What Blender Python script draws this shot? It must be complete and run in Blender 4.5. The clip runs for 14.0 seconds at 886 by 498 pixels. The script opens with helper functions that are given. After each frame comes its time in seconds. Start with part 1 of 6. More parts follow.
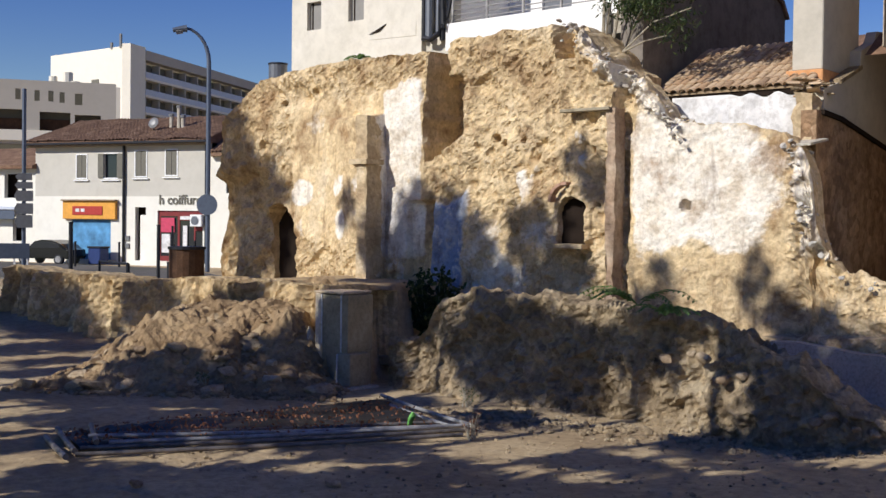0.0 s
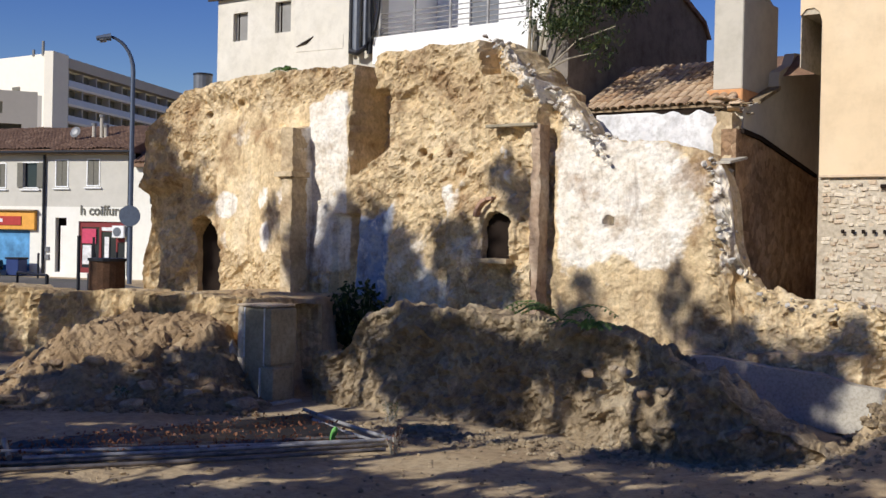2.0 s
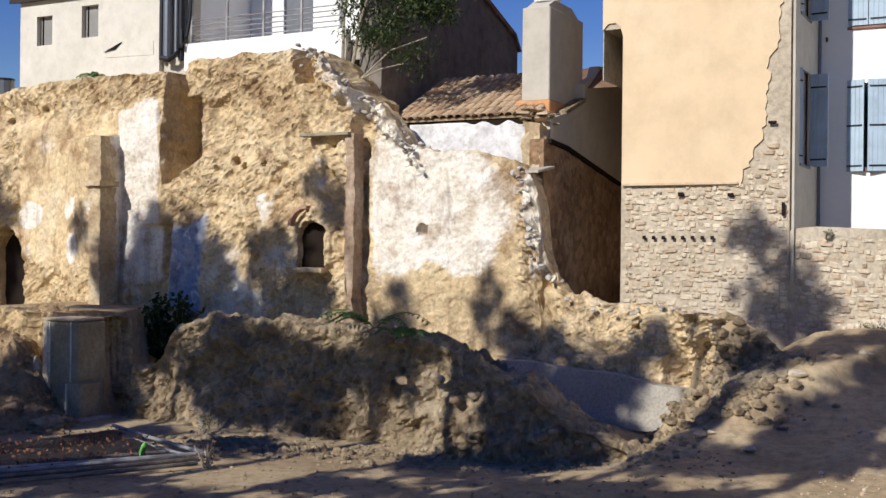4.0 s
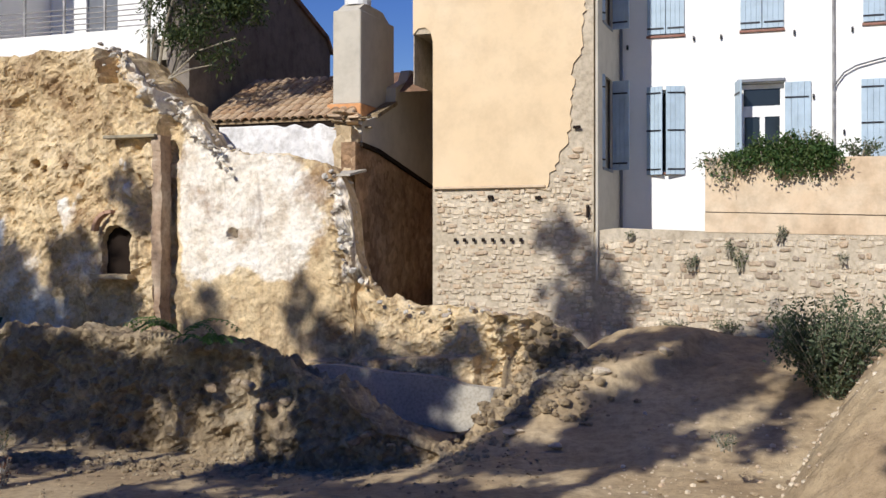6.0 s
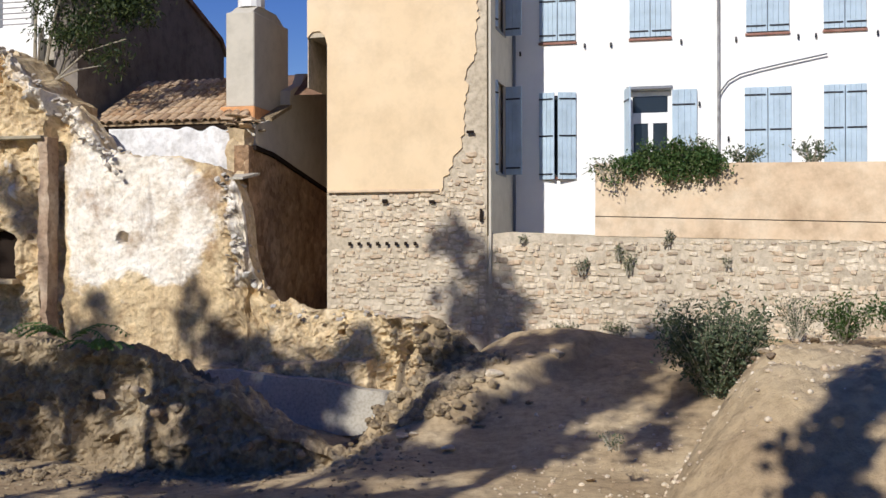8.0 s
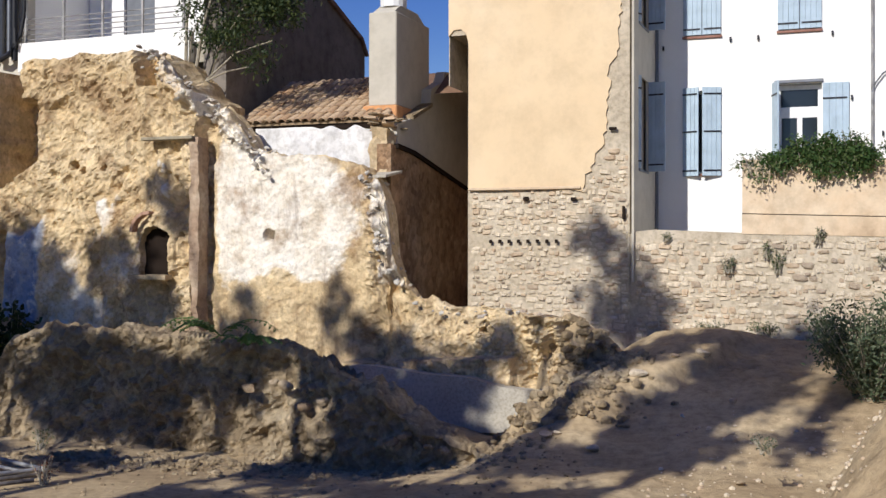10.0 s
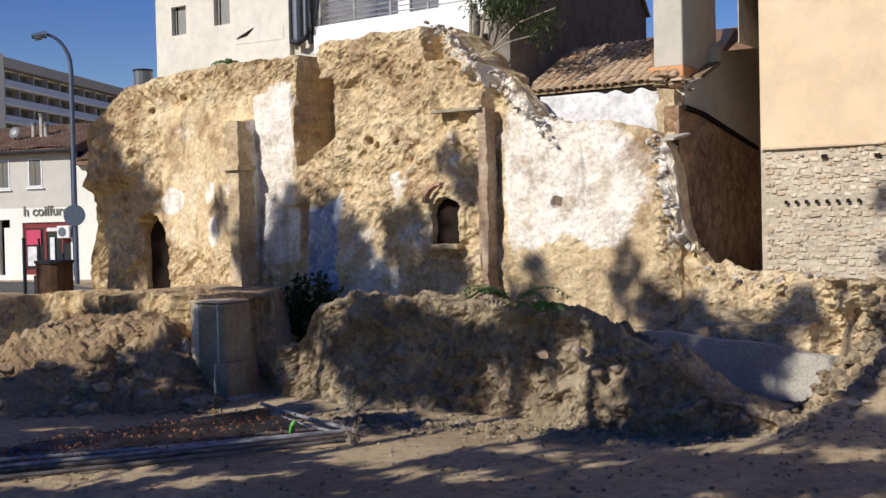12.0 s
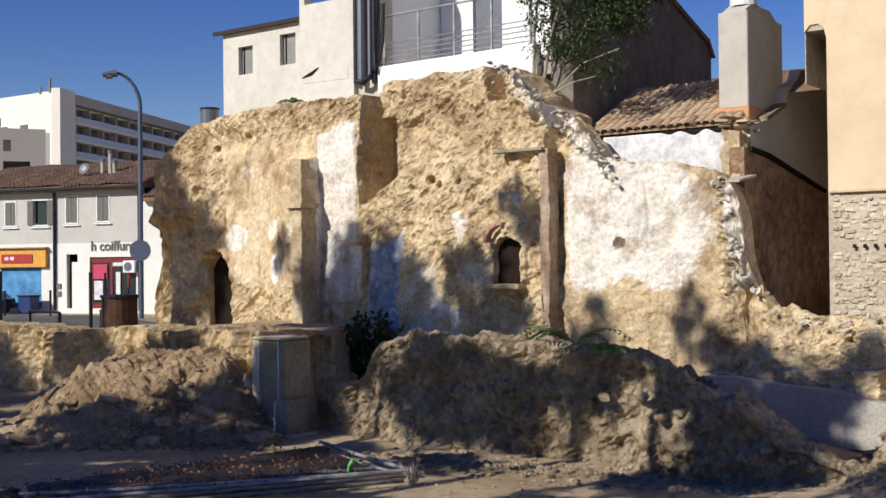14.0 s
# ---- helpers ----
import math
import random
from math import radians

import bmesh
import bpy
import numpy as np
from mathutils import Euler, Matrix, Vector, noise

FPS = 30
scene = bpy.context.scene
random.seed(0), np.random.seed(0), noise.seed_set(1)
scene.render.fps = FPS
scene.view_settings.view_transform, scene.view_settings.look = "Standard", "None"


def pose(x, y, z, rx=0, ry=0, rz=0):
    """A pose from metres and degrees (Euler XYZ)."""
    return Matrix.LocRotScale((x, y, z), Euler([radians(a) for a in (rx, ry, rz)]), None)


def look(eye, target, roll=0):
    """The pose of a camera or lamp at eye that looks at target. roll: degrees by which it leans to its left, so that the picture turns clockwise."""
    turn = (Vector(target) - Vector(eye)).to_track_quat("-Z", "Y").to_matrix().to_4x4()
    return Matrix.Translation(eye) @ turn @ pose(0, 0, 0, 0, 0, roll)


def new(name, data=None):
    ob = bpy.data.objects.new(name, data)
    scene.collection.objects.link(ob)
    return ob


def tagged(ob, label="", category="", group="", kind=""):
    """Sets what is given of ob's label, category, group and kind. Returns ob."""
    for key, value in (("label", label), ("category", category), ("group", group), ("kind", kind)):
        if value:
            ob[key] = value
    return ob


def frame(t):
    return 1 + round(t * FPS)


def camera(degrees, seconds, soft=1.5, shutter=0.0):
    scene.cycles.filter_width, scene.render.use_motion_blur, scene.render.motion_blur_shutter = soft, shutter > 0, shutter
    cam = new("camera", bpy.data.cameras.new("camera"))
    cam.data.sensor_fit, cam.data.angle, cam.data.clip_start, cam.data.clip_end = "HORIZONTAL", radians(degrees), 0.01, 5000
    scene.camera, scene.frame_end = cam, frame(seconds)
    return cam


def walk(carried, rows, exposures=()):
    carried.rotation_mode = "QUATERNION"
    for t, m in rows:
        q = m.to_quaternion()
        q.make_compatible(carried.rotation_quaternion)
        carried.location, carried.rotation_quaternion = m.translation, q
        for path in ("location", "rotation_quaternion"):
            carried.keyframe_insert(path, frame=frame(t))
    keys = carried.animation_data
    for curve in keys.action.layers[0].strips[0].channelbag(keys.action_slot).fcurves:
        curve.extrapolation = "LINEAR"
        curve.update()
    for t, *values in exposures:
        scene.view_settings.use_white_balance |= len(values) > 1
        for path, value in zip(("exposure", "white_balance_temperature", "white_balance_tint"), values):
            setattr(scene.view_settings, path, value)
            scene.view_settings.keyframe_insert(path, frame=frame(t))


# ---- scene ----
cam = camera(42.0, 14.0)
METRES, EYE, TILT, LEAN, TURN = 6.4, 3.4, 0.0, 0.0, 24.4
PATH = [
    (0, (-0.268, -0.112, 3.502), (-1.555, 1.418, 3.461), 0.7),
    (0.5, (-0.277, -0.101, 3.505), (-1.553, 1.439, 3.469), 0.8),
    (1, (-0.279, -0.091, 3.499), (-1.54, 1.461, 3.471), 1.0),
    (1.5, (-0.259, -0.091, 3.505), (-1.491, 1.484, 3.483), 1.1),
    (2, (-0.241, -0.062, 3.505), (-1.43, 1.546, 3.49), 1.2),
    (2.5, (-0.167, -0.049, 3.513), (-1.298, 1.601, 3.504), 1.2),
    (3, (-0.101, -0.046, 3.523), (-1.163, 1.648, 3.519), 1.1),
    (5.5, (0.041, -0.005, 3.527), (-0.684, 1.859, 3.536), 0.0),
    (6, (0.095, 0.076, 3.541), (-0.551, 1.969, 3.551), -0.0),
    (6.5, (0.169, 0.102, 3.552), (-0.391, 2.022, 3.563), -0.1),
    (7, (0.228, 0.071, 3.554), (-0.243, 2.015, 3.568), -0.1),
    (9.5, (0.078, 0.008, 3.539), (-0.499, 1.922, 3.561), 0.1),
    (10, (-0.003, 0.001, 3.556), (-0.698, 1.877, 3.567), 0.1),
    (10.5, (-0.08, -0.086, 3.579), (-0.89, 1.743, 3.574), -0.0),
    (11, (-0.118, -0.143, 3.593), (-1.044, 1.629, 3.57), -0.5),
    (11.5, (-0.144, -0.134, 3.593), (-1.182, 1.576, 3.554), -1.0),
    (12, (-0.224, -0.11, 3.581), (-1.342, 1.547, 3.537), -1.3),
    (12.5, (-0.257, -0.14, 3.587), (-1.427, 1.482, 3.553), -1.2),
    (13, (-0.259, -0.162, 3.597), (-1.456, 1.44, 3.582), -1.0),
    (13.5, (-0.255, -0.128, 3.592), (-1.458, 1.469, 3.598), -0.8),
    (14, (-0.268, -0.069, 3.596), (-1.471, 1.529, 3.621), -0.6),
]
walk(cam, [(t, look(eye, target, roll)) for t, eye, target, roll in PATH], [(0.0, 0.0, 6120, 10), (14.0, 0.0, 6120, 10)])

# ---- light ----
SUN_ELEV = radians(33.0)
SUN_H = Vector((-0.262, -0.965, 0.0)).normalized()
world = bpy.data.worlds.new("world")
scene.world = world
world.use_nodes = True
wn = world.node_tree
sky = wn.nodes.new("ShaderNodeTexSky")
sky.sky_type = "NISHITA"
sky.sun_disc = False
sky.sun_elevation = SUN_ELEV
sky.sun_rotation = math.atan2(SUN_H.x, SUN_H.y) % (2 * math.pi)
sky.air_density = 1.0
sky.dust_density = 0.0
sky.ozone_density = 2.0
hs = wn.nodes.new("ShaderNodeHueSaturation")
hs.inputs["Saturation"].default_value = 1.42
hs.inputs["Hue"].default_value = 0.53
wn.links.new(sky.outputs[0], hs.inputs["Color"])
wn.links.new(hs.outputs[0], wn.nodes["Background"].inputs[0])
wn.nodes["Background"].inputs[1].default_value = 0.082
sun_data = bpy.data.lights.new("sun", "SUN")
sun_data.energy = 5.0
sun_data.angle = radians(0.5)
sun_data.color = (1.0, 0.935, 0.84)
sun = new("sun", sun_data)
to_sun = SUN_H * math.cos(SUN_ELEV) + Vector((0, 0, math.sin(SUN_ELEV)))
sun.matrix_world = look(to_sun * 80, (0, 0, 0))
scene.view_settings.exposure = 0.0

# ---- tools ----
def vnoise(x, y, z=0.0, seed=0):
    """Smooth value noise in -1..1 on numpy arrays."""
    x, y, z = np.broadcast_arrays(np.asarray(x, float), np.asarray(y, float), np.asarray(z, float))
    xi, yi, zi = np.floor(x), np.floor(y), np.floor(z)
    u, v, w = x - xi, y - yi, z - zi
    u, v, w = (q * q * (3 - 2 * q) for q in (u, v, w))

    def lattice(a, b, c):
        n = np.sin(a * 127.1 + b * 311.7 + c * 74.7 + seed * 19.19) * 43758.5453
        return (n - np.floor(n)) * 2 - 1

    r = 0
    for dx in (0, 1):
        for dy in (0, 1):
            for dz in (0, 1):
                k = (u if dx else 1 - u) * (v if dy else 1 - v) * (w if dz else 1 - w)
                r = r + k * lattice(xi + dx, yi + dy, zi + dz)
    return r


def fbm(x, y, z=0.0, octaves=4, seed=0):
    r, a, f = 0, 0.5, 1.0
    for o in range(octaves):
        r = r + a * vnoise(np.asarray(x) * f, np.asarray(y) * f, np.asarray(z) * f, seed + o * 7)
        a, f = a * 0.5, f * 2.03
    return r


def sm(a, b, x):
    q = np.clip((np.asarray(x, float) - a) / (b - a), 0, 1)
    return q * q * (3 - 2 * q)


def mesh_data(name, verts, faces, mat=None, smooth=False):
    me = bpy.data.meshes.new(name)
    me.from_pydata(np.asarray(verts, float).tolist() if isinstance(verts, np.ndarray) else [tuple(v) for v in verts], [], faces.tolist() if isinstance(faces, np.ndarray) else faces)
    if mat:
        me.materials.append(mat)
    if smooth:
        me.polygons.foreach_set("use_smooth", [True] * len(me.polygons))
    me.update()
    return me


def grid_faces(nu, nv, closed_u=False):
    a = np.arange(nu * nv).reshape(nu, nv)
    if closed_u:
        a = np.vstack([a, a[:1]])
    return np.stack([a[:-1, :-1], a[1:, :-1], a[1:, 1:], a[:-1, 1:]], -1).reshape(-1, 4)


def bm_data(name, bm, mat=None, smooth=False):
    me = bpy.data.meshes.new(name)
    bm.to_mesh(me)
    bm.free()
    if mat:
        me.materials.append(mat)
    if smooth:
        me.polygons.foreach_set("use_smooth", [True] * len(me.polygons))
    return me


def part(name, bm, mat, parent=None, label="", smooth=False):
    """Links a bmesh (or mesh) as one object under a thing or a part."""
    me = bm if isinstance(bm, bpy.types.Mesh) else bm_data(name, bm, mat, smooth)
    ob = new(name, me)
    if parent is not None:
        ob.parent = parent
        ob.matrix_parent_inverse = parent.matrix_world.inverted()
    if label:
        tagged(ob, label)
    return ob


def thing(name, label, category, at=(0, 0, 0), group="", kind=""):
    ob = new(name)
    ob.empty_display_size = 0.2
    ob.matrix_world = Matrix.Translation(at)
    bpy.context.view_layer.update()
    return tagged(ob, label, category, group, kind)


def box(x0, x1, y0, y1, z0, z1, bevel=0.0, bm=None):
    bm2 = bmesh.new()
    bmesh.ops.create_cube(bm2, size=1.0)
    for v in bm2.verts:
        v.co = Vector((x0 + (v.co.x + 0.5) * (x1 - x0), y0 + (v.co.y + 0.5) * (y1 - y0), z0 + (v.co.z + 0.5) * (z1 - z0)))
    if bevel:
        bmesh.ops.bevel(bm2, geom=bm2.edges[:], offset=bevel, segments=1, affect="EDGES", profile=0.5)
    if bm is None:
        return bm2
    me = bpy.data.meshes.new("t")
    bm2.to_mesh(me)
    bm2.free()
    bm.from_mesh(me)
    bpy.data.meshes.remove(me)
    return bm


def tube(points, radius, sides=8, bm=None, taper=None):
    """A round bar through points."""
    bm = bm or bmesh.new()
    rings = []
    pts = [Vector(p) for p in points]
    for i, p in enumerate(pts):
        d = (pts[min(i + 1, len(pts) - 1)] - pts[max(i - 1, 0)]).normalized()
        side = d.cross(Vector((0, 0, 1)) if abs(d.z) < 0.9 else Vector((1, 0, 0))).normalized()
        up = side.cross(d)
        r = radius if taper is None else radius + (taper - radius) * i / (len(pts) - 1)
        rings.append([bm.verts.new(p + (side * math.cos(2 * math.pi * k / sides) + up * math.sin(2 * math.pi * k / sides)) * r) for k in range(sides)])
    for a, b in zip(rings, rings[1:]):
        for k in range(sides):
            bm.faces.new((a[k], a[(k + 1) % sides], b[(k + 1) % sides], b[k]))
    bm.faces.new(rings[0][::-1])
    bm.faces.new(rings[-1])
    return bm


def prism(profile, axis, a, b, bm=None):
    """Extrudes a closed profile of (u, v) from a to b along x, y or z."""
    bm = bm or bmesh.new()
    put = {"x": lambda u, v, w: (w, u, v), "y": lambda u, v, w: (u, w, v), "z": lambda u, v, w: (u, v, w)}[axis]
    lo = [bm.verts.new(put(u, v, a)) for u, v in profile]
    hi = [bm.verts.new(put(u, v, b)) for u, v in profile]
    n = len(profile)
    for k in range(n):
        bm.faces.new((lo[k], lo[(k + 1) % n], hi[(k + 1) % n], hi[k]))
    bm.faces.new(lo[::-1])
    bm.faces.new(hi)
    bmesh.ops.recalc_face_normals(bm, faces=bm.faces)
    return bm


def wall_y(x0, x1, z0, z1, y0, y1, holes):
    """A wall along x with rectangular through openings (xa, xb, za, zb), built as one mesh of butting blocks."""
    bm = bmesh.new()
    xs = sorted({x0, x1, *[h[0] for h in holes], *[h[1] for h in holes]})
    zs = sorted({z0, z1, *[h[2] for h in holes], *[h[3] for h in holes]})
    nx, nz = len(xs) - 1, len(zs) - 1
    solid = np.ones((nx, nz), bool)
    for i in range(nx):
        for j in range(nz):
            cx, cz = (xs[i] + xs[i + 1]) / 2, (zs[j] + zs[j + 1]) / 2
            solid[i, j] = not any(h[0] < cx < h[1] and h[2] < cz < h[3] for h in holes)
    cache = {}

    def V(i, j, y):
        key = (i, j, y)
        if key not in cache:
            cache[key] = bm.verts.new((xs[i], y, zs[j]))
        return cache[key]

    for i in range(nx):
        for j in range(nz):
            if not solid[i, j]:
                continue
            bm.faces.new((V(i, j, y0), V(i + 1, j, y0), V(i + 1, j + 1, y0), V(i, j + 1, y0)))
            bm.faces.new((V(i, j, y1), V(i, j + 1, y1), V(i + 1, j + 1, y1), V(i + 1, j, y1)))
            for di, dj, p, q in ((-1, 0, (i, j), (i, j + 1)), (1, 0, (i + 1, j + 1), (i + 1, j)), (0, -1, (i + 1, j), (i, j)), (0, 1, (i, j + 1), (i + 1, j + 1))):
                ni, nj = i + di, j + dj
                if not (0 <= ni < nx and 0 <= nj < nz and solid[ni, nj]):
                    bm.faces.new((V(*p, y0), V(*q, y0), V(*q, y1), V(*p, y1)))
    bmesh.ops.recalc_face_normals(bm, faces=bm.faces)
    return bm


def boulder(name, r, seed, mat, squash=0.75, sub=2):
    bm = bmesh.new()
    bmesh.ops.create_icosphere(bm, subdivisions=sub, radius=1.0)
    rnd = random.Random(seed)
    cuts = [Vector((rnd.gauss(0, 1), rnd.gauss(0, 1), rnd.gauss(0, 1))).normalized() for _ in range(9)]
    for v in bm.verts:
        p = v.co.copy()
        for c in cuts:
            d = p.dot(c)
            lim = 0.58 + 0.14 * math.sin(c.x * 40)
            if d > lim:
                p -= c * (d - lim)
        p *= 1 + 0.12 * noise.noise(p * 2.2 + Vector((seed, 0, 0)))
        v.co = Vector((p.x * r, p.y * r, p.z * r * squash))
    return bm_data(name, bm, mat)


# ---- materials ----
class N:
    """A short way to write node materials."""

    def __init__(self, name):
        self.mat = bpy.data.materials.new(name)
        self.mat.use_nodes = True
        self.t = self.mat.node_tree
        self.bsdf = self.t.nodes["Principled BSDF"]
        self.co = self.t.nodes.new("ShaderNodeTexCoord").outputs["Object"]

    def node(self, kind, **kw):
        n = self.t.nodes.new(kind)
        for k, v in kw.items():
            n.inputs[k].default_value = v
        return n

    def link(self, a, b):
        self.t.links.new(a, b)

    def noise(self, scale, detail=6.0, rough=0.6, stretch=None, offset=0.0):
        n = self.node("ShaderNodeTexNoise", Scale=scale, Detail=detail, Roughness=rough)
        src = self.co
        if stretch or offset:
            m = self.node("ShaderNodeMapping")
            m.inputs["Scale"].default_value = stretch or (1, 1, 1)
            m.inputs["Location"].default_value = (offset, offset * 0.7, offset * 1.3)
            self.link(self.co, m.inputs[0])
            src = m.outputs[0]
        self.link(src, n.inputs["Vector"])
        return n.outputs["Fac"]

    def ramp(self, fac, stops):
        n = self.node("ShaderNodeValToRGB")
        e = n.color_ramp.elements
        while len(e) < len(stops):
            e.new(0.5)
        for el, (p, c) in zip(e, stops):
            el.position, el.color = p, (*c, 1) if len(c) == 3 else c
        self.link(fac, n.inputs[0])
        return n.outputs[0]

    def mix(self, fac, a, b, mode="MIX"):
        n = self.t.nodes.new("ShaderNodeMix")
        n.data_type, n.blend_type = "RGBA", mode
        for k, v in ((0, fac), (6, a), (7, b)):
            if isinstance(v, (int, float)):
                n.inputs[k].default_value = v
            elif isinstance(v, tuple):
                n.inputs[k].default_value = (*v, 1)
            else:
                self.link(v, n.inputs[k])
        return n.outputs[2]

    def math(self, op, a, b=0.0, clamp=False):
        n = self.t.nodes.new("ShaderNodeMath")
        n.operation, n.use_clamp = op, clamp
        for k, v in ((0, a), (1, b)):
            if isinstance(v, (int, float)):
                n.inputs[k].default_value = v
            else:
                self.link(v, n.inputs[k])
        return n.outputs[0]

    def attr(self, name):
        n = self.t.nodes.new("ShaderNodeAttribute")
        n.attribute_name = name
        return n.outputs["Fac"]

    def rand(self):
        return self.t.nodes.new("ShaderNodeObjectInfo").outputs["Random"]

    def island(self):
        return self.t.nodes.new("ShaderNodeNewGeometry").outputs["Random Per Island"]

    def done(self, color, rough=0.9, bump=None, strength=0.4, dist=0.02, metal=0.0, spec=0.3):
        if isinstance(color, tuple):
            self.bsdf.inputs["Base Color"].default_value = (*color, 1)
        else:
            self.link(color, self.bsdf.inputs["Base Color"])
        if isinstance(rough, float):
            self.bsdf.inputs["Roughness"].default_value = rough
        else:
            self.link(rough, self.bsdf.inputs["Roughness"])
        self.bsdf.inputs["Metallic"].default_value = metal
        self.bsdf.inputs["Specular IOR Level"].default_value = spec
        if bump is not None:
            b = self.node("ShaderNodeBump", Strength=strength, Distance=dist)
            self.link(bump, b.inputs["Height"])
            self.link(b.outputs[0], self.bsdf.inputs["Normal"])
        return self.mat


def plain(name, c, rough=0.6, metal=0.0, vary=0.15, scale=6.0, bump=0.15, spec=0.3):
    """Paint, metal, plastic: one colour with faint dirt and unevenness."""
    n = N(name)
    k = tuple(q * (1 - vary) for q in c)
    l = tuple(min(1, q * (1 + vary * 0.6)) for q in c)
    col = n.ramp(n.noise(scale, 5), [(0.3, k), (0.7, l)])
    return n.done(col, rough, n.noise(scale * 8, 3), bump, 0.004, metal, spec)


def earthy(name, stops, scale=0.5, fine=14.0, grit=60.0, strength=0.6, dist=0.03, per=None, mott=0.75, cells=0.0):
    """Soil, rubble, render, stone: two scales of colour and relief."""
    n = N(name)
    col = n.ramp(n.noise(scale, 7, 0.65), stops)
    f = n.noise(fine, 5, 0.7, offset=3.1)
    col = n.mix(mott, col, n.ramp(f, [(0.3, (0.55, 0.53, 0.5)), (0.55, (1, 1, 1)), (0.75, (1.15, 1.12, 1.08))]), "MULTIPLY")
    if per:
        r = n.rand() if per == "rand" else n.island()
        col = n.mix(0.8, col, n.ramp(r, [(0, (0.52, 0.48, 0.46)), (0.2, (0.95, 0.80, 0.68)), (0.45, (1.0, 0.96, 0.90)), (0.7, (1.12, 1.10, 1.07)), (1, (1.22, 1.20, 1.16))]), "MULTIPLY")
    h = n.math("ADD", f, n.math("MULTIPLY", n.noise(grit, 3, 0.6), 0.4))
    if cells:
        wob = n.mix(0.12, n.co, n.noise(3.0, 4, 0.6, offset=7.0))
        v = n.node("ShaderNodeTexVoronoi", Scale=cells)
        n.link(wob, v.inputs["Vector"])
        col = n.mix(0.7, col, n.ramp(v.outputs["Color"], [(0.15, (0.62, 0.58, 0.54)), (0.5, (1, 1, 1)), (0.85, (1.28, 1.25, 1.2))]), "MULTIPLY")
        h = n.math("SUBTRACT", h, n.math("MULTIPLY", v.outputs["Distance"], 0.9))
    return n.done(col, 0.95, h, strength, dist, spec=0.15)


M = {}
M["earth"] = earthy("earth", [(0.3, (0.30, 0.215, 0.125)), (0.5, (0.44, 0.335, 0.20)), (0.72, (0.55, 0.44, 0.28))], 0.35, 6.0, 40.0, 0.8, 0.05)
M["soil"] = earthy("soil", [(0.3, (0.23, 0.15, 0.08)), (0.55, (0.39, 0.275, 0.155)), (0.75, (0.53, 0.40, 0.245))], 0.8, 9.0, 50.0, 1.0, 0.06)
M["rubble"] = earthy("rubble", [(0.28, (0.25, 0.19, 0.115)), (0.5, (0.42, 0.33, 0.21)), (0.72, (0.52, 0.44, 0.31))], 0.9, 8.0, 45.0, 1.0, 0.09, None, 0.75, 7.0)
M["stone"] = earthy("stone", [(0.3, (0.46, 0.38, 0.28)), (0.5, (0.60, 0.52, 0.40)), (0.72, (0.70, 0.63, 0.51))], 1.3, 12.0, 60.0, 0.7, 0.02, "rand")
M["stone_joined"] = earthy("stone_joined", [(0.3, (0.46, 0.38, 0.28)), (0.5, (0.60, 0.52, 0.40)), (0.72, (0.70, 0.63, 0.51))], 1.3, 12.0, 60.0, 0.7, 0.02, "island")
M["mortar"] = earthy("mortar", [(0.3, (0.44, 0.37, 0.27)), (0.55, (0.57, 0.49, 0.37)), (0.75, (0.66, 0.58, 0.46))], 1.2, 10.0, 60.0, 0.8, 0.03)
M["block_stone"] = earthy("block_stone", [(0.3, (0.23, 0.195, 0.135)), (0.5, (0.33, 0.285, 0.20)), (0.72, (0.42, 0.38, 0.29))], 1.1, 10.0, 60.0, 0.5, 0.015)
M["concrete"] = earthy("concrete", [(0.3, (0.40, 0.36, 0.29)), (0.55, (0.50, 0.46, 0.38)), (0.75, (0.58, 0.54, 0.46))], 0.8, 16.0, 80.0, 0.4, 0.01)
M["yellow"] = earthy("yellow", [(0.25, (0.66, 0.50, 0.31)), (0.5, (0.72, 0.56, 0.36)), (0.75, (0.76, 0.62, 0.43))], 0.35, 1.6, 60.0, 0.15, 0.008, None, 0.28)
M["white"] = earthy("white", [(0.25, (0.78, 0.77, 0.74)), (0.5, (0.83, 0.82, 0.79)), (0.8, (0.86, 0.85, 0.82))], 0.3, 2.0, 80.0, 0.1, 0.004, None, 0.08)
M["grey_render"] = earthy("grey_render", [(0.25, (0.44, 0.40, 0.33)), (0.5, (0.52, 0.48, 0.40)), (0.8, (0.58, 0.54, 0.46))], 0.4, 3.0, 70.0, 0.25, 0.008, None, 0.3)
M["house_render"] = earthy("house_render", [(0.25, (0.58, 0.54, 0.45)), (0.5, (0.66, 0.62, 0.53)), (0.8, (0.72, 0.68, 0.60))], 0.4, 3.0, 70.0, 0.25, 0.008, None, 0.3)
# grey wall colour with shade mixed in, for the gable and loggia back
M["shaded_render"] = earthy("shaded_render", [(0.25, (0.15, 0.13, 0.11)), (0.5, (0.20, 0.175, 0.15)), (0.8, (0.26, 0.23, 0.20))], 0.5, 3.0, 60.0, 0.4, 0.015)
M["brown_wall"] = earthy("brown_wall", [(0.28, (0.22, 0.135, 0.075)), (0.5, (0.38, 0.25, 0.15)), (0.75, (0.52, 0.38, 0.25))], 1.2, 7.0, 50.0, 0.9, 0.06, None, 0.75, 6.0)
M["planter"] = earthy("planter", [(0.28, (0.46, 0.33, 0.21)), (0.48, (0.64, 0.49, 0.33)), (0.72, (0.72, 0.60, 0.44))], 0.9, 2.5, 60.0, 0.25, 0.008, None, 0.5)
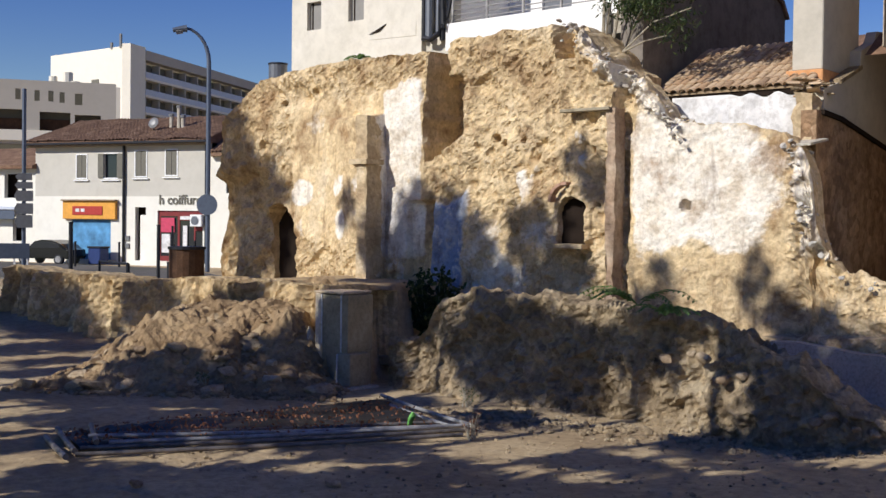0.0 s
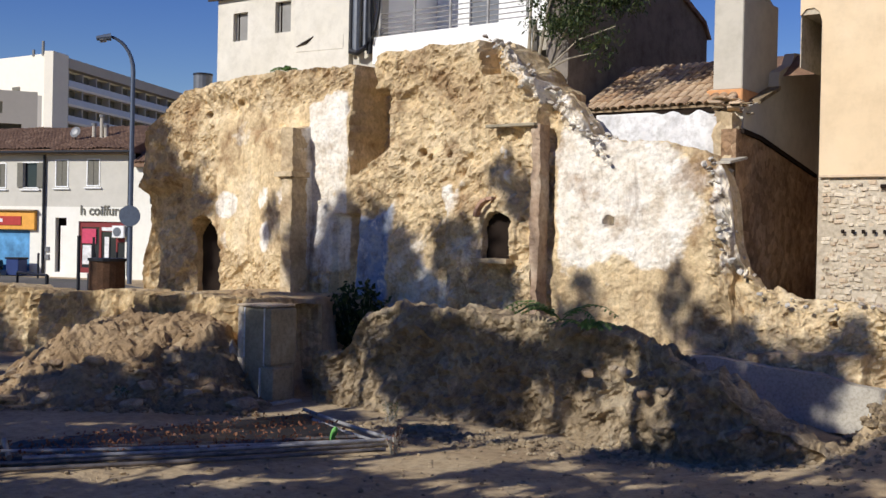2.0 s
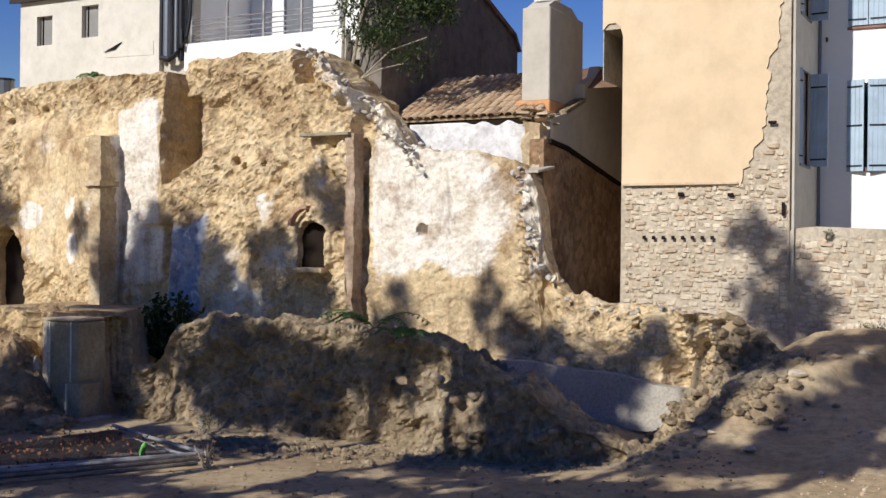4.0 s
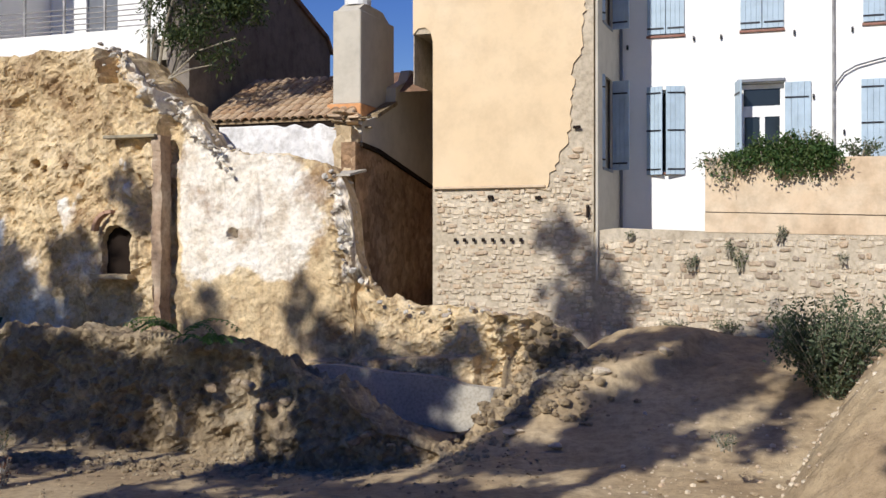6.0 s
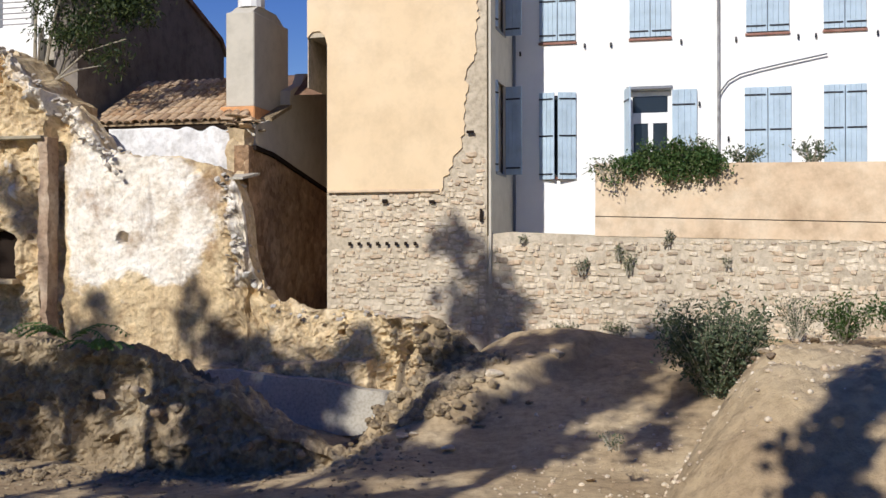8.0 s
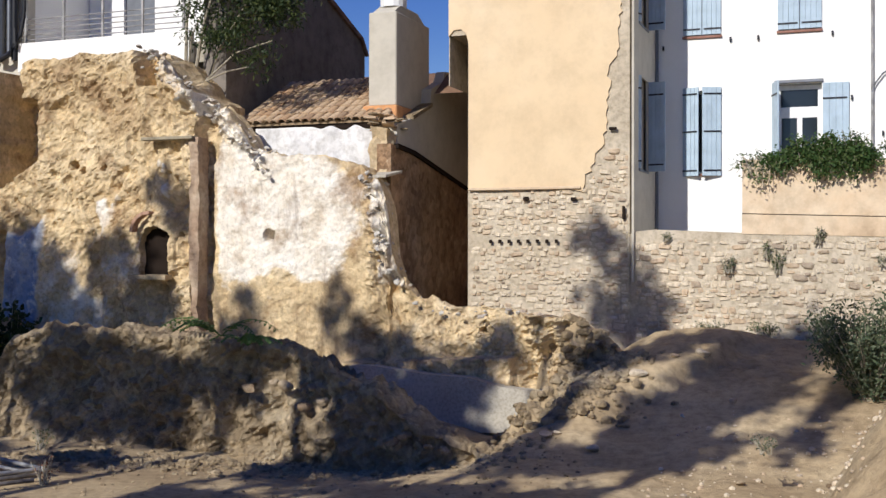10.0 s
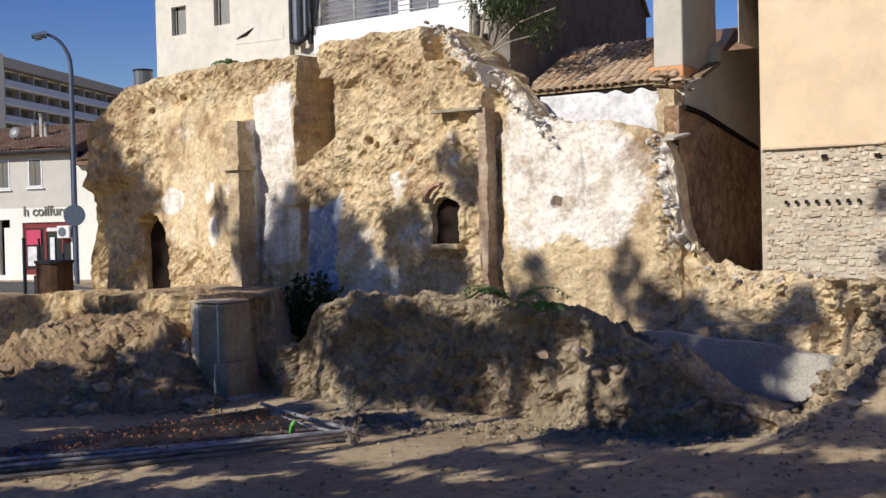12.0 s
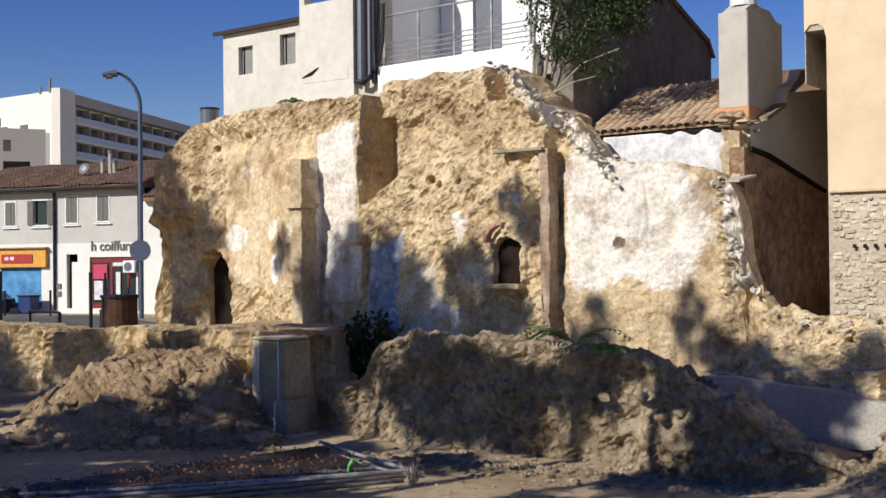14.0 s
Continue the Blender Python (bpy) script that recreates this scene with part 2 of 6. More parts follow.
M["tile"] = earthy("tile", [(0.25, (0.36, 0.25, 0.16)), (0.5, (0.52, 0.39, 0.26)), (0.75, (0.60, 0.48, 0.34))], 1.5, 10.0, 60.0, 0.4, 0.01, "rand")
M["tile_joined"] = earthy("tile_joined", [(0.25, (0.11, 0.07, 0.05)), (0.5, (0.20, 0.125, 0.085)), (0.75, (0.32, 0.22, 0.15))], 1.5, 10.0, 60.0, 0.4, 0.01, "island")
M["asphalt"] = earthy("asphalt", [(0.3, (0.10, 0.095, 0.085)), (0.6, (0.15, 0.14, 0.125)), (0.8, (0.20, 0.19, 0.17))], 0.2, 8.0, 60.0, 0.3, 0.01)
M["blue"] = plain("blue_paint", (0.40, 0.50, 0.585), 0.55, 0, 0.2, 3.0)
M["iron"] = plain("dark_iron", (0.03, 0.03, 0.035), 0.5, 0.6)
M["grey_metal"] = plain("grey_metal", (0.16, 0.17, 0.19), 0.45, 0.5)
M["steel"] = plain("steel", (0.34, 0.33, 0.32), 0.5, 0.35, 0.45, 5.0)
M["white_paint"] = plain("white_paint", (0.80, 0.80, 0.78), 0.5)
M["pale"] = plain("pale_wall", (0.74, 0.69, 0.58), 0.85, 0, 0.08, 0.3)
# near-black: paints the shade of hollows and interiors, also used on dark trim
M["dark"] = plain("near_black", (0.026, 0.019, 0.015), 0.95, 0, 0.1, spec=0.02)
M["glass"] = plain("window_glass", (0.02, 0.025, 0.03), 0.08, 0, 0.1, 2.0, 0.0, 0.6)
M["wood"] = earthy("wood", [(0.3, (0.25, 0.18, 0.11)), (0.6, (0.36, 0.27, 0.17)), (0.8, (0.45, 0.36, 0.25))], 2.0, 20.0, 80.0, 0.4, 0.006)
M["brick"] = earthy("brick", [(0.3, (0.36, 0.14, 0.07)), (0.6, (0.46, 0.20, 0.10)), (0.8, (0.52, 0.28, 0.17))], 3.0, 20.0, 80.0, 0.4, 0.008)
M["sill_brick"] = earthy("sill_brick", [(0.3, (0.24, 0.12, 0.09)), (0.6, (0.34, 0.19, 0.15)), (0.8, (0.42, 0.27, 0.22))], 3.0, 20.0, 80.0, 0.4, 0.008)
M["orange"] = plain("orange_render", (0.60, 0.30, 0.13), 0.9, 0, 0.2)
M["black_pipe"] = plain("black_pipe", (0.015, 0.015, 0.018), 0.4)

# ---- ground ----
def bank_line(x):
    return 18.2 + 0.12 * np.maximum(-19 - x, -1) + 0.45 * fbm(x * 0.9, x * 0 + 3.3, 0, 4, 5) - 0.35 * np.abs(vnoise(x * 1.7, 0.5, 0, 9))


def ground_z(x, y):
    x, y = np.asarray(x, float), np.asarray(y, float)
    r = np.hypot(x, y)
    z = 0.03 * np.abs(vnoise(x * 5.3 + y, y * 5.3 - x, 0, 6)) * (r < 45) + 0.10 * fbm(x * 0.35, y * 0.35, 0, 4, 2) + 0.05 * fbm(x * 2.1, y * 2.1, 0, 3, 4)
    # slope that climbs to the yard wall
    zr = np.interp(y, [12.0, 17.6, 19.0, 23.4], [0.26, 0.34, 0.62, 1.95]) + 0.10 * fbm(x * 0.8, y * 0.8, 0, 4, 8) + 0.05 * fbm(x * 3.2, y * 3.2, 0, 3, 10)
    edge = np.where(y > 18, -6.4 + 0.5 * (y - 18) * 0.3, -6.4 - (18 - y) * 0.25) + 0.5 * fbm(x * 0.7, y * 0.7, 0, 3, 12)
    wr = sm(edge - 0.7 - np.clip(18 - y, 0, 6) * 0.5, edge + 1.5 + np.clip(18 - y, 0, 6) * 0.6, x)
    z = z * (1 - wr) + np.maximum(z, zr) * wr
    # worn scarp that crosses the slope
    along, off = (x + 4.4) * 0.561 + (y - 19.5) * 0.827, (x + 4.4) * -0.827 + (y - 19.5) * 0.561
    off = off + 0.22 * fbm(x * 1.6, y * 1.6, 0, 4, 31)
    z = z + 0.30 * sm(-0.22, 0.10, off) * (1 - sm(0.5, 2.2, off)) * sm(-0.7, 0.2, along) * (1 - sm(3.6, 5.0, along))
    # spoil mound on the yard side
    lump = 0.24 * fbm(x * 1.1, y * 1.1, 0, 5, 21) + 0.05 * np.abs(vnoise(x * 6.0 + y, y * 6.0 - x, 0, 22))
    zm = (2.32 + lump) * sm(-1.15, 1.0, x - 0.10 * (y - 15.5) + 0.4 * lump) * sm(9.0, 13.2, y) * (1 - 0.25 * sm(16.0, 18.5, y))
    z = np.maximum(z, zm)
    # trench behind the low wall
    z = z + 0.35 * sm(18.4, 20.5, y) * sm(-17.8, -17.0, x) * (1 - sm(-8.5, -6.5, x))
    # terrace up to the street
    yb = bank_line(x)
    yb = yb + 0.55
    h = 2.10 - 0.22 * (1 - sm(-26.0, -22.5, x)) + 0.10 * fbm(x * 0.5, y * 0.5, 0, 3, 15) - 1.25 * sm(34, 52, r)
    te = sm(yb - 0.25, yb + 0.1, y) * (1 - sm(-18.9, -18.2, x + 0.9 * fbm(x * 1.3, y * 1.3, 0, 4, 17)))
    z = z * (1 - te) + h * te
    # spoil heap before the terrace
    s = (x + 21.9) * 0.81 + (y - 12.7) * 0.586
    t = -(x + 21.9) * 0.586 + (y - 12.7) * 0.81
    nz = 0.5 * fbm(x * 0.8, y * 0.8, 0, 4, 41)
    hp = (1.5 + 0.5 * nz) * sm(-0.2, 2.3, t + nz * 0.8) * sm(-0.9, 3.0, s + nz) * (1 - sm(4.7, 6.2, s + 0.5 * nz)) * (1 - 0.55 * sm(3.4, 6.5, t))
    rough = 0.10 * fbm(x * 2.6, y * 2.6, 0, 3, 51) + 0.07 * np.abs(vnoise(x * 5.1, y * 5.1, 0, 52))
    z = np.maximum(z, hp + rough * sm(0.05, 0.5, hp))
    # earth left at the broken end of the ruin
    wx, wy = x + 0.45 * fbm(x * 1.7, y * 1.7, 0, 4, 66), y + 0.45 * fbm(x * 1.7, y * 1.7, 0, 4, 67)
    crumb = 0.16 * fbm(x * 2.6, y * 2.6, 0, 5, 68) - 0.16 * np.abs(vnoise(x * 4.1 + y * 2, y * 4.1 - x * 2, 0, 70)) - 0.10 * np.abs(vnoise(x * 8.3 - y * 3, y * 8.3 + x * 3, 0, 76))
    for cx, cy, rx, ry, hh in ((-5.3, 22.0, 1.3, 0.9, 2.25), (-5.2, 21.0, 1.3, 1.3, 1.40), (-5.8, 20.0, 0.8, 0.8, 0.85), (-5.05, 19.8, 0.75, 0.75, 0.75), (-4.5, 20.7, 1.0, 1.1, 1.10)):
        q = np.hypot((wx - cx) / rx, (wy - cy) / ry)
        z = np.maximum(z, hh * (1 - sm(0.25, 1.1, q)) + 2.0 * crumb * sm(0.0, 0.3, 1.0 - q))
    # bank on which the camera goes
    z = np.maximum(z, 1.9 * (1 - sm(5.0, 10.5, r)))
    # lanes beyond, at street level
    far = np.maximum(sm(30, 50, r), np.maximum(sm(23.9, 26.0, y) * sm(-24, -20, x), sm(1.0, 6.0, -y)))
    return z * (1 - far) + far * np.where(y > 23, np.where(r > 30, 0.9, 2.0), 0.9 + 1.0 * (1 - sm(10, 40, r)))


def axis_steps(lo, hi, fine, far):
    mid = np.arange(lo, hi + 1e-6, fine)
    out = fine * np.cumsum(1.28 ** np.arange(1, 40))
    return np.concatenate([(lo - out[out < far])[::-1], mid, hi + out[out < far]])


gx, gy = axis_steps(-34.0, 6.0, 0.085, 900), axis_steps(7.0, 24.0, 0.085, 900)
GX, GY = np.meshgrid(gx, gy, indexing="ij")
GZ = ground_z(GX, GY)
ground = new("ground", mesh_data("ground", np.stack([GX, GY, GZ], -1).reshape(-1, 3), grid_faces(len(gx), len(gy)), M["earth"], True))
tagged(ground, "dusty ochre excavated earth with banks and spoil", "ground", kind="structure")


# ---- ruined wall ----
TOP = [(-28.6, 2.6), (-28.4, 3.6), (-27.95, 5.3), (-27.4, 6.55), (-26.7, 7.15), (-25.7, 7.65), (-22.6, 7.9), (-19.8, 7.88), (-19.5, 7.95), (-18.6, 8.1), (-16.0, 8.16), (-15.1, 8.12),
       (-14.75, 8.0), (-14.3, 7.6), (-13.9, 7.17), (-13.3, 6.75), (-12.9, 6.42), (-12.55, 5.95), (-12.2, 5.78), (-11.0, 5.62), (-9.95, 5.42), (-9.55, 5.05), (-9.38, 4.5), (-9.3, 3.5), (-9.1, 3.05),
       (-8.65, 2.66), (-8.0, 2.52), (-6.7, 2.50), (-6.2, 2.40), (-5.6, 2.34), (-5.2, 2.2), (-4.8, 1.95), (-4.4, 1.5)]
RY = 21.95


def ruin_masks(x, z):
    """Where the wall keeps its plaster, 0 to 1, and where blue paint is left on it."""
    n = fbm(x * 0.9, z * 0.9, 1.7, 5, 3)
    white = sm(-13.6, -13.2, x) * sm(2.4, 3.3, z + 0.9 * n) * (1 - sm(-9.9, -9.2, x + 0.6 * n)) * (1.05 - 0.55 * sm(0.6, 2.2, np.hypot((x + 12.1) * 0.9, z - 4.3)))
    mid = 0.85 * sm(-20.95, -20.75, x) * (1 - sm(-19.7, -19.4, x)) * sm(2.0, 3.0, z) * (1 - sm(7.0, 7.5, z + n))
    left = 0.95 * (1 - sm(0.35, 0.95, np.hypot((x + 24.0) / 0.75, (z - 4.35) / 0.6) + 0.5 * n)) + 0.8 * (1 - sm(0.4, 0.95, np.hypot((x + 22.1) / 0.5, (z - 3.5) / 0.7) + 0.5 * n)) + 0.4 * (1 - sm(0.4, 1.0, np.hypot((x + 23.3) / 0.6, (z - 6.3) / 0.8) + 0.5 * n))
    low = 0.45 * sm(-21.0, -20.5, x) * (1 - sm(-14.2, -13.9, x)) * (1 - sm(3.6, 4.2, z + 0.8 * n))
    n2 = fbm(x * 1.7, z * 1.3, 4.1, 5, 13)
    loose = 0.42 * sm(0.18, 0.45, n2) * sm(2.5, 3.5, z) * (1 - sm(6.6, 7.4, z)) * (1 - sm(-14.6, -14.0, x))
    crest = 0.75 * sm(-15.0, -14.6, x) * (1 - sm(-12.4, -12.0, x)) * sm(-0.75, -0.35, z - np.interp(x, *zip(*TOP))) + 0.75 * sm(-9.95, -9.6, x + 0.3 * n) * sm(2.7, 3.0, z)
    p = np.clip(np.maximum.reduce([white, mid, left, low, loose, crest]) + 0.75 * n - 0.12, 0, 1)
    p = sm(0.15, 0.75, p)
    b = (0.35 * sm(-21.0, -20.7, x) * (1 - sm(-20.1, -20.0, x)) + sm(-19.25, -19.15, x) * (1 - sm(-18.3, -18.1, x + 0.3 * n))) * (1 - sm(3.9, 4.3, z + n)) * sm(1.0, 1.5, z)
    return np.maximum(p, b), np.clip(b * (1.0 + n), 0, 1)


def smooth_zone(x, z):
    """Where the ruin keeps a flat coat of ochre render."""
    n = fbm(x * 1.1, z * 1.1, 0.3, 4, 6)
    return sm(-24.7, -24.3, x + 0.3 * n) * (1 - sm(-19.6, -19.4, x)) * (1 - sm(6.4, 7.0, z + 0.7 * n)) * sm(3.0, 3.4, z + 0.8 * n)


def ruin_relief(x, z):
    """How far the wall's face stands before its plane, in metres."""
    p, _ = ruin_masks(x, z)
    a, b = 0.83 * x + 0.56 * z, 0.83 * z - 0.56 * x
    c, d = 0.45 * x - 0.89 * z, 0.89 * x + 0.45 * z
    lumps = fbm(a * 1.3, b * 1.3, 0.3, 5, 6)
    pits = -np.abs(vnoise(c * 2.9, d * 2.9, 0.4, 61)) * 0.40 - np.abs(vnoise(a * 6.3, b * 6.3, 0.7, 62)) * 0.34 - np.abs(vnoise(c * 13.0, d * 13.0, 0.2, 65)) * 0.22
    holes = sm(0.45, 0.75, vnoise(a * 2.1, b * 2.1, 0.9, 69))
    pits = pits - 0.45 * holes
    p = np.maximum(p, 0.85 * sm(-13.6, -13.4, x) * (1 - sm(-9.9, -9.5, x)))
    p = np.maximum(p, 0.95 * smooth_zone(x, z))
    r = 0.10 * fbm(x * 0.45, z * 0.45, 0, 3, 63) + (1 - 0.85 * p) * (0.26 * lumps + 0.26 * pits) + 0.035 * p + 0.02 * fbm(x * 6, z * 6, 0, 3, 64)
    # wall runs before the plastered part
    crestz = sm(-15.0, -14.6, x) * (1 - sm(-12.4, -12.0, x)) * sm(-0.8, -0.3, z - np.interp(x, *zip(*TOP))) + sm(-9.95, -9.6, x) * sm(2.7, 3.0, z)
    r = r + np.clip(crestz, 0, 1) * (0.30 * lumps + 0.32 * pits + 0.12)
    r = r + 0.36 * (1 - sm(-13.78, -13.70, x)) * sm(-16.5, -14.5, x)
    r = r + 0.06 * sm(-16.5, -14.5, x) * (1 - sm(-13.7, -13.6, x)) * (1 - sm(4.3, 4.5, z))
    # pier with its cap
    pier = sm(-23.4, -21.25, x) * (1 - sm(-20.88, -20.80, x)) * (1 - sm(6.25, 6.40, z))
    cap = pier * sm(5.0, 5.06, z) * (1 - sm(5.16, 5.26, z))
    r = r + 0.60 * pier + 0.05 * cap * sm(-21.4, -21.3, x)
    # remains of a second pier
    r = r + 0.16 * sm(-16.42, -16.32, x + 0.06 * lumps) * (1 - sm(-16.2, -15.9, x)) * (1 - sm(3.9, 4.4, z))
    # blocked opening beside the blue patch
    r = r - 0.22 * sm(-20.05, -19.98, x) * (1 - sm(-19.3, -19.22, x)) * (1 - sm(4.05, 4.15, z))
    # tall slot
    w = 0.10 * fbm(x * 0 + 0.5, z * 1.3, 0, 3, 71)
    sill = 5.15 + 0.55 * (x + 19.45)
    slot = sm(-19.50, -19.40, x + w * 0.4) * (1 - sm(-18.42 + w, -18.28 + w, x)) * sm(sill - 0.05, sill + 0.08, z)
    top_close = 1 - sm(-18.95, -18.80, x) * sm(7.0, 7.25, z)
    r = r - 1.25 * slot * top_close
    # arched doorway and the broken bay beside it
    dx = (x + 25.05) / 0.72
    arch = (np.abs(dx) < 1) & (z < 3.35 + 0.68 * np.sqrt(np.clip(1 - dx * dx, 0, 1)) + 0.08 * lumps)
    r = r - 1.35 * arch
    r = r - 0.55 * (1 - sm(-25.9, -25.5, x)) * (1 - sm(4.6, 5.2, z + 0.5 * lumps)) - 0.35 * (1 - sm(-28.3, -27.2, x + 0.3 * lumps))
    # niche with arched head
    nx = (x + 14.74) / 0.42
    niche = (np.abs(nx) < 1) & (z > 3.12) & (z < 3.84 + 0.32 * np.sqrt(np.clip(1 - nx * nx, 0, 1)))
    r = r - 1.1 * niche
    frame_z = (np.abs(nx) < 1.35) & (z > 2.98) & (z < 4.45) & ~niche
    r = r + 0.05 * frame_z
    # notch in the crest
    r = r - 0.75 * sm(-15.42, -15.30, x + 0.25 * (z - 7.3)) * (1 - sm(-14.86, -14.76, x)) * sm(7.30, 7.40, z)
    # hole of a pipe, socket holes
    for hx, hz, hr in ((-12.11, 3.98, 0.13), (-17.25, 5.62, 0.10), (-17.0, 5.5, 0.06), (-14.2, 5.2, 0.08), (-14.1, 4.0, 0.05), (-24.9, 6.9, 0.09), (-23.6, 7.15, 0.10), (-7.3, 2.05, 0.07), (-16.4, 5.55, 0.07)):
        r = r - 0.28 * (1 - sm(hr * 0.7, hr * 1.1, np.hypot(x - hx, z - hz)))
    # concrete footing, washed base
    r = r + 0.26 * sm(-10.6, -10.2, x) * (1 - sm(1.34, 1.40, z + 0.02 * lumps - 0.055 * (x + 9.9))) * (1 - sm(-6.7, -6.6, x))
    # earth and rubble left at the far end
    r = r + sm(-6.7, -6.0, x) * (0.30 + 0.75 * lumps + 0.35 * pits + 0.25 * (1 - np.clip(z / 2.2, 0, 1)))
    # broken end of the plastered wall
    r = r - 0.10 * sm(-9.75, -9.4, x) * sm(2.9, 3.3, z) * (1 + lumps)
    return r


def make_ruin():
    xs = np.arange(-28.6, -4.4, 0.042)
    nz = 190
    tx = np.interp(xs, *zip(*TOP))
    rub = sm(-15.3, -14.5, xs) * (1 - sm(-12.4, -12.1, xs)) + sm(-9.9, -9.4, xs) * (1 - sm(-8.4, -8.0, xs))
    tx = tx + (0.10 + 0.16 * rub) * fbm(xs * 2.4, xs * 0 + 1.5, 0, 4, 81) + 0.05 * vnoise(xs * 9, 2.2, 0, 82) * (0.3 + rub)
    X = np.repeat(xs[:, None], nz, 1)
    Z = -0.3 + (tx[:, None] + 0.3) * np.linspace(0, 1, nz)[None]
    R = ruin_relief(X, Z)
    X2 = X + 0.03 * vnoise(X * 5, Z * 5, 0, 91)
    Y = RY - R
    back = RY + np.where(xs < -13.6, 1.5, np.where(xs < -9.6, 0.75, 0.6)) + 0.1 * fbm(xs * 1.1, xs * 0, 0, 3, 84)
    rows = [np.stack([X2, Y, Z], -1)]
    for k, q in enumerate((0.12, 0.35, 0.6, 0.85, 1.0)):
        yb = Y[:, -1] * (1 - q) + back * q
        zb = tx - 0.05 * q + (0.10 + 0.10 * rub) * fbm(xs * 3.1, yb * 3.1, 0, 4, 86 + k) * (1 if q < 1 else 0)
        rows.append(np.stack([xs, yb, zb], -1)[:, None])
    rows.append(np.stack([xs, back, xs * 0 - 0.3], -1)[:, None])
    V = np.concatenate(rows, 1)
    me = mesh_data("ruined_wall", V.reshape(-1, 3), grid_faces(V.shape[0], V.shape[1]), M["ruin"], False)
    p, b = ruin_masks(V[..., 0], V[..., 2])
    p[:, nz:] *= 0.3
    for nm, val in (("plaster", p), ("bluewash", b), ("smoothed", np.maximum(p, smooth_zone(V[..., 0], V[..., 2])))):
        a = me.attributes.new(nm, "FLOAT", "POINT")
        a.data.foreach_set("value", val.reshape(-1).astype(np.float32))
    return me


n = N("ruin_masonry")
earth_c = n.ramp(n.noise(0.7, 7, 0.65), [(0.22, (0.36, 0.25, 0.145)), (0.40, (0.55, 0.42, 0.25)), (0.52, (0.67, 0.53, 0.325)), (0.66, (0.70, 0.58, 0.395)), (0.82, (0.52, 0.43, 0.33))])
fine = n.noise(11.0, 5, 0.7, offset=2.0)
vor = n.node("ShaderNodeTexVoronoi", Scale=5.5)
n.link(n.co, vor.inputs["Vector"])
earth_c = n.mix(0.55, earth_c, n.ramp(vor.outputs["Color"], [(0.2, (0.75, 0.72, 0.68)), (0.6, (1, 1, 1)), (0.85, (1.2, 1.18, 1.12))]), "MULTIPLY")
pl_c = n.ramp(n.noise(1.7, 8, 0.7, offset=9.0), [(0.26, (0.40, 0.33, 0.25)), (0.38, (0.60, 0.52, 0.41)), (0.48, (0.76, 0.70, 0.60)), (0.66, (0.86, 0.83, 0.76))])
pl_c = n.mix(n.attr("bluewash"), pl_c, n.ramp(n.noise(2.5, 6, 0.7, offset=5.0), [(0.32, (0.42, 0.42, 0.42)), (0.46, (0.24, 0.30, 0.42)), (0.58, (0.18, 0.26, 0.44)), (0.66, (0.55, 0.56, 0.58))]))
edge = n.math("ADD", n.attr("plaster"), n.math("MULTIPLY", n.math("SUBTRACT", n.noise(4.0, 6, 0.7, offset=6.0), 0.5), 1.3))
col = n.mix(n.ramp(edge, [(0.28, (0, 0, 0)), (0.72, (1, 1, 1))]), earth_c, pl_c)
col = n.mix(0.8, col, n.ramp(n.noise(0.85, 6, 0.7, offset=12.0), [(0.36, (0.52, 0.42, 0.35)), (0.47, (1, 1, 1)), (0.7, (1.08, 1.06, 1.04))]), "MULTIPLY")
col = n.mix(0.7, col, n.ramp(fine, [(0.3, (0.55, 0.52, 0.48)), (0.5, (0.98, 0.97, 0.95)), (0.75, (1.12, 1.1, 1.06))]), "MULTIPLY")
col = n.mix(0.65, col, n.ramp(n.noise(1.5, 5, 0.65, (1.7, 1.7, 0.32), 15.0), [(0.33, (0.50, 0.45, 0.42)), (0.44, (1, 1, 1)), (0.62, (1, 1, 1)), (0.72, (1.12, 1.10, 1.06))]), "MULTIPLY")
fine = n.math("SUBTRACT", fine, n.math("MULTIPLY", vor.outputs["Distance"], 0.5))
hh = n.math("ADD", fine, n.math("MULTIPLY", n.noise(45, 4, 0.6), 0.35))
hh = n.math("MULTIPLY", hh, n.math("SUBTRACT", 1.0, n.math("MULTIPLY", n.attr("smoothed"), 0.7)))
M["ruin"] = n.done(col, 0.95, hh, 0.8, 0.05, spec=0.12)
ruin = new("ruined_wall", make_ruin())
tagged(ruin, "tall ruined rubble wall with patches of old white plaster", "ruin")


# ---- low wall ----
LOW = [(-17.3, 0.9), (-16.6, 1.0), (-16.1, 1.35), (-15.6, 1.9), (-15.2, 2.04), (-13.0, 2.10), (-11.6, 2.06), (-11.0, 1.95), (-10.2, 1.92), (-9.4, 1.84), (-8.9, 1.74), (-8.1, 1.42), (-7.7, 1.12), (-7.35, 0.86), (-6.9, 0.62), (-6.4, 0.44), (-5.9, 0.2), (-5.2, -0.2)]


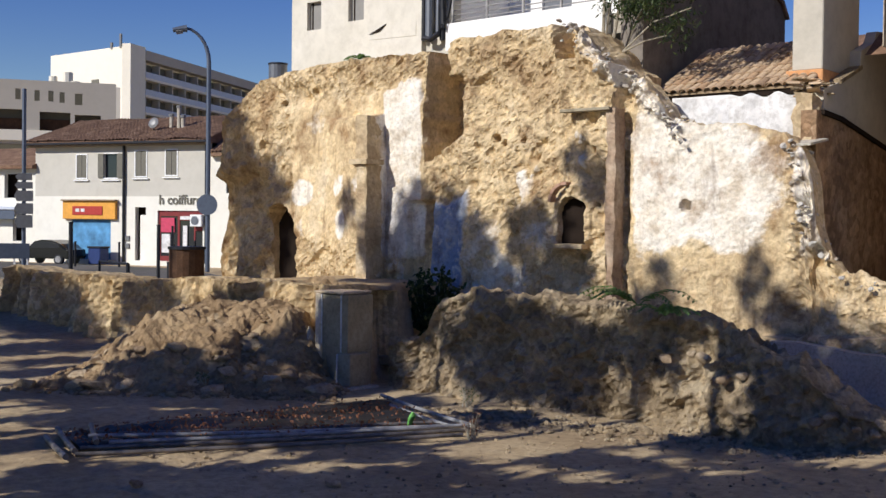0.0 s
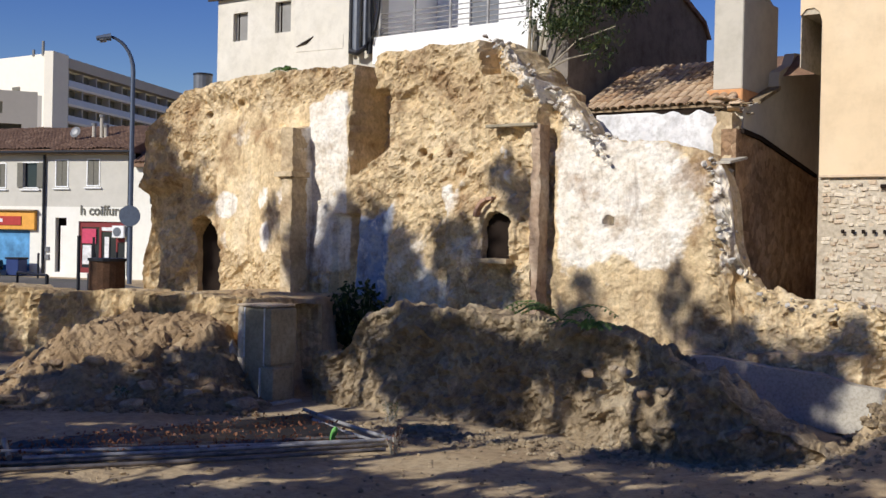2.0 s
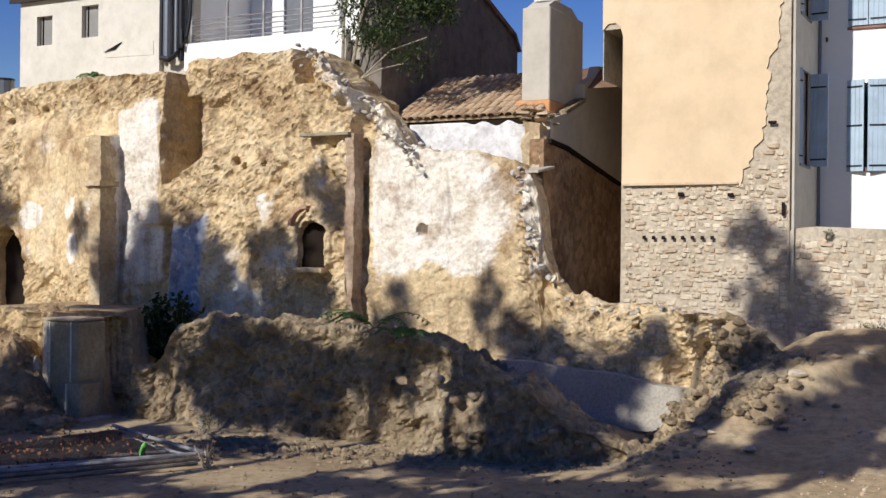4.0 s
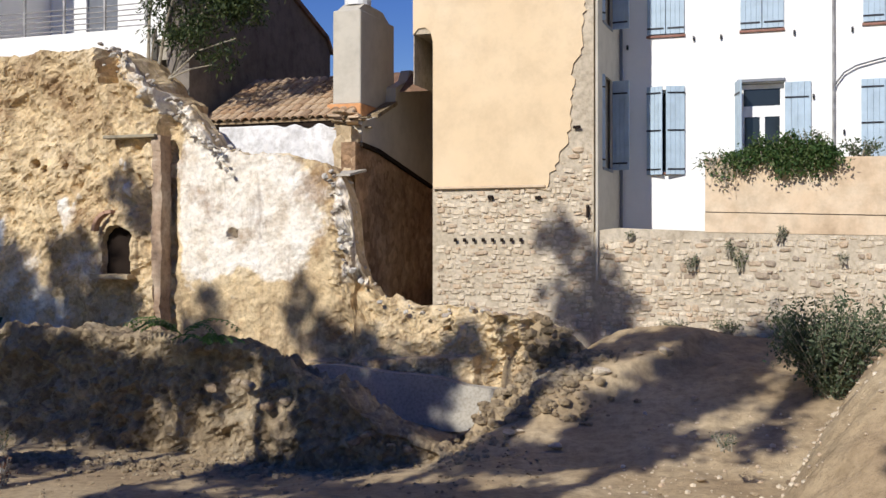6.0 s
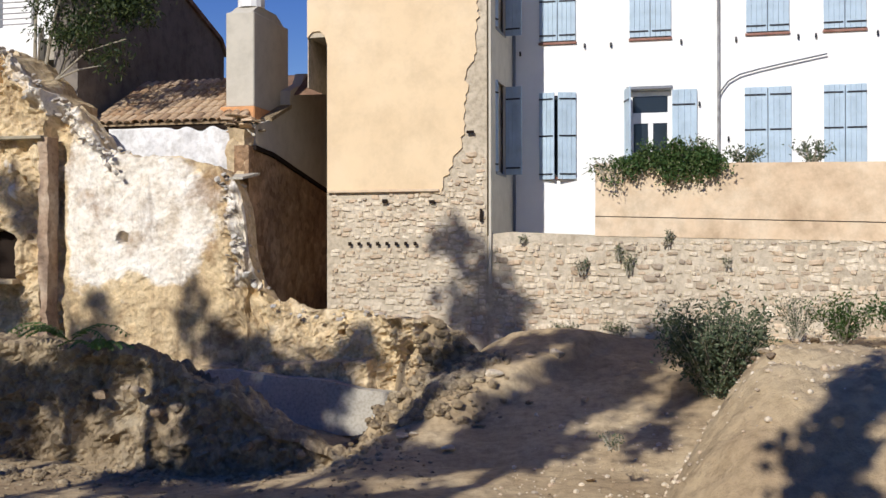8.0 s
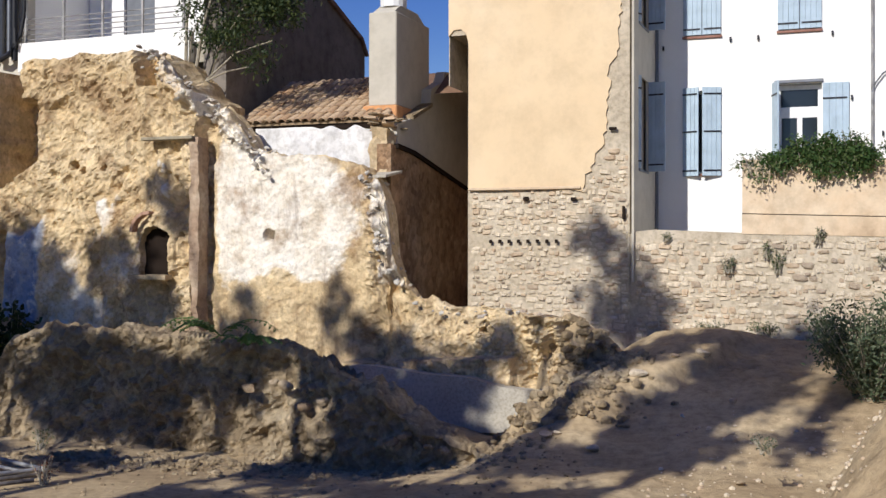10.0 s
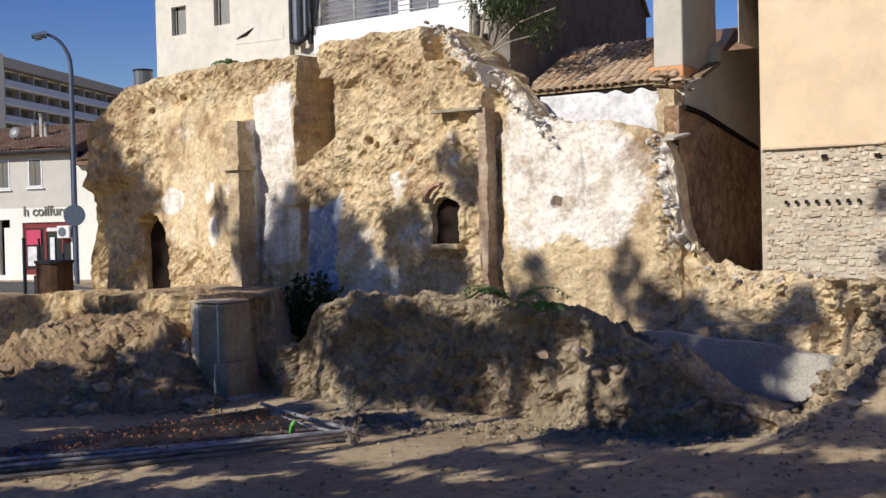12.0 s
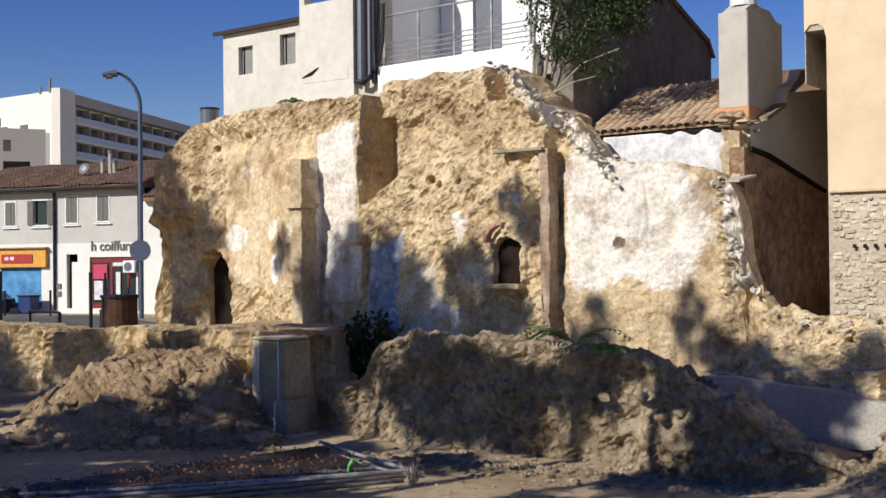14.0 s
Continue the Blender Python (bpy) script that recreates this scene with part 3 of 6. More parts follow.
def make_low_wall():
    xs = np.arange(-17.3, -5.2, 0.045)
    top = np.interp(xs, *zip(*LOW))
    top = top + (0.10 + 0.22 * sm(-9.8, -8.9, xs) * (1 - sm(-8.0, -7.0, xs))) * fbm(xs * 1.9, xs * 0 + 4.0, 0, 4, 101) + 0.05 * vnoise(xs * 8, 1, 0, 102)
    line = 18.05 + 0.10 * np.sin(xs * 0.9) - 0.35 * sm(-9.6, -8.0, xs) + 0.25 * sm(-15.5, -16.5, xs)
    nf, rows = 80, []
    for q in np.linspace(0, 1, nf):
        z = -0.3 + (top + 0.3) * q
        a, b = 0.8 * xs + 0.6 * z, 0.8 * z - 0.6 * xs
        c, d = 0.45 * xs - 0.89 * z, 0.89 * xs + 0.45 * z
        lump = fbm(a * 1.2, b * 1.2, 2.0, 5, 104)
        r = 0.22 * lump - 0.20 * np.abs(vnoise(c * 2.7, d * 2.7, 0.3, 105)) - 0.15 * np.abs(vnoise(a * 6.0, b * 6.0, 0.6, 106)) - 0.09 * np.abs(vnoise(c * 11.0, d * 11.0, 0.1, 108)) + 0.34 * (1 - q) ** 2.2
        r = r * (1 - 0.5 * sm(0.9, 1.0, q))
        r = r + 0.25 * sm(-9.8, -9.2, xs) * (1 - sm(-8.2, -7.8, xs)) * np.sin(np.pi * q)
        rows.append(np.stack([xs, line - r, z], -1))
    edge_y = rows[-1][:, 1]
    for k, q in enumerate(np.linspace(0.07, 1.0, 16)):
        y = edge_y + 0.95 * q
        rows.append(np.stack([xs, y, top + (0.12 + 0.30 * sm(-9.8, -8.9, xs) * (1 - sm(-8.2, -7.2, xs))) * fbm(xs * 1.9, y * 1.9, 0, 4, 107) - 0.12 * q ** 3 + 0.12 * np.abs(vnoise(xs * 4.2 + y, y * 4.2 - xs, 0, 109)) + 0.06 * np.abs(vnoise(xs * 9 - y, y * 9 + xs, 0, 110))], -1))
    rows.append(np.stack([xs, edge_y + 1.25, xs * 0 - 0.3], -1))
    V = np.stack(rows, 1)
    return mesh_data("low_wall", V.reshape(-1, 3), grid_faces(V.shape[0], V.shape[1]), M["rubble"], False)


low_wall = new("low_rubble_wall", make_low_wall())
tagged(low_wall, "low broken wall of earth and rubble in the dig", "rubble wall")


# ---- earth bank ----
def make_bank():
    xs = np.arange(-36.0, -18.0, 0.06)
    line = bank_line(xs)
    top = 2.12 - 0.22 * (1 - sm(-26.0, -22.5, xs)) + 0.16 * fbm(xs * 0.9, xs * 0 + 7.0, 0, 4, 111) + 0.06 * vnoise(xs * 7, 3, 0, 112)
    top = np.where(xs > -18.6, 2.05, top)
    nf, rows = 50, []
    for q in np.linspace(0, 1, nf):
        z = -0.3 + (top + 0.3) * q
        runnel = -0.75 * np.abs(vnoise(xs * 1.5, z * 0.25, 0, 113)) - 0.22 * np.abs(vnoise(xs * 3.7, z * 0.6, 0, 114))
        r = 0.55 + runnel + 0.16 * fbm(xs * 2.0, z * 2.0, 1.0, 5, 115) + 0.45 * (1 - q) ** 1.5 - 0.10 * np.abs(vnoise(xs * 8, z * 7, 0, 116))
        rows.append(np.stack([xs, line - r, z], -1))
    ey = rows[-1][:, 1]
    for k, q in enumerate((0.1, 0.3, 0.6, 0.85, 1.0)):
        y = ey + 1.4 * q
        rows.append(np.stack([xs, y, top + 0.10 * fbm(xs * 2.5, y * 2.5, 0, 4, 117) * (1 - q) - 0.05 * q], -1))
    rows.append(np.stack([xs, ey + 1.5, xs * 0 - 0.3], -1))
    V = np.stack(rows, 1)
    return mesh_data("earth_bank", V.reshape(-1, 3), grid_faces(V.shape[0], V.shape[1]), M["bank"], False)


M["bank"] = earthy("bank", [(0.28, (0.40, 0.28, 0.15)), (0.5, (0.60, 0.455, 0.255)), (0.72, (0.68, 0.55, 0.35))], 0.8, 7.0, 45.0, 0.9, 0.07, None, 0.75, 6.0)
bank = new("earth_bank", make_bank())
tagged(bank, "cut ochre earth bank with rain-worn grooves", "bank")


# ---- spoil heap ----
def make_heap():
    hx, hy = np.arange(-26.5, -16.2, 0.055), np.arange(11.4, 19.2, 0.055)
    X, Y = np.meshgrid(hx, hy, indexing="ij")
    s = (X + 21.9) * 0.81 + (Y - 12.7) * 0.586
    t = -(X + 21.9) * 0.586 + (Y - 12.7) * 0.81
    body = sm(-0.3, 0.3, t + 0.3 * fbm(X, Y, 0, 3, 41)) * sm(-0.8, 0.2, s) * (1 - sm(5.6, 6.3, s)) * (1 - sm(4.2, 5.2, t))
    clod = 0.22 * fbm(X * 1.7 + Y * 0.8, Y * 1.7 - X * 0.8, 0, 5, 121) + 0.06 * np.abs(vnoise(X * 3.1 + Y, Y * 3.1 - X, 0, 124)) + 0.11 * np.abs(vnoise(X * 7 - Y * 2, Y * 7 + X * 2, 0, 122)) + 0.06 * np.abs(vnoise(X * 15, Y * 15, 0, 123))
    Z = ground_z(X, Y) - 0.10 + (0.10 + clod) * body
    keep = body > 0.02
    F = grid_faces(len(hx), len(hy))
    F = F[keep.reshape(-1)[F].any(1)]
    used = np.unique(F)
    new_id = np.full(X.size, -1)
    new_id[used] = np.arange(len(used))
    V = np.stack([X, Y, Z], -1).reshape(-1, 3)[used]
    return mesh_data("spoil_heap", V, new_id[F], M["soil"], False)


heap = new("spoil_heap", make_heap())
tagged(heap, "heap of crumbly brown spoil before the bank", "heap")


# ---- dressed pieces of the ruin ----
def rough_box(x0, x1, y0, y1, z0, z1, amp, seed, step=0.07):
    """A block with straight arrises, chipped and uneven."""
    bm = box(x0, x1, y0, y1, z0, z1)
    for ax, ln in ((0, x1 - x0), (1, y1 - y0), (2, z1 - z0)):
        cuts = max(1, int(ln / step))
        lo = (x0, y0, z0)[ax]
        for k in range(1, cuts):
            co, no = [0, 0, 0], [0, 0, 0]
            co[ax], no[ax] = lo + ln * k / cuts, 1
            bmesh.ops.bisect_plane(bm, geom=bm.verts[:] + bm.edges[:] + bm.faces[:], plane_co=co, plane_no=no)
    for v in bm.verts:
        p = v.co
        d = noise.noise_vector(p * 3.0 + Vector((seed, 0, 0))) * amp + noise.noise_vector(p * 9.0 + Vector((0, seed, 0))) * amp * 0.5
        v.co = p + d
    return bm


M["pier_stone"] = earthy("pier_stone", [(0.3, (0.36, 0.26, 0.155)), (0.5, (0.54, 0.42, 0.26)), (0.7, (0.64, 0.53, 0.37))], 1.4, 9, 50, 0.7, 0.02)
M["old_pier"] = earthy("old_pier", [(0.3, (0.26, 0.17, 0.11)), (0.5, (0.40, 0.29, 0.20)), (0.7, (0.52, 0.42, 0.31))], 1.4, 9, 50, 0.7, 0.02)
part("pier_shaft", rough_box(-21.16, -20.80, 21.22, 21.8, 0.4, 5.04, 0.05, 1.0), M["pier_stone"], ruin, "upright pier of pale dressed stone")
part("pier_cap", rough_box(-21.34, -20.72, 21.12, 21.8, 5.05, 5.18, 0.02, 2.0), M["pier_stone"], ruin, "projecting stone cap")
part("pier_head", rough_box(-21.22, -20.84, 21.26, 21.9, 5.19, 6.30, 0.05, 3.0), M["pier_stone"], ruin)
part("pilaster", rough_box(-13.82, -13.60, 21.50, 21.9, 1.5, 6.10, 0.04, 4.0), M["old_pier"], ruin, "straight reddish stone pilaster")
part("niche_sill", rough_box(-15.25, -14.30, 21.30, 21.7, 3.02, 3.12, 0.012, 6.0), M["pier_stone"], ruin)
# near-black blocks paint the deep shade inside niche, doorway and slot
part("niche_shade", box(-15.2, -14.3, 21.86, 22.6, 3.05, 4.35), M["dark"], ruin, "near-black block standing for the shade in the niche")
part("door_shade", box(-25.9, -24.2, 22.75, 23.2, 1.9, 4.3), M["dark"], ruin, "near-black block standing for the shade in the doorway")
part("slot_shade", box(-18.62, -18.3, 22.5, 23.2, 5.6, 7.1), M["dark"], ruin)
part("footing", prism([(-10.0, 0.1), (-5.7, 0.1), (-5.7, 0.92), (-6.72, 1.0), (-7.4, 1.16), (-8.3, 1.2), (-9.4, 1.32), (-10.0, 1.30)], "y", 21.40, 21.75), M["concrete"], ruin, "smooth concrete footing")

# ---- stone pieces ----
def stone_shapes(count, seed, mat):
    """Unit stones, one wide, deep and high, with worn corners."""
    rnd, out = random.Random(seed), []
    for k in range(count):
        bm = bmesh.new()
        bmesh.ops.create_cube(bm, size=1.0)
        bmesh.ops.bevel(bm, geom=bm.edges[:], offset=0.2, segments=1, affect="EDGES", profile=0.5)
        for v in bm.verts:
            v.co += Vector((rnd.uniform(-0.11, 0.11), rnd.uniform(-0.08, 0.08), rnd.uniform(-0.12, 0.12)))
        out.append(bm_data("stone", bm, mat))
    return out


def lay_stones(x0, x1, z0, z1, seed, rows=(0.07, 0.17), widths=(0.09, 0.32), skip=None):
    """Rough courses of rubble: centre x, z, width, height, tilt."""
    rnd, z, out = random.Random(seed), z0, []
    while z < z1 - 0.05:
        h = min(rnd.uniform(*rows), z1 - z)
        x = x0 - rnd.uniform(0, 0.15)
        while x < x1 - 0.04:
            w = rnd.uniform(*widths) * (0.7 + 0.5 * h / rows[1])
            a, b = max(x, x0), min(x + w, x1)
            if b - a > 0.06 and not (skip and skip((a + b) / 2, z + h / 2)) and rnd.random() > 0.14:
                out.append(((a + b) / 2, z + h / 2 + rnd.uniform(-0.035, 0.035), (b - a) * rnd.uniform(0.75, 1.0), h * rnd.uniform(0.62, 1.0), rnd.uniform(-9, 9)))
            x += w
        z += h
    return out


def set_stones(stones, y, shapes, parent, seed, limit, mat_joined, name="stone"):
    """The first stones as parts of their own, the rest joined."""
    rnd = random.Random(seed)
    rest, faces = [], []
    for k, (x, z, w, h, tilt) in enumerate(stones):
        me = rnd.choice(shapes)
        m = Matrix.Translation((x, y + rnd.uniform(0.022, 0.058), z)) @ Matrix.Rotation(radians(tilt), 4, "Y") @ Matrix.Diagonal((w, 0.12, h, 1))
        if k < limit:
            ob = part(name, me, None)
            ob.matrix_world = m
            ob.parent = parent
            ob.matrix_parent_inverse = parent.matrix_world.inverted()
        else:
            base = len(rest)
            rest += [m @ v.co for v in me.vertices]
            faces += [tuple(base + i for i in p.vertices) for p in me.polygons]
    if rest:
        ob = part("rubble_fill", mesh_data("rubble_fill", rest, faces, mat_joined), None, parent)
        tagged(ob, kind="stuff")


# ---- yard wall ----
yard = part("wall_yard", prism([(-4.75, 1.2), (9.5, 1.2), (9.5, 3.82), (1.0, 3.92), (-2.4, 4.02), (-4.2, 4.10), (-4.60, 4.06), (-4.75, 4.0)], "y", 23.98, 24.45), M["mortar"])
tagged(yard, "rubble stone yard wall with weeds in its joints", "wall", kind="structure")

# ---- yellow house ----
yh = thing("yellow_house", "tall house end with peeling ochre render over bare stone", "house", (-6.5, 28, 2.0))
RENDER_EDGE = [(-8.27, 5.02), (-6.0, 4.93), (-5.72, 4.93), (-5.66, 5.28), (-5.52, 5.34), (-5.44, 5.72), (-5.25, 5.9), (-5.22, 6.5), (-5.12, 7.1), (-5.16, 7.45), (-4.98, 7.75), (-4.92, 8.5), (-4.86, 9.4), (-4.80, 13.5), (-8.74, 13.5), (-8.74, 8.38), (-8.62, 8.52), (-8.45, 8.53), (-8.33, 8.42), (-8.27, 8.2)]


def ragged(points):
    """Breaks the torn side of the render into short uneven steps."""
    g, out = random.Random(17), []
    for (a, b), (c, d) in zip(points, points[1:] + points[:1]):
        out.append((a, b))
        if -6.1 < a and -6.1 < c and abs(b - d) < 5:
            n_ = max(1, int(math.hypot(c - a, d - b) / 0.09))
            for k in range(1, n_):
                out.append((a + (c - a) * k / n_ + g.uniform(-0.05, 0.05), b + (d - b) * k / n_ + g.uniform(-0.025, 0.025)))
    return out


part("stone_wall", wall_y(-8.74, -4.72, 1.2, 13.5, 23.95, 25.95, [(-8.74, -8.29, 1.2, 7.3), (-8.72, -8.29, 7.3, 8.4)]), M["mortar"], yh, "bare rubble stone showing under the render")
part("core", box(-8.29, -4.72, 25.952, 34, 1.2, 13.5), M["brown_wall"], yh)
part("corner_core", box(-8.74, -8.291, 25.6, 34, 7.2, 13.5), M["brown_wall"], yh)
part("render_coat", prism(ragged(RENDER_EDGE), "y", 23.912, 23.946), M["yellow"], yh, "peeling ochre render")
sr = part("side_render", wall_y(23.9, 26.54, 3.0, 13.5, -0.05, 0.0, [(24.45, 25.5, 5.42, 7.40), (24.45, 25.5, 8.55, 10.4)]), M["grey_render"], yh, "pale grey rendered side wall")
sr.matrix_world = Matrix.Translation((-4.67, 0, 0)) @ Matrix(((0, -1, 0, 0), (1, 0, 0, 0), (0, 0, 1, 0), (0, 0, 0, 1)))
bead = part("render_ledge", box(-8.26, -5.75, 23.86, 23.90, 4.97, 5.03, 0.01), M["planter"], yh)
# raised near-black blocks paint the shade inside putlog recesses
for k in range(8):
    part("socket", box(-7.78 + 0.21 * k, -7.71 + 0.21 * k, 23.86, 23.90, 3.82, 3.90, 0.01), M["dark"], yh, "near-black block painted as a shaded putlog recess")
# more near-black blocks, standing for shade in single gaps
for sx, sz, sw, sh in ((-6.95, 4.78, 0.12, 0.08), (-5.9, 4.75, 0.12, 0.08), (-4.83, 4.45, 0.06, 0.28), (-5.06, 6.22, 0.16, 0.06)):
    part("hole_shade", box(sx - sw / 2, sx + sw / 2, 23.85, 23.90, sz - sh / 2, sz + sh / 2, 0.01), M["dark"], yh)


# ---- white house ----
def boards(w, h, nb=4):
    bm = bmesh.new()
    for k in range(nb):
        box(k * w / nb + 0.0015, (k + 1) * w / nb - 0.0015, -0.035, 0.0, 0, h, 0.004, bm)
    return bm


def shutter(parent, m, w, h, straps):
    leaf = part("shutter_leaf", boards(w, h), M["blue"])
    for z in straps:
        st = part("strap", box(0.0, w * 0.92, -0.05, -0.036, z - 0.018, z + 0.018, 0.003), M["iron"])
        st.parent = leaf
    leaf.matrix_world = m
    leaf.parent = parent
    leaf.matrix_parent_inverse = parent.matrix_world.inverted()
    return leaf


def turned(x, y, z, deg=0.0, flip=False):
    m = Matrix.Translation((x, y, z)) @ Matrix.Rotation(radians(deg), 4, "Z")
    return m @ Matrix.Diagonal((-1, 1, 1, 1)) if flip else m


wh = thing("white_house", "white rendered house with faded blue shutters", "house", (3, 28, 2.0))
WIN = [(-3.98, -3.18, 8.54, 10.4), (-1.91, -1.02, 8.54, 10.4), (0.66, 1.54, 8.54, 10.4), (2.3, 3.15, 8.54, 10.4), (4.2, 5.1, 8.54, 10.4),
       (-3.90, -3.26, 5.42, 7.30), (-1.97, -1.0, 5.0, 7.36), (0.68, 1.53, 5.42, 7.30), (2.36, 3.09, 5.42, 7.30), (4.2, 5.1, 5.42, 7.30)]
part("wall", wall_y(-4.66, 12, 1.5, 13.5, 26.55, 26.9, WIN), M["white"], wh)
# solid near-black block stands for the unlit interior
part("room_shade", box(-4.66, 12, 27.6, 34, 1.5, 13.5), M["dark"], wh)
for k, (a, b, c, d) in enumerate(WIN):
    if k == 6:
        continue
    win = part("window", wall_y(a, b, c, d, 26.74, 26.79, [(a + 0.05, (a + b) / 2 - 0.03, c + 0.05, d - 0.05), ((a + b) / 2 + 0.03, b - 0.05, c + 0.05, d - 0.05)]), M["white_paint"], wh)
    part("pane", box(a + 0.04, b - 0.04, 26.76, 26.77, c + 0.04, d - 0.04), M["glass"], win)
    part("sill", box(a - 0.04, b + 0.04, 26.50, 26.56, c - 0.06, c - 0.004, 0.008), M["sill_brick"], wh, "thin red brick sill")
for a, b, z0, z1 in ((-4.0, -3.16, 8.56, 10.4), (-1.93, -1.0, 8.56, 10.4), (0.64, 1.56, 8.56, 10.4), (2.28, 3.17, 8.56, 10.4), (4.2, 5.1, 8.56, 10.4), (0.60, 1.60, 5.44, 7.33), (2.28, 3.17, 5.44, 7.33), (4.2, 5.1, 5.44, 7.33)):
    h = z1 - z0
    w = (b - a) / 2 - 0.006
    shutter(wh, turned(a, 26.54, z0), w, h, (0.13, h * 0.5, h - 0.17))
    shutter(wh, turned(b, 26.54, z0, 0, True), w, h, (0.13, h * 0.5, h - 0.17))
# half open pair
shutter(wh, turned(-4.0, 26.53, 5.36, -16), 0.38, 2.0, (0.12, 1.0, 1.85))
shutter(wh, turned(-3.16, 26.53, 5.36, 16, True), 0.42, 2.0, (0.12, 1.0, 1.85))
# terrace door
shutter(wh, turned(-2.02, 26.52, 5.0, -72), 0.5, 2.38, (0.3, 2.1))
shutter(wh, turned(-0.98, 26.53, 5.0), 0.55, 2.34, (0.3, 2.0))
dr = part("terrace_door", wall_y(-1.97, -1.0, 5.0, 7.34, 26.72, 26.78, [(-1.86, -1.53, 5.3, 6.62), (-1.42, -1.10, 5.3, 6.62), (-1.88, -1.09, 6.86, 7.24)]), M["white_paint"], wh, "white glazed double door")
for a, b, c, d in ((-1.87, -1.52, 5.28, 6.64), (-1.43, -1.09, 5.28, 6.64), (-1.89, -1.08, 6.84, 7.26)):
    part("pane", box(a, b, 26.745, 26.755, c, d), M["glass"], dr)
part("lintel", box(-2.0, -0.97, 26.5, 26.56, 7.37, 7.44, 0.01), M["grey_metal"], wh)
part("downpipe", tube([(0.04, 26.50, 4.6), (0.04, 26.50, 13.4)], 0.035, 8), M["steel"], wh, "thin grey pipe")
part("downpipe", tube([(-4.60, 26.48, 3.2), (-4.60, 26.48, 13.4)], 0.045, 8), M["grey_metal"], wh)
part("cable", tube([(0.04, 26.47, 7.10), (0.10, 26.47, 7.28), (0.25, 26.47, 7.48), (0.5, 26.47, 7.62), (0.9, 26.47, 7.72), (1.5, 26.47, 7.84), (2.35, 26.47, 8.0)], 0.018, 5), M["grey_metal"], wh)
for hx, hz in ((-4.45, 8.3), (-2.95, 8.42), (-2.35, 8.42), (-0.78, 8.42), (-0.38, 7.0), (0.42, 8.42), (1.75, 8.42), (2.12, 8.42), (3.4, 8.42), (0.25, 6.2), (-2.55, 5.35), (-2.6, 4.85)):
    part("shutter_dog", box(hx - 0.02, hx + 0.02, 26.48, 26.56, hz - 0.05, hz + 0.05, 0.006), M["iron"], wh)
# windows of the side wall
for z0, z1 in ((5.42, 7.40), (8.55, 10.4)):
    sw_ = part("side_window", box(-4.80, -4.74, 24.45, 25.5, z0, z1, 0.01), M["glass"], yh)
    part("frame", box(-4.74, -4.70, 24.94, 25.0, z0, z1), M["grey_metal"], sw_)
    part("frame", box(-4.70, -4.62, 24.42, 24.48, z0 - 0.03, z1 + 0.03, 0.01), M["grey_metal"], sw_)
    part("sill", box(-4.70, -4.60, 24.42, 25.55, z0 - 0.06, z0, 0.008), M["grey_metal"], sw_)
    shutter(yh, turned(-4.66, 25.62, z0, -8), 0.42, z1 - z0, (0.15, 1.7))
    shutter(yh, turned(-4.66, 24.40, z0, 60), 0.12, z1 - z0, (0.15, 1.7))

# ---- parapet with plants ----
pl = thing("parapet", "stained ochre rendered parapet over the yard wall", "parapet", (0.8, 24.1, 4.0))
part("upper", prism([(-2.44, 4.42), (4.05, 4.22), (4.05, 5.42), (-2.44, 5.50)], "y", 24.02, 24.35), M["planter"], pl)
part("plinth", prism([(-2.44, 4.0), (3.3, 3.86), (3.3, 4.22), (-2.44, 4.40)], "y", 23.965, 24.35), M["planter"], pl, "pale rendered plinth")
part("crack", prism([(-2.44, 4.405), (3.3, 4.225), (3.3, 4.235), (-2.44, 4.415)], "y", 24.0, 24.35), M["dark"], pl)
part("brick_patch", box(3.3, 4.4, 23.97, 24.3, 3.8, 4.21, 0.01), M["brick"], pl, "bare brown brickwork")

# ---- lean-to ----
an = thing("lean_to", "low lean-to with clay tile roof and sheet-covered front", "shed", (-11.5, 24, 2.0))
part("front_wall", box(-13.4, -10.1, 23.40, 23.7, 2.0, 6.42), M["mortar"], an)
part("roof_deck", prism([(23.3, 6.50), (23.3, 6.56), (25.9, 7.88), (25.9, 7.80)], "x", -13.7, -10.0), M["wood"], an)
# solid near-black strip stands for the shade below the tile overhang
part("fascia", box(-13.4, -10.0, 23.34, 23.42, 6.38, 6.54), M["dark"], an, "near-black strip painted as the shade under the eaves")
part("corner_pier", rough_box(-10.12, -9.72, 22.75, 23.7, 1.5, 6.30, 0.10, 8.0, 0.12), M["pier_stone"], an, "crumbling pier at the corner")
part("side_wall", prism([(22.75, 1.5), (22.75, 5.95), (24.0, 5.85), (27.6, 5.22), (31, 5.0), (31, 1.5)], "x", -9.95, -9.62), M["brown_wall"], an, "dark soil-stained rubble side wall")
part("side_render", prism([(23.2, 5.9), (23.2, 6.42), (24.0, 6.62), (25.2, 7.05), (25.25, 7.45), (26.0, 7.72), (26.2, 8.0), (27.3, 8.10), (31, 8.1), (31, 5.0), (27.6, 5.23), (24.0, 5.86)], "x", -9.90, -9.66), M["grey_render"], an, "grey rendered upper wall")
part("flashing", prism([(23.0, 5.97), (24.0, 5.90), (27.6, 5.28), (27.6, 5.20), (24.0, 5.80), (23.0, 5.87)], "x", -9.66, -9.55), M["dark"], an, "black old roof line")
part("coping", prism([(24.0, 6.60), (25.2, 7.03), (25.2, 7.12), (24.0, 6.69)], "x", -9.95, -9.6), M["rubble"], an)
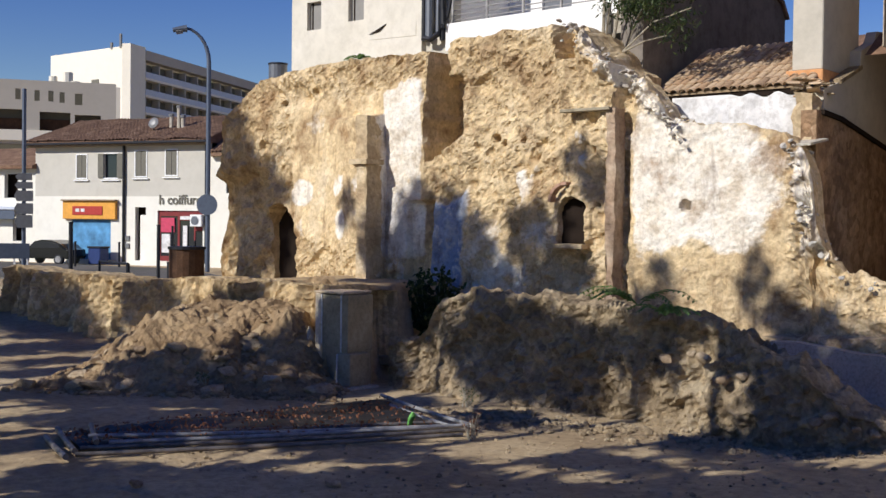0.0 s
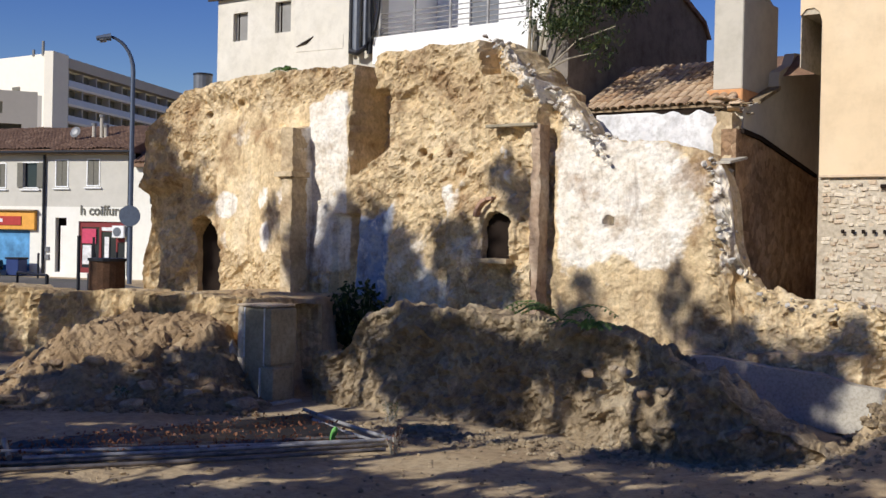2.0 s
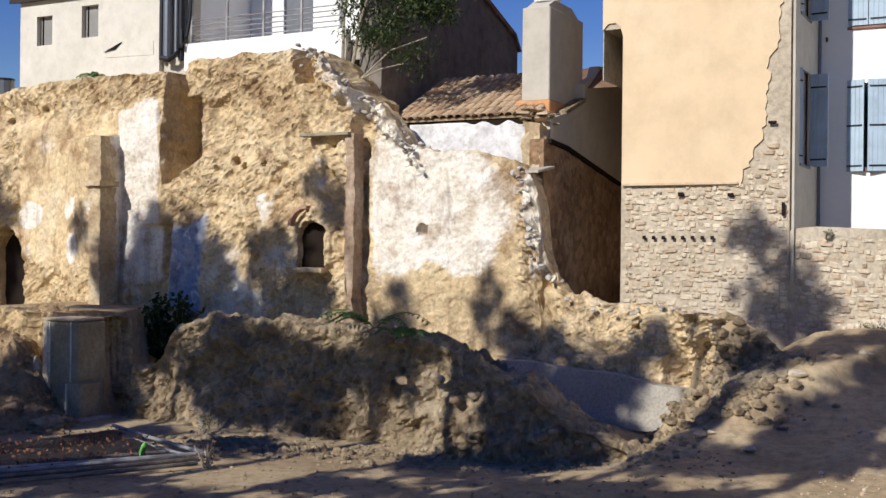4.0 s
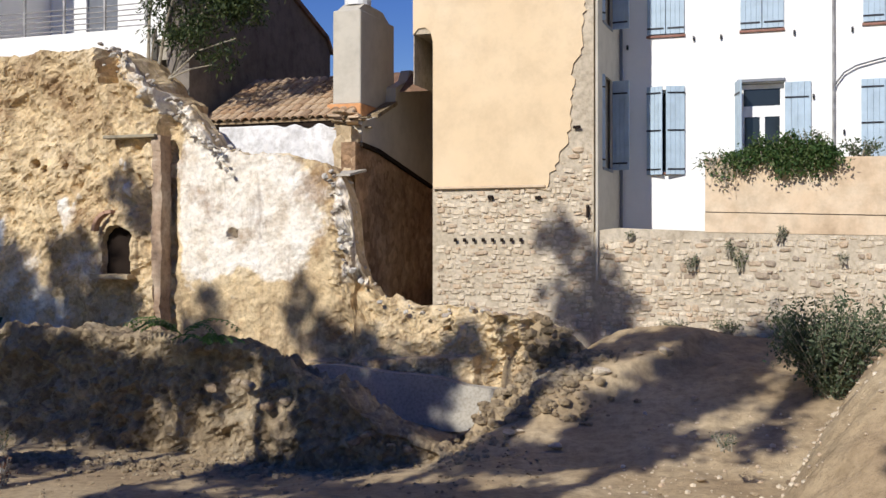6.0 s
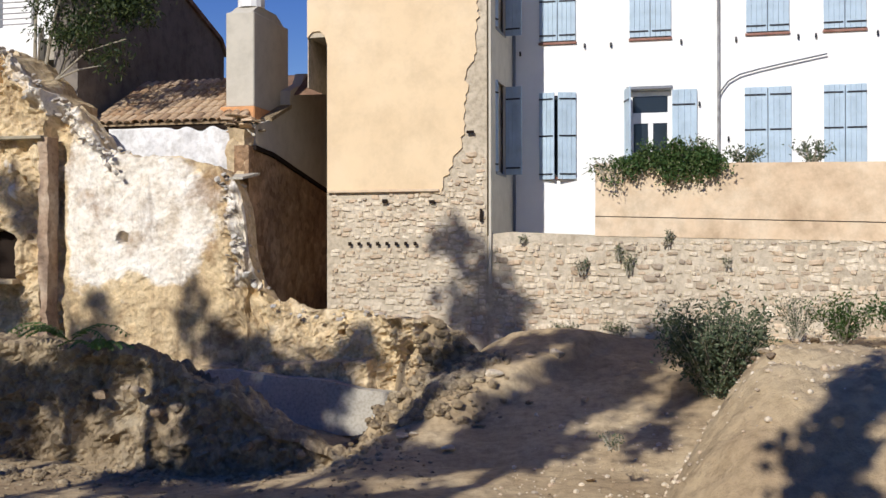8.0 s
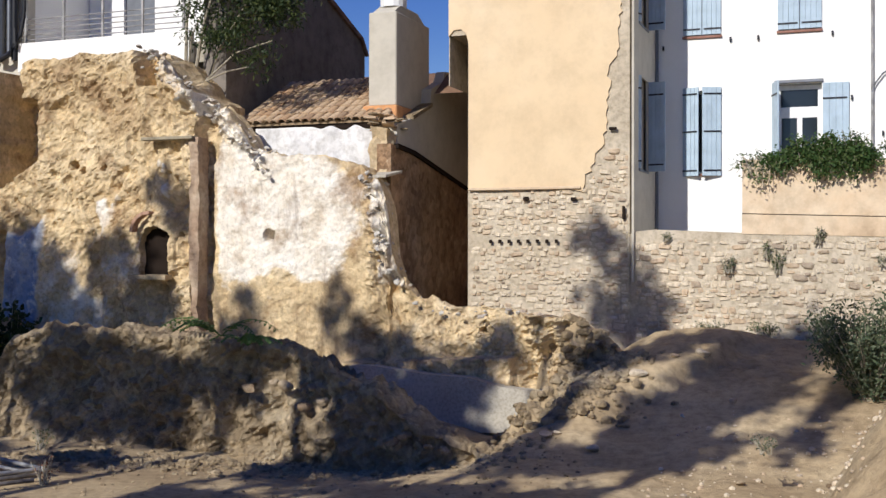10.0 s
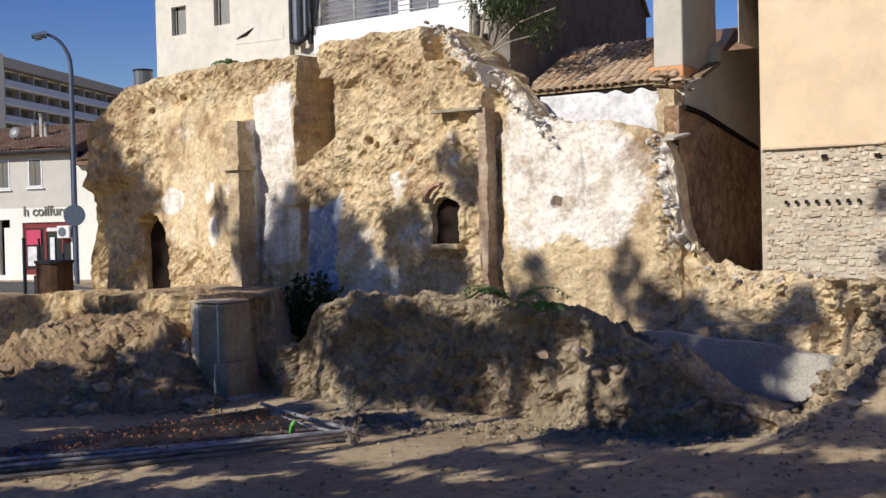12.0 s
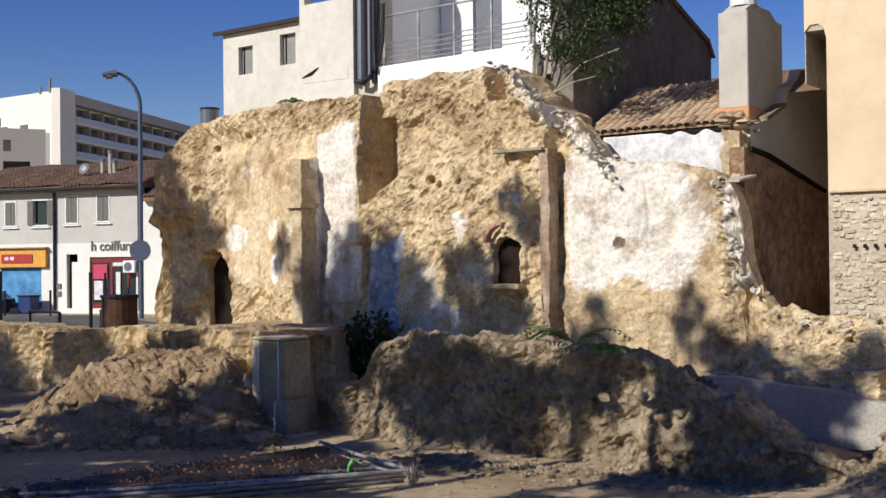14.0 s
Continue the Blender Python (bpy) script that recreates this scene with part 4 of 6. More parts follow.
part("back_roof", prism([(25.3, 7.35), (26.2, 7.95), (31, 8.6), (31, 8.4), (26.2, 7.85)], "x", -9.6, -8.9), M["tile_joined"], an, "ragged tile edge")
part("slab", prism([(22.0, 5.17), (22.9, 5.32), (22.9, 5.37), (22.0, 5.22)], "x", -10.0, -9.42), M["concrete"], an, "tilted thin slab")

# broken tiles and rubble left on the corner pier
g = random.Random(23)
for k in range(22):
    o = part("broken_tile", box(-0.13, 0.13, -0.10, 0.10, -0.02, 0.02, 0.012), M["tile"] if k % 3 else M["rubble"])
    o.matrix_world = Matrix.Translation((g.uniform(-10.25, -9.62), g.uniform(22.7, 23.5), 6.30 + 0.045 * (k // 3) + g.uniform(-0.02, 0.04))) @ Matrix.Rotation(g.uniform(0, 3.1), 4, "Z") @ Matrix.Rotation(g.uniform(-0.35, 0.35), 4, "X")
    o.parent = an
    o.matrix_parent_inverse = an.matrix_world.inverted()


def sheet_cloth():
    """White sheet hung on the front, in soft folds."""
    xs, zs = np.linspace(-13.2, -10.13, 90), np.linspace(5.45, 6.44, 26)
    X, Z = np.meshgrid(xs, zs, indexing="ij")
    fold = 0.05 * np.sin(X * 7 + 1.5 * fbm(X * 1.2, Z * 1.5, 0, 3, 5)) * (0.4 + 0.6 * sm(-11.8, -11.0, X)) + 0.05 * fbm(X * 2.2, Z * 2.2, 0, 3, 7)
    Z2 = Z - 0.10 * np.sin((X + 11.3) * 5.2) ** 2 * sm(6.1, 6.44, Z) * sm(-11.9, -11.3, X)
    V = np.stack([X, 23.30 - fold, Z2], -1)
    return mesh_data("sheet", V.reshape(-1, 3), grid_faces(90, 26), M["cloth"], True)


M["cloth"] = earthy("cloth", [(0.3, (0.62, 0.61, 0.60)), (0.6, (0.76, 0.75, 0.74)), (0.8, (0.82, 0.81, 0.80))], 1.5, 6.0, 60.0, 0.15, 0.01)
cl = part("sheet", sheet_cloth(), None)
sol = cl.modifiers.new("thick", "SOLIDIFY")
sol.thickness = 0.006
tagged(cl, "white plastic sheet tied over the lean-to front", "sheet")

# canal tiles
def tile_mesh():
    bm = bmesh.new()
    a0, rings = 8, []
    for y, r in ((0.0, 0.105), (0.47, 0.09)):
        rings.append([bm.verts.new((r * math.cos(math.pi * k / a0), y, r * 0.75 * math.sin(math.pi * k / a0))) for k in range(a0 + 1)]
                     + [bm.verts.new(((r - 0.016) * math.cos(math.pi * k / a0), y, (r - 0.016) * 0.75 * math.sin(math.pi * k / a0))) for k in range(a0, -1, -1)])
    n = len(rings[0])
    for k in range(n):
        bm.faces.new((rings[0][k], rings[0][(k + 1) % n], rings[1][(k + 1) % n], rings[1][k]))
    bm.faces.new(rings[0][::-1])
    bm.faces.new(rings[1])
    bmesh.ops.recalc_face_normals(bm, faces=bm.faces)
    return bm_data("tile", bm, M["tile"], False)


tile_me = tile_mesh()
rnd = random.Random(4)
for c in range(18):
    for r in range(7):
        s = r * 0.40 + rnd.uniform(-0.015, 0.015)
        o = part("tile", tile_me, None)
        o.matrix_world = Matrix.Translation((-13.55 + c * 0.205 + rnd.uniform(-0.012, 0.012), 23.22 + s * math.cos(radians(26.9)), 6.55 + s * math.sin(radians(26.9)) + rnd.uniform(0, 0.012))) @ Matrix.Rotation(radians(25.0), 4, "X") @ Matrix.Rotation(radians(rnd.uniform(-2.5, 2.5)), 4, "Z")
        o.parent = an
        o.matrix_parent_inverse = an.matrix_world.inverted()

# chimney
ch = thing("chimney", "broad rendered chimney stack with a white pot", "chimney", (-10.2, 24.7, 6.3))
part("shaft", box(-10.57, -9.9, 23.7, 25.75, 6.9, 9.0, 0.02), M["chim"] if "chim" in M else M["grey_render"], ch)
part("foot", box(-10.68, -9.86, 23.62, 25.8, 6.62, 6.9, 0.02), M["orange"], ch, "orange mortar flashing at the foot")
part("foot_base", box(-10.5, -9.95, 23.72, 25.6, 6.0, 6.62), M["rubble"], ch)
part("cap", prism([(23.75, 9.0), (25.70, 9.0), (25.2, 9.22), (24.15, 9.22)], "x", -10.5, -9.98), M["grey_render"], ch)
part("pot", tube([(-10.22, 24.3, 9.2), (-10.22, 24.3, 9.75)], 0.30, 16), M["white_paint"], ch, "white chimney pot")

# ---- house above the ruin ----
M["roller"] = plain("roller", (0.26, 0.25, 0.23), 0.6, 0, 0.15, 3)
M["shutter_dark"] = plain("dark_eaves", (0.04, 0.03, 0.025), 0.8)
ho = thing("house", "pale rendered house standing above the ruin", "house", (-23, 27, 7))
HW = [(-26.03, -25.42, 9.33, 10.17), (-24.28, -23.65, 9.43, 10.33)]
part("wall", wall_y(-26.7, -23.25, 6.5, 10.62, 24.0, 24.3, HW), M["house_render"], ho)
part("body", box(-26.69, -23.2, 24.302, 31, 6.5, 10.6), M["house_render"], ho)
part("roof_edge", prism([(23.85, 10.60), (23.85, 10.72), (26.0, 11.25), (26.0, 11.1)], "x", -27.0, -23.26), M["shutter_dark"], ho, "dark tile eaves")
for a, b, c, d in HW:
    wn_ = part("window", box(a, b, 24.14, 24.2, c, d), M["roller"], ho, "closed grey roller shutter")
    part("frame", box((a + b) / 2 - 0.2, (a + b) / 2 - 0.17, 24.11, 24.14, c, d), M["dark"], wn_)
part("rib", box(-23.36, -23.31, 23.95, 24.0, 9.55, 10.4, 0.01), M["grey_metal"], ho)
part("loggia", wall_y(-23.24, -21.2, 6.5, 12.0, 23.75, 24.05, [(-23.05, -21.35, 10.98, 11.8)]), M["house_render"], ho, "projecting bay with an open loggia")
part("loggia_side", box(-21.5, -21.2, 24.051, 27, 6.5, 12.0), M["house_render"], ho)
# back of the loggia is coloured dark to stand for its shade
part("loggia_back", box(-23.2, -21.51, 25.2, 25.4, 10.5, 12.0), M["shaded_render"], ho)
part("patch", prism([(-23.2, 8.75), (-21.4, 8.72), (-21.4, 9.1), (-22.9, 9.12)], "y", 23.738, 23.75), M["house_render"], ho, "smooth render repair")
# near-black sliver paints the small shadow of a render flap
part("torn_flap", prism([(-23.15, 8.90), (-22.5, 9.14), (-22.75, 8.96)], "y", 23.70, 23.737), M["dark"], ho)
for px, r, z0, mt in ((-21.12, 0.07, 8.55, "black_pipe"), (-20.92, 0.12, 8.6, "grey_metal"), (-20.62, 0.06, 8.6, "grey_metal"), (-20.45, 0.08, 8.5, "black_pipe")):
    part("pipe", tube([(px, 23.75, z0), (px, 23.75, 10.2), (px, 23.75, 12.5)], r, 10), M[mt], ho, "vertical drain pipe")
part("pipe_bend", tube([(-20.4, 23.7, 9.3), (-20.38, 23.68, 8.9), (-20.5, 23.62, 8.65), (-20.75, 23.6, 8.52), (-21.0, 23.6, 8.58)], 0.075, 8), M["black_pipe"], ho)
part("pipe_bend", tube([(-20.1, 23.72, 10.6), (-20.12, 23.7, 9.6), (-20.2, 23.66, 9.1), (-20.35, 23.62, 8.8)], 0.05, 8), M["black_pipe"], ho)
part("pipe_wall", box(-21.2, -20.35, 23.9, 24.4, 6.5, 12.5), M["grey_render"], ho)
# terrace
tz = thing("terrace", "white roof terrace with steel railing above the ruin", "terrace", (-18, 24.5, 8))
part("kerb_wall", prism([(-20.34, 8.2), (-15.3, 8.2), (-15.3, 8.95), (-20.34, 8.92)], "y", 23.75, 24.0), M["white"], tz, "whitewashed kerb wall")
part("floor_slab", box(-20.34, -14.1, 24.0, 27, 8.2, 8.7), M["concrete"], tz)
part("house_wall", wall_y(-20.34, -14.2, 8.7, 13, 26.6, 26.9, [(-19.2, -18.2, 9.0, 11.2)]), M["white"], tz)
part("side_wall", box(-20.6, -20.36, 24.42, 26.9, 8.2, 13), M["white"], tz)
part("terrace_door", box(-19.2, -18.2, 26.7, 26.76, 9.0, 11.2), M["grey_metal"], tz, "grey slatted terrace door")
for k in range(5):
    x = -20.2 + k * 1.17
    part("post", box(x - 0.03, x + 0.03, 23.85, 23.91, 8.9, 10.32, 0.006), M["rail"] if "rail" in M else M["steel"], tz)
part("top_rail", tube([(-20.34, 23.88, 10.28), (-15.4, 23.88, 10.32)], 0.03, 8), M["steel"], tz)
for k in range(5):
    z = 9.02 + 0.13 * k
    part("rail", tube([(-20.3, 23.88, z), (-15.45, 23.88, z + 0.03)], 0.016, 6), M["steel"], tz)
gp = thing("gable_house", "unrendered grey gable wall with shade put into its colour", "house", (-17, 27, 7))
# the gable's shade is put into its dark colour
part("gable_wall", prism([(23.3, 6), (23.3, 12.6), (26, 12.0), (28.4, 10.62), (30.1, 10.05), (30.8, 9.8), (31.1, 9.45), (31.1, 6)], "x", -14.6, -14.0), M["shaded_render"], gp)
part("roof_edge", prism([(23.3, 12.6), (26, 12.0), (28.4, 10.62), (30.8, 9.8), (31.15, 9.42), (31.25, 9.45), (30.85, 9.92), (28.45, 10.75), (26, 12.15), (23.3, 12.75)], "x", -14.7, -13.92), M["tile_joined"], gp, "dark tile verge")
part("body", prism([(26.95, 6), (26.95, 11.4), (28.4, 10.5), (30.8, 9.7), (31.0, 6)], "x", -20, -14.62), M["shaded_render"], gp)
br = thing("barrel", "rusty metal barrel on the ruin top", "barrel", (-26.2, 22.9, 7.75))
part("drum", tube([(-25.75, 22.6, 7.55), (-25.75, 22.6, 8.15)], 0.27, 16), M["grey_metal"], br)
part("rim", tube([(-25.75, 22.6, 8.12), (-25.75, 22.6, 8.17)], 0.285, 16), M["iron"], br)
# far houses seen over the lean-to
fh = thing("far_house", "house far behind with tiled roof", "house", (-20, 60, 3))
part("wall", box(-30, -18, 60, 66, 2, 12.6), M["house_render"], fh)
part("roof", prism([(59.6, 12.5), (59.6, 12.8), (63, 14.2), (66.4, 12.6)], "x", -30.4, -17.6), M["tile_joined"], fh)

# ---- street ----
M["street_wall"] = earthy("street_wall", [(0.25, (0.50, 0.475, 0.41)), (0.5, (0.56, 0.53, 0.46)), (0.8, (0.60, 0.57, 0.50))], 0.2, 2.0, 40.0, 0.1, 0.01, None, 0.15)
M["shop_white"] = earthy("shop_white", [(0.25, (0.72, 0.68, 0.58)), (0.5, (0.80, 0.77, 0.68)), (0.8, (0.84, 0.81, 0.74))], 0.2, 2.0, 40.0, 0.1, 0.01, None, 0.15)
M["flat_wall"] = earthy("flat_wall", [(0.25, (0.78, 0.72, 0.60)), (0.5, (0.82, 0.76, 0.64)), (0.8, (0.84, 0.79, 0.69))], 0.05, 1.0, 10.0, 0.05, 0.01, None, 0.1)
M["flat_grey"] = earthy("flat_grey", [(0.25, (0.42, 0.38, 0.33)), (0.5, (0.48, 0.44, 0.38)), (0.8, (0.52, 0.48, 0.42))], 0.05, 1.0, 10.0, 0.05, 0.01, None, 0.1)
M["shop_orange"] = plain("shop_orange", (0.75, 0.36, 0.06), 0.5)
M["shop_red"] = plain("shop_red", (0.42, 0.045, 0.035), 0.45)
M["frame_red"] = plain("frame_red", (0.20, 0.03, 0.03), 0.45)
M["poster_blue"] = plain("poster_blue", (0.10, 0.28, 0.50), 0.5, 0, 0.6, 1.2)
M["pink"] = plain("poster_pink", (0.55, 0.06, 0.12), 0.5)
M["shutter_grey"] = plain("shutter_grey", (0.16, 0.15, 0.12), 0.7)
M["car_black"] = plain("car_black", (0.012, 0.012, 0.014), 0.2, 0.2, 0.1, 3, 0, 0.6)
M["blue_bin"] = plain("blue_plastic", (0.02, 0.04, 0.14), 0.5)
M["sign_back"] = plain("sign_back", (0.20, 0.20, 0.20), 0.5, 0.3)
M["lamp_grey"] = plain("lamp_grey", (0.10, 0.12, 0.16), 0.5, 0.3)
M["balcony"] = plain("balcony_blue", (0.56, 0.60, 0.68), 0.7)
M["rust"] = earthy("rust", [(0.3, (0.05, 0.03, 0.02)), (0.6, (0.09, 0.05, 0.03)), (0.8, (0.14, 0.08, 0.05))], 3, 20, 80, 0.3, 0.01)

ST = Matrix.Translation((-65.78, 38.42, 0)) @ Matrix.Rotation(radians(16.95), 4, "Z")


def at(ob, m, parent):
    ob.matrix_world = m
    ob.parent = parent
    ob.matrix_parent_inverse = parent.matrix_world.inverted()
    return ob


def lpart(name, bm, mat, parent, label="", m=None):
    return at(part(name, bm, mat, None, label), ST if m is None else m, parent)


sh = thing("shop_house", "two-storey house with two shops below", "house", (-60, 41, 1.0))
UP = [(3.23, 3.98, 6.12, 7.5), (5.3, 6.3, 6.12, 7.55), (7.62, 8.4, 6.2, 7.69), (9.8, 10.58, 6.26, 7.72)]
lpart("upper_wall", wall_y(0, 12.8, 5.0, 8.15, 0, 0.3, UP), M["street_wall"], sh, "grey-beige upper wall")
DOWN = [(2.87, 5.83, 1.2, 3.6), (7.62, 8.4, 1.2, 4.36), (9.24, 12.42, 1.2, 4.17)]
lpart("shop_wall", wall_y(0, 12.8, 0.3, 5.0, -0.02, 0.3, DOWN), M["shop_white"], sh, "cream painted shop front")
# near-black body paints the darkness behind shop openings
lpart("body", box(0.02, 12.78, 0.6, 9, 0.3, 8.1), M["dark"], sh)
lpart("roof", prism([(-0.45, 8.12), (-0.45, 8.30), (4.5, 10.0), (9.4, 8.3), (9.4, 8.1)], "x", -0.3, 13.0), M["tile_joined"], sh, "weathered clay tile roof")
lpart("gutter", box(-0.3, 13.0, -0.62, -0.46, 8.1, 8.24, 0.02), M["iron"], sh, "dark gutter")
lpart("eaves_board", box(-0.2, 12.9, -0.45, 0.0, 8.0, 8.115), M["wood"], sh)
for a, b, c, d in UP:
    wv = lpart("window", box(a, b, 0.14, 0.18, c, d), M["glass"], sh)
    lpart("surround", wall_y(a - 0.07, b + 0.07, c - 0.07, d + 0.07, -0.03, 0.0, [(a, b, c, d)]), M["white_paint"], sh, "white window surround")
    lpart("sill", box(a - 0.2, b + 0.2, -0.12, 0.0, c - 0.2, c - 0.13, 0.01), M["white_paint"], sh)
    if a != 5.3:
        for q in (a, (a + b) / 2):
            lpart("shutter", box(q + 0.01, q + (b - a) / 2 - 0.01, 0.0, 0.05, c, d, 0.006), M["shutter_grey"], sh, "closed grey louvred shutter")
    else:
        lpart("shutter", box(a - 0.42, a, -0.09, -0.035, c, d, 0.006), M["shutter_grey"], sh, "open grey shutter")
        lpart("shutter", box(b, b + 0.42, -0.09, -0.035, c, d, 0.006), M["shutter_grey"], sh, "open grey shutter")
for x in (6.84, 12.7):
    lpart("downpipe", tube([(x, -0.12, 1.1), (x, -0.12, 8.1)], 0.08, 8), M["iron"], sh)
lpart("awning_panel", box(2.35, 6.33, -0.25, -0.021, 3.62, 4.75, 0.02), M["shop_orange"], sh, "orange shop fascia")
lpart("awning_top", box(2.3, 6.4, -0.4, -0.02, 4.72, 4.80, 0.01), M["wood"], sh)
lpart("shop_sign", box(3.14, 5.4, -0.30, -0.251, 3.87, 4.40, 0.01), M["shop_red"], sh, "red sign with unreadable pale lettering")
for k, w_ in enumerate((0.28, 0.28)):
    lpart("lettering", box(3.4 + 0.4 * k, 3.4 + 0.4 * k + w_, -0.306, -0.302, 4.05, 4.25), M["cloth"], sh)
lpart("shop_poster", box(2.87, 5.83, 0.05, 0.1, 1.2, 3.6), M["poster_blue"], sh, "blue picture covering the shop window")
lpart("house_door", box(7.9, 8.38, 0.1, 0.16, 1.2, 3.9, 0.01), M["shop_white"], sh, "pale narrow door")
lpart("shop_frame", wall_y(9.24, 12.42, 1.2, 4.17, 0.08, 0.16, [(9.4, 10.6, 1.5, 3.85), (10.75, 11.75, 1.25, 3.6), (11.85, 12.35, 1.5, 3.0)]), M["frame_red"], sh, "dark red shop frame")
lpart("shop_glass", box(9.3, 12.4, 0.12, 0.13, 1.2, 4.1), M["glass"], sh)
lpart("poster", box(9.45, 10.4, 0.04, 0.075, 2.9, 3.75), M["pink"], sh, "pink poster")
lpart("poster", box(9.5, 10.1, 0.04, 0.075, 1.7, 2.8), M["cloth"], sh)
lpart("lettering", box(10.8, 11.7, 0.04, 0.075, 3.65, 3.85), M["cloth"], sh)
lpart("shop_curtain", box(11.0, 11.3, 0.04, 0.075, 1.4, 3.3), M["cloth"], sh)
ac = lpart("air_unit", box(11.75, 12.55, -0.35, -0.021, 3.25, 3.95, 0.03), M["white_paint"], sh, "white air-conditioning unit")
lpart("fan_grille", tube([(12.1, -0.36, 3.6), (12.1, -0.37, 3.6)], 0.26, 14), M["grey_metal"], ac)
for a, b, z in ((6.95, 7.25, 2.35), (6.95, 7.25, 1.9)):
    lpart("letter_box", box(a, b, -0.1, -0.021, z, z + 0.3, 0.01), M["sign_back"], sh)
tc = bpy.data.curves.new("shop_lettering", "FONT")
tc.body, tc.size, tc.extrude, tc.offset = "h coiffure", 0.78, 0.02, 0.014
tc.materials.append(M["shutter_grey"])
tx = new("shop_lettering", tc)
at(tx, ST @ Matrix.Translation((9.35, -0.05, 4.55)) @ Matrix.Rotation(radians(90), 4, "X"), sh)


def tile_field(x0, x1, y0, z0, y1, z1, pitch=0.26):
    """A slope of canal tiles as one ribbed sheet, each row set a little unevenly."""
    xs, qs = np.arange(x0, x1, pitch / 6), np.linspace(0, 1, 30)
    X, Q = np.meshgrid(xs, qs, indexing="ij")
    row = np.floor(X / pitch)
    lift = 0.10 * np.abs(np.sin(np.pi * X / pitch)) + 0.035 * np.mod(Q * 14 + 0.3 * vnoise(row, 0.5, 0, 3), 1.0) + 0.05 * vnoise(row * 0.37, Q * 4, 0, 5)
    V = np.stack([X, y0 + (y1 - y0) * Q, z0 + (z1 - z0) * Q + lift], -1)
    return mesh_data("tile_rows", V.reshape(-1, 3), grid_faces(len(xs), 30), M["tile_joined"], False)


tagged(lpart("tile_rows", tile_field(-0.35, 13.0, -0.5, 8.28, 4.5, 10.02), None, sh, "rows of dark weathered canal tiles"), kind="stuff")
# roof clutter
dish = thing("satellite_dish", "pale satellite dish on the shop roof", "dish", tuple(ST @ Vector((7.9, 1.5, 8.8))))
bm = bmesh.new()
bmesh.ops.create_uvsphere(bm, u_segments=16, v_segments=8, radius=0.5)
bmesh.ops.delete(bm, geom=[v for v in bm.verts if v.co.z < 0.22], context="VERTS")
for v in bm.verts:
    v.co.z = (v.co.z - 0.5) * 0.6
d_ = at(part("bowl", bm, M["sign_back"], None), ST @ Matrix.Translation((7.9, 1.2, 9.5)) @ Matrix.Rotation(radians(70), 4, "X"), dish)
d_.modifiers.new("thick", "SOLIDIFY").thickness = 0.03
lpart("mast", tube([(7.9, 1.4, 8.6), (7.9, 1.25, 9.5)], 0.04, 6), M["iron"], dish)
for cx, h in ((8.7, 1.0), (9.25, 1.5), (9.55, 0.9)):
    cs = thing("roof_vent", "thin vent stack on the shop roof", "chimney", tuple(ST @ Vector((cx, 2, 8.9))), group="roof vents")
    lpart("stack", tube([(cx, 2.0, 8.8), (cx, 2.0, 8.9 + h)], 0.12, 8), M["concrete"], cs)
    lpart("cowl", tube([(cx, 2.0, 8.9 + h), (cx, 2.0, 9.05 + h)], 0.17, 8), M["sign_back"], cs)
# neighbours
nb = thing("neighbour_house", "low house with tile roof beside the shops", "house", tuple(ST @ Vector((-4, 2, 1.0))))
NB = [(-5.2, -4.4, 4.9, 6.4), (-2.6, -1.5, 4.9, 6.4), (-1.9, -1.0, 2.2, 3.6)]
lpart("wall", wall_y(-9, -0.05, 0.3, 6.75, 0.1, 0.4, NB), M["shop_white"], nb)
# near-black body again, for unlit space behind the windows
lpart("body", box(-9, -0.05, 0.7, 7, 0.3, 6.7), M["dark"], nb)
lpart("balcony", box(-9, -1.2, -0.5, 0.09, 4.15, 4.35, 0.02), M["balcony"], nb)
lpart("balcony_rail", box(-9, -1.2, -0.52, -0.47, 3.55, 4.1, 0.01), M["lamp_grey"], nb)
lpart("roof", prism([(-0.4, 6.7), (-0.4, 6.9), (4, 8.3), (8, 6.9), (8, 6.7)], "x", -9.2, 0.1), M["tile_joined"], nb, "clay tile roof")
wn2 = thing("narrow_house", "white narrow house beside the shops", "house", tuple(ST @ Vector((14, 2, 1.0))))
lpart("wall", wall_y(12.85, 17.5, 0.3, 7.3, 0.0, 0.3, [(14.0, 14.8, 5.2, 6.8)]), M["shop_white"], wn2)
tagged(lpart("tile_rows", tile_field(13.0, 18.0, -0.45, 7.47, 4.5, 10.22), None, wn2), kind="stuff")
lpart("window", box(13.98, 14.82, 0.1, 0.15, 5.18, 6.82), M["glass"], wn2)
lpart("roof", prism([(-0.4, 7.3), (-0.4, 7.5), (4.5, 10.2), (9, 7.5), (9, 7.3)], "x", 13.02, 18), M["tile_joined"], wn2, "sagging tile roof")

# ---- flats ----
fl = thing("apartment_block", "tall cream apartment block with deep balconies", "apartment building", (-170, 125, 1.0))
C0, R0, L0 = Vector((-157.1, 107.1)), Vector((-178.8, 152.7)), Vector((-176.6, 106.3))
L0 = C0 + (L0 - C0) * 1.0
B0 = R0 + (L0 - C0)
part("tower", prism([(C0.x, C0.y), (L0.x, L0.y), (B0.x, B0.y), (R0.x, R0.y)], "z", 0.5, 31.2), M["flat_wall"], fl, "blank cream end wall")
ang = math.atan2(R0.y - C0.y, R0.x - C0.x)
FM = Matrix.Translation((C0.x, C0.y, 0)) @ Matrix.Rotation(ang, 4, "Z")
LEN = (R0 - C0).length
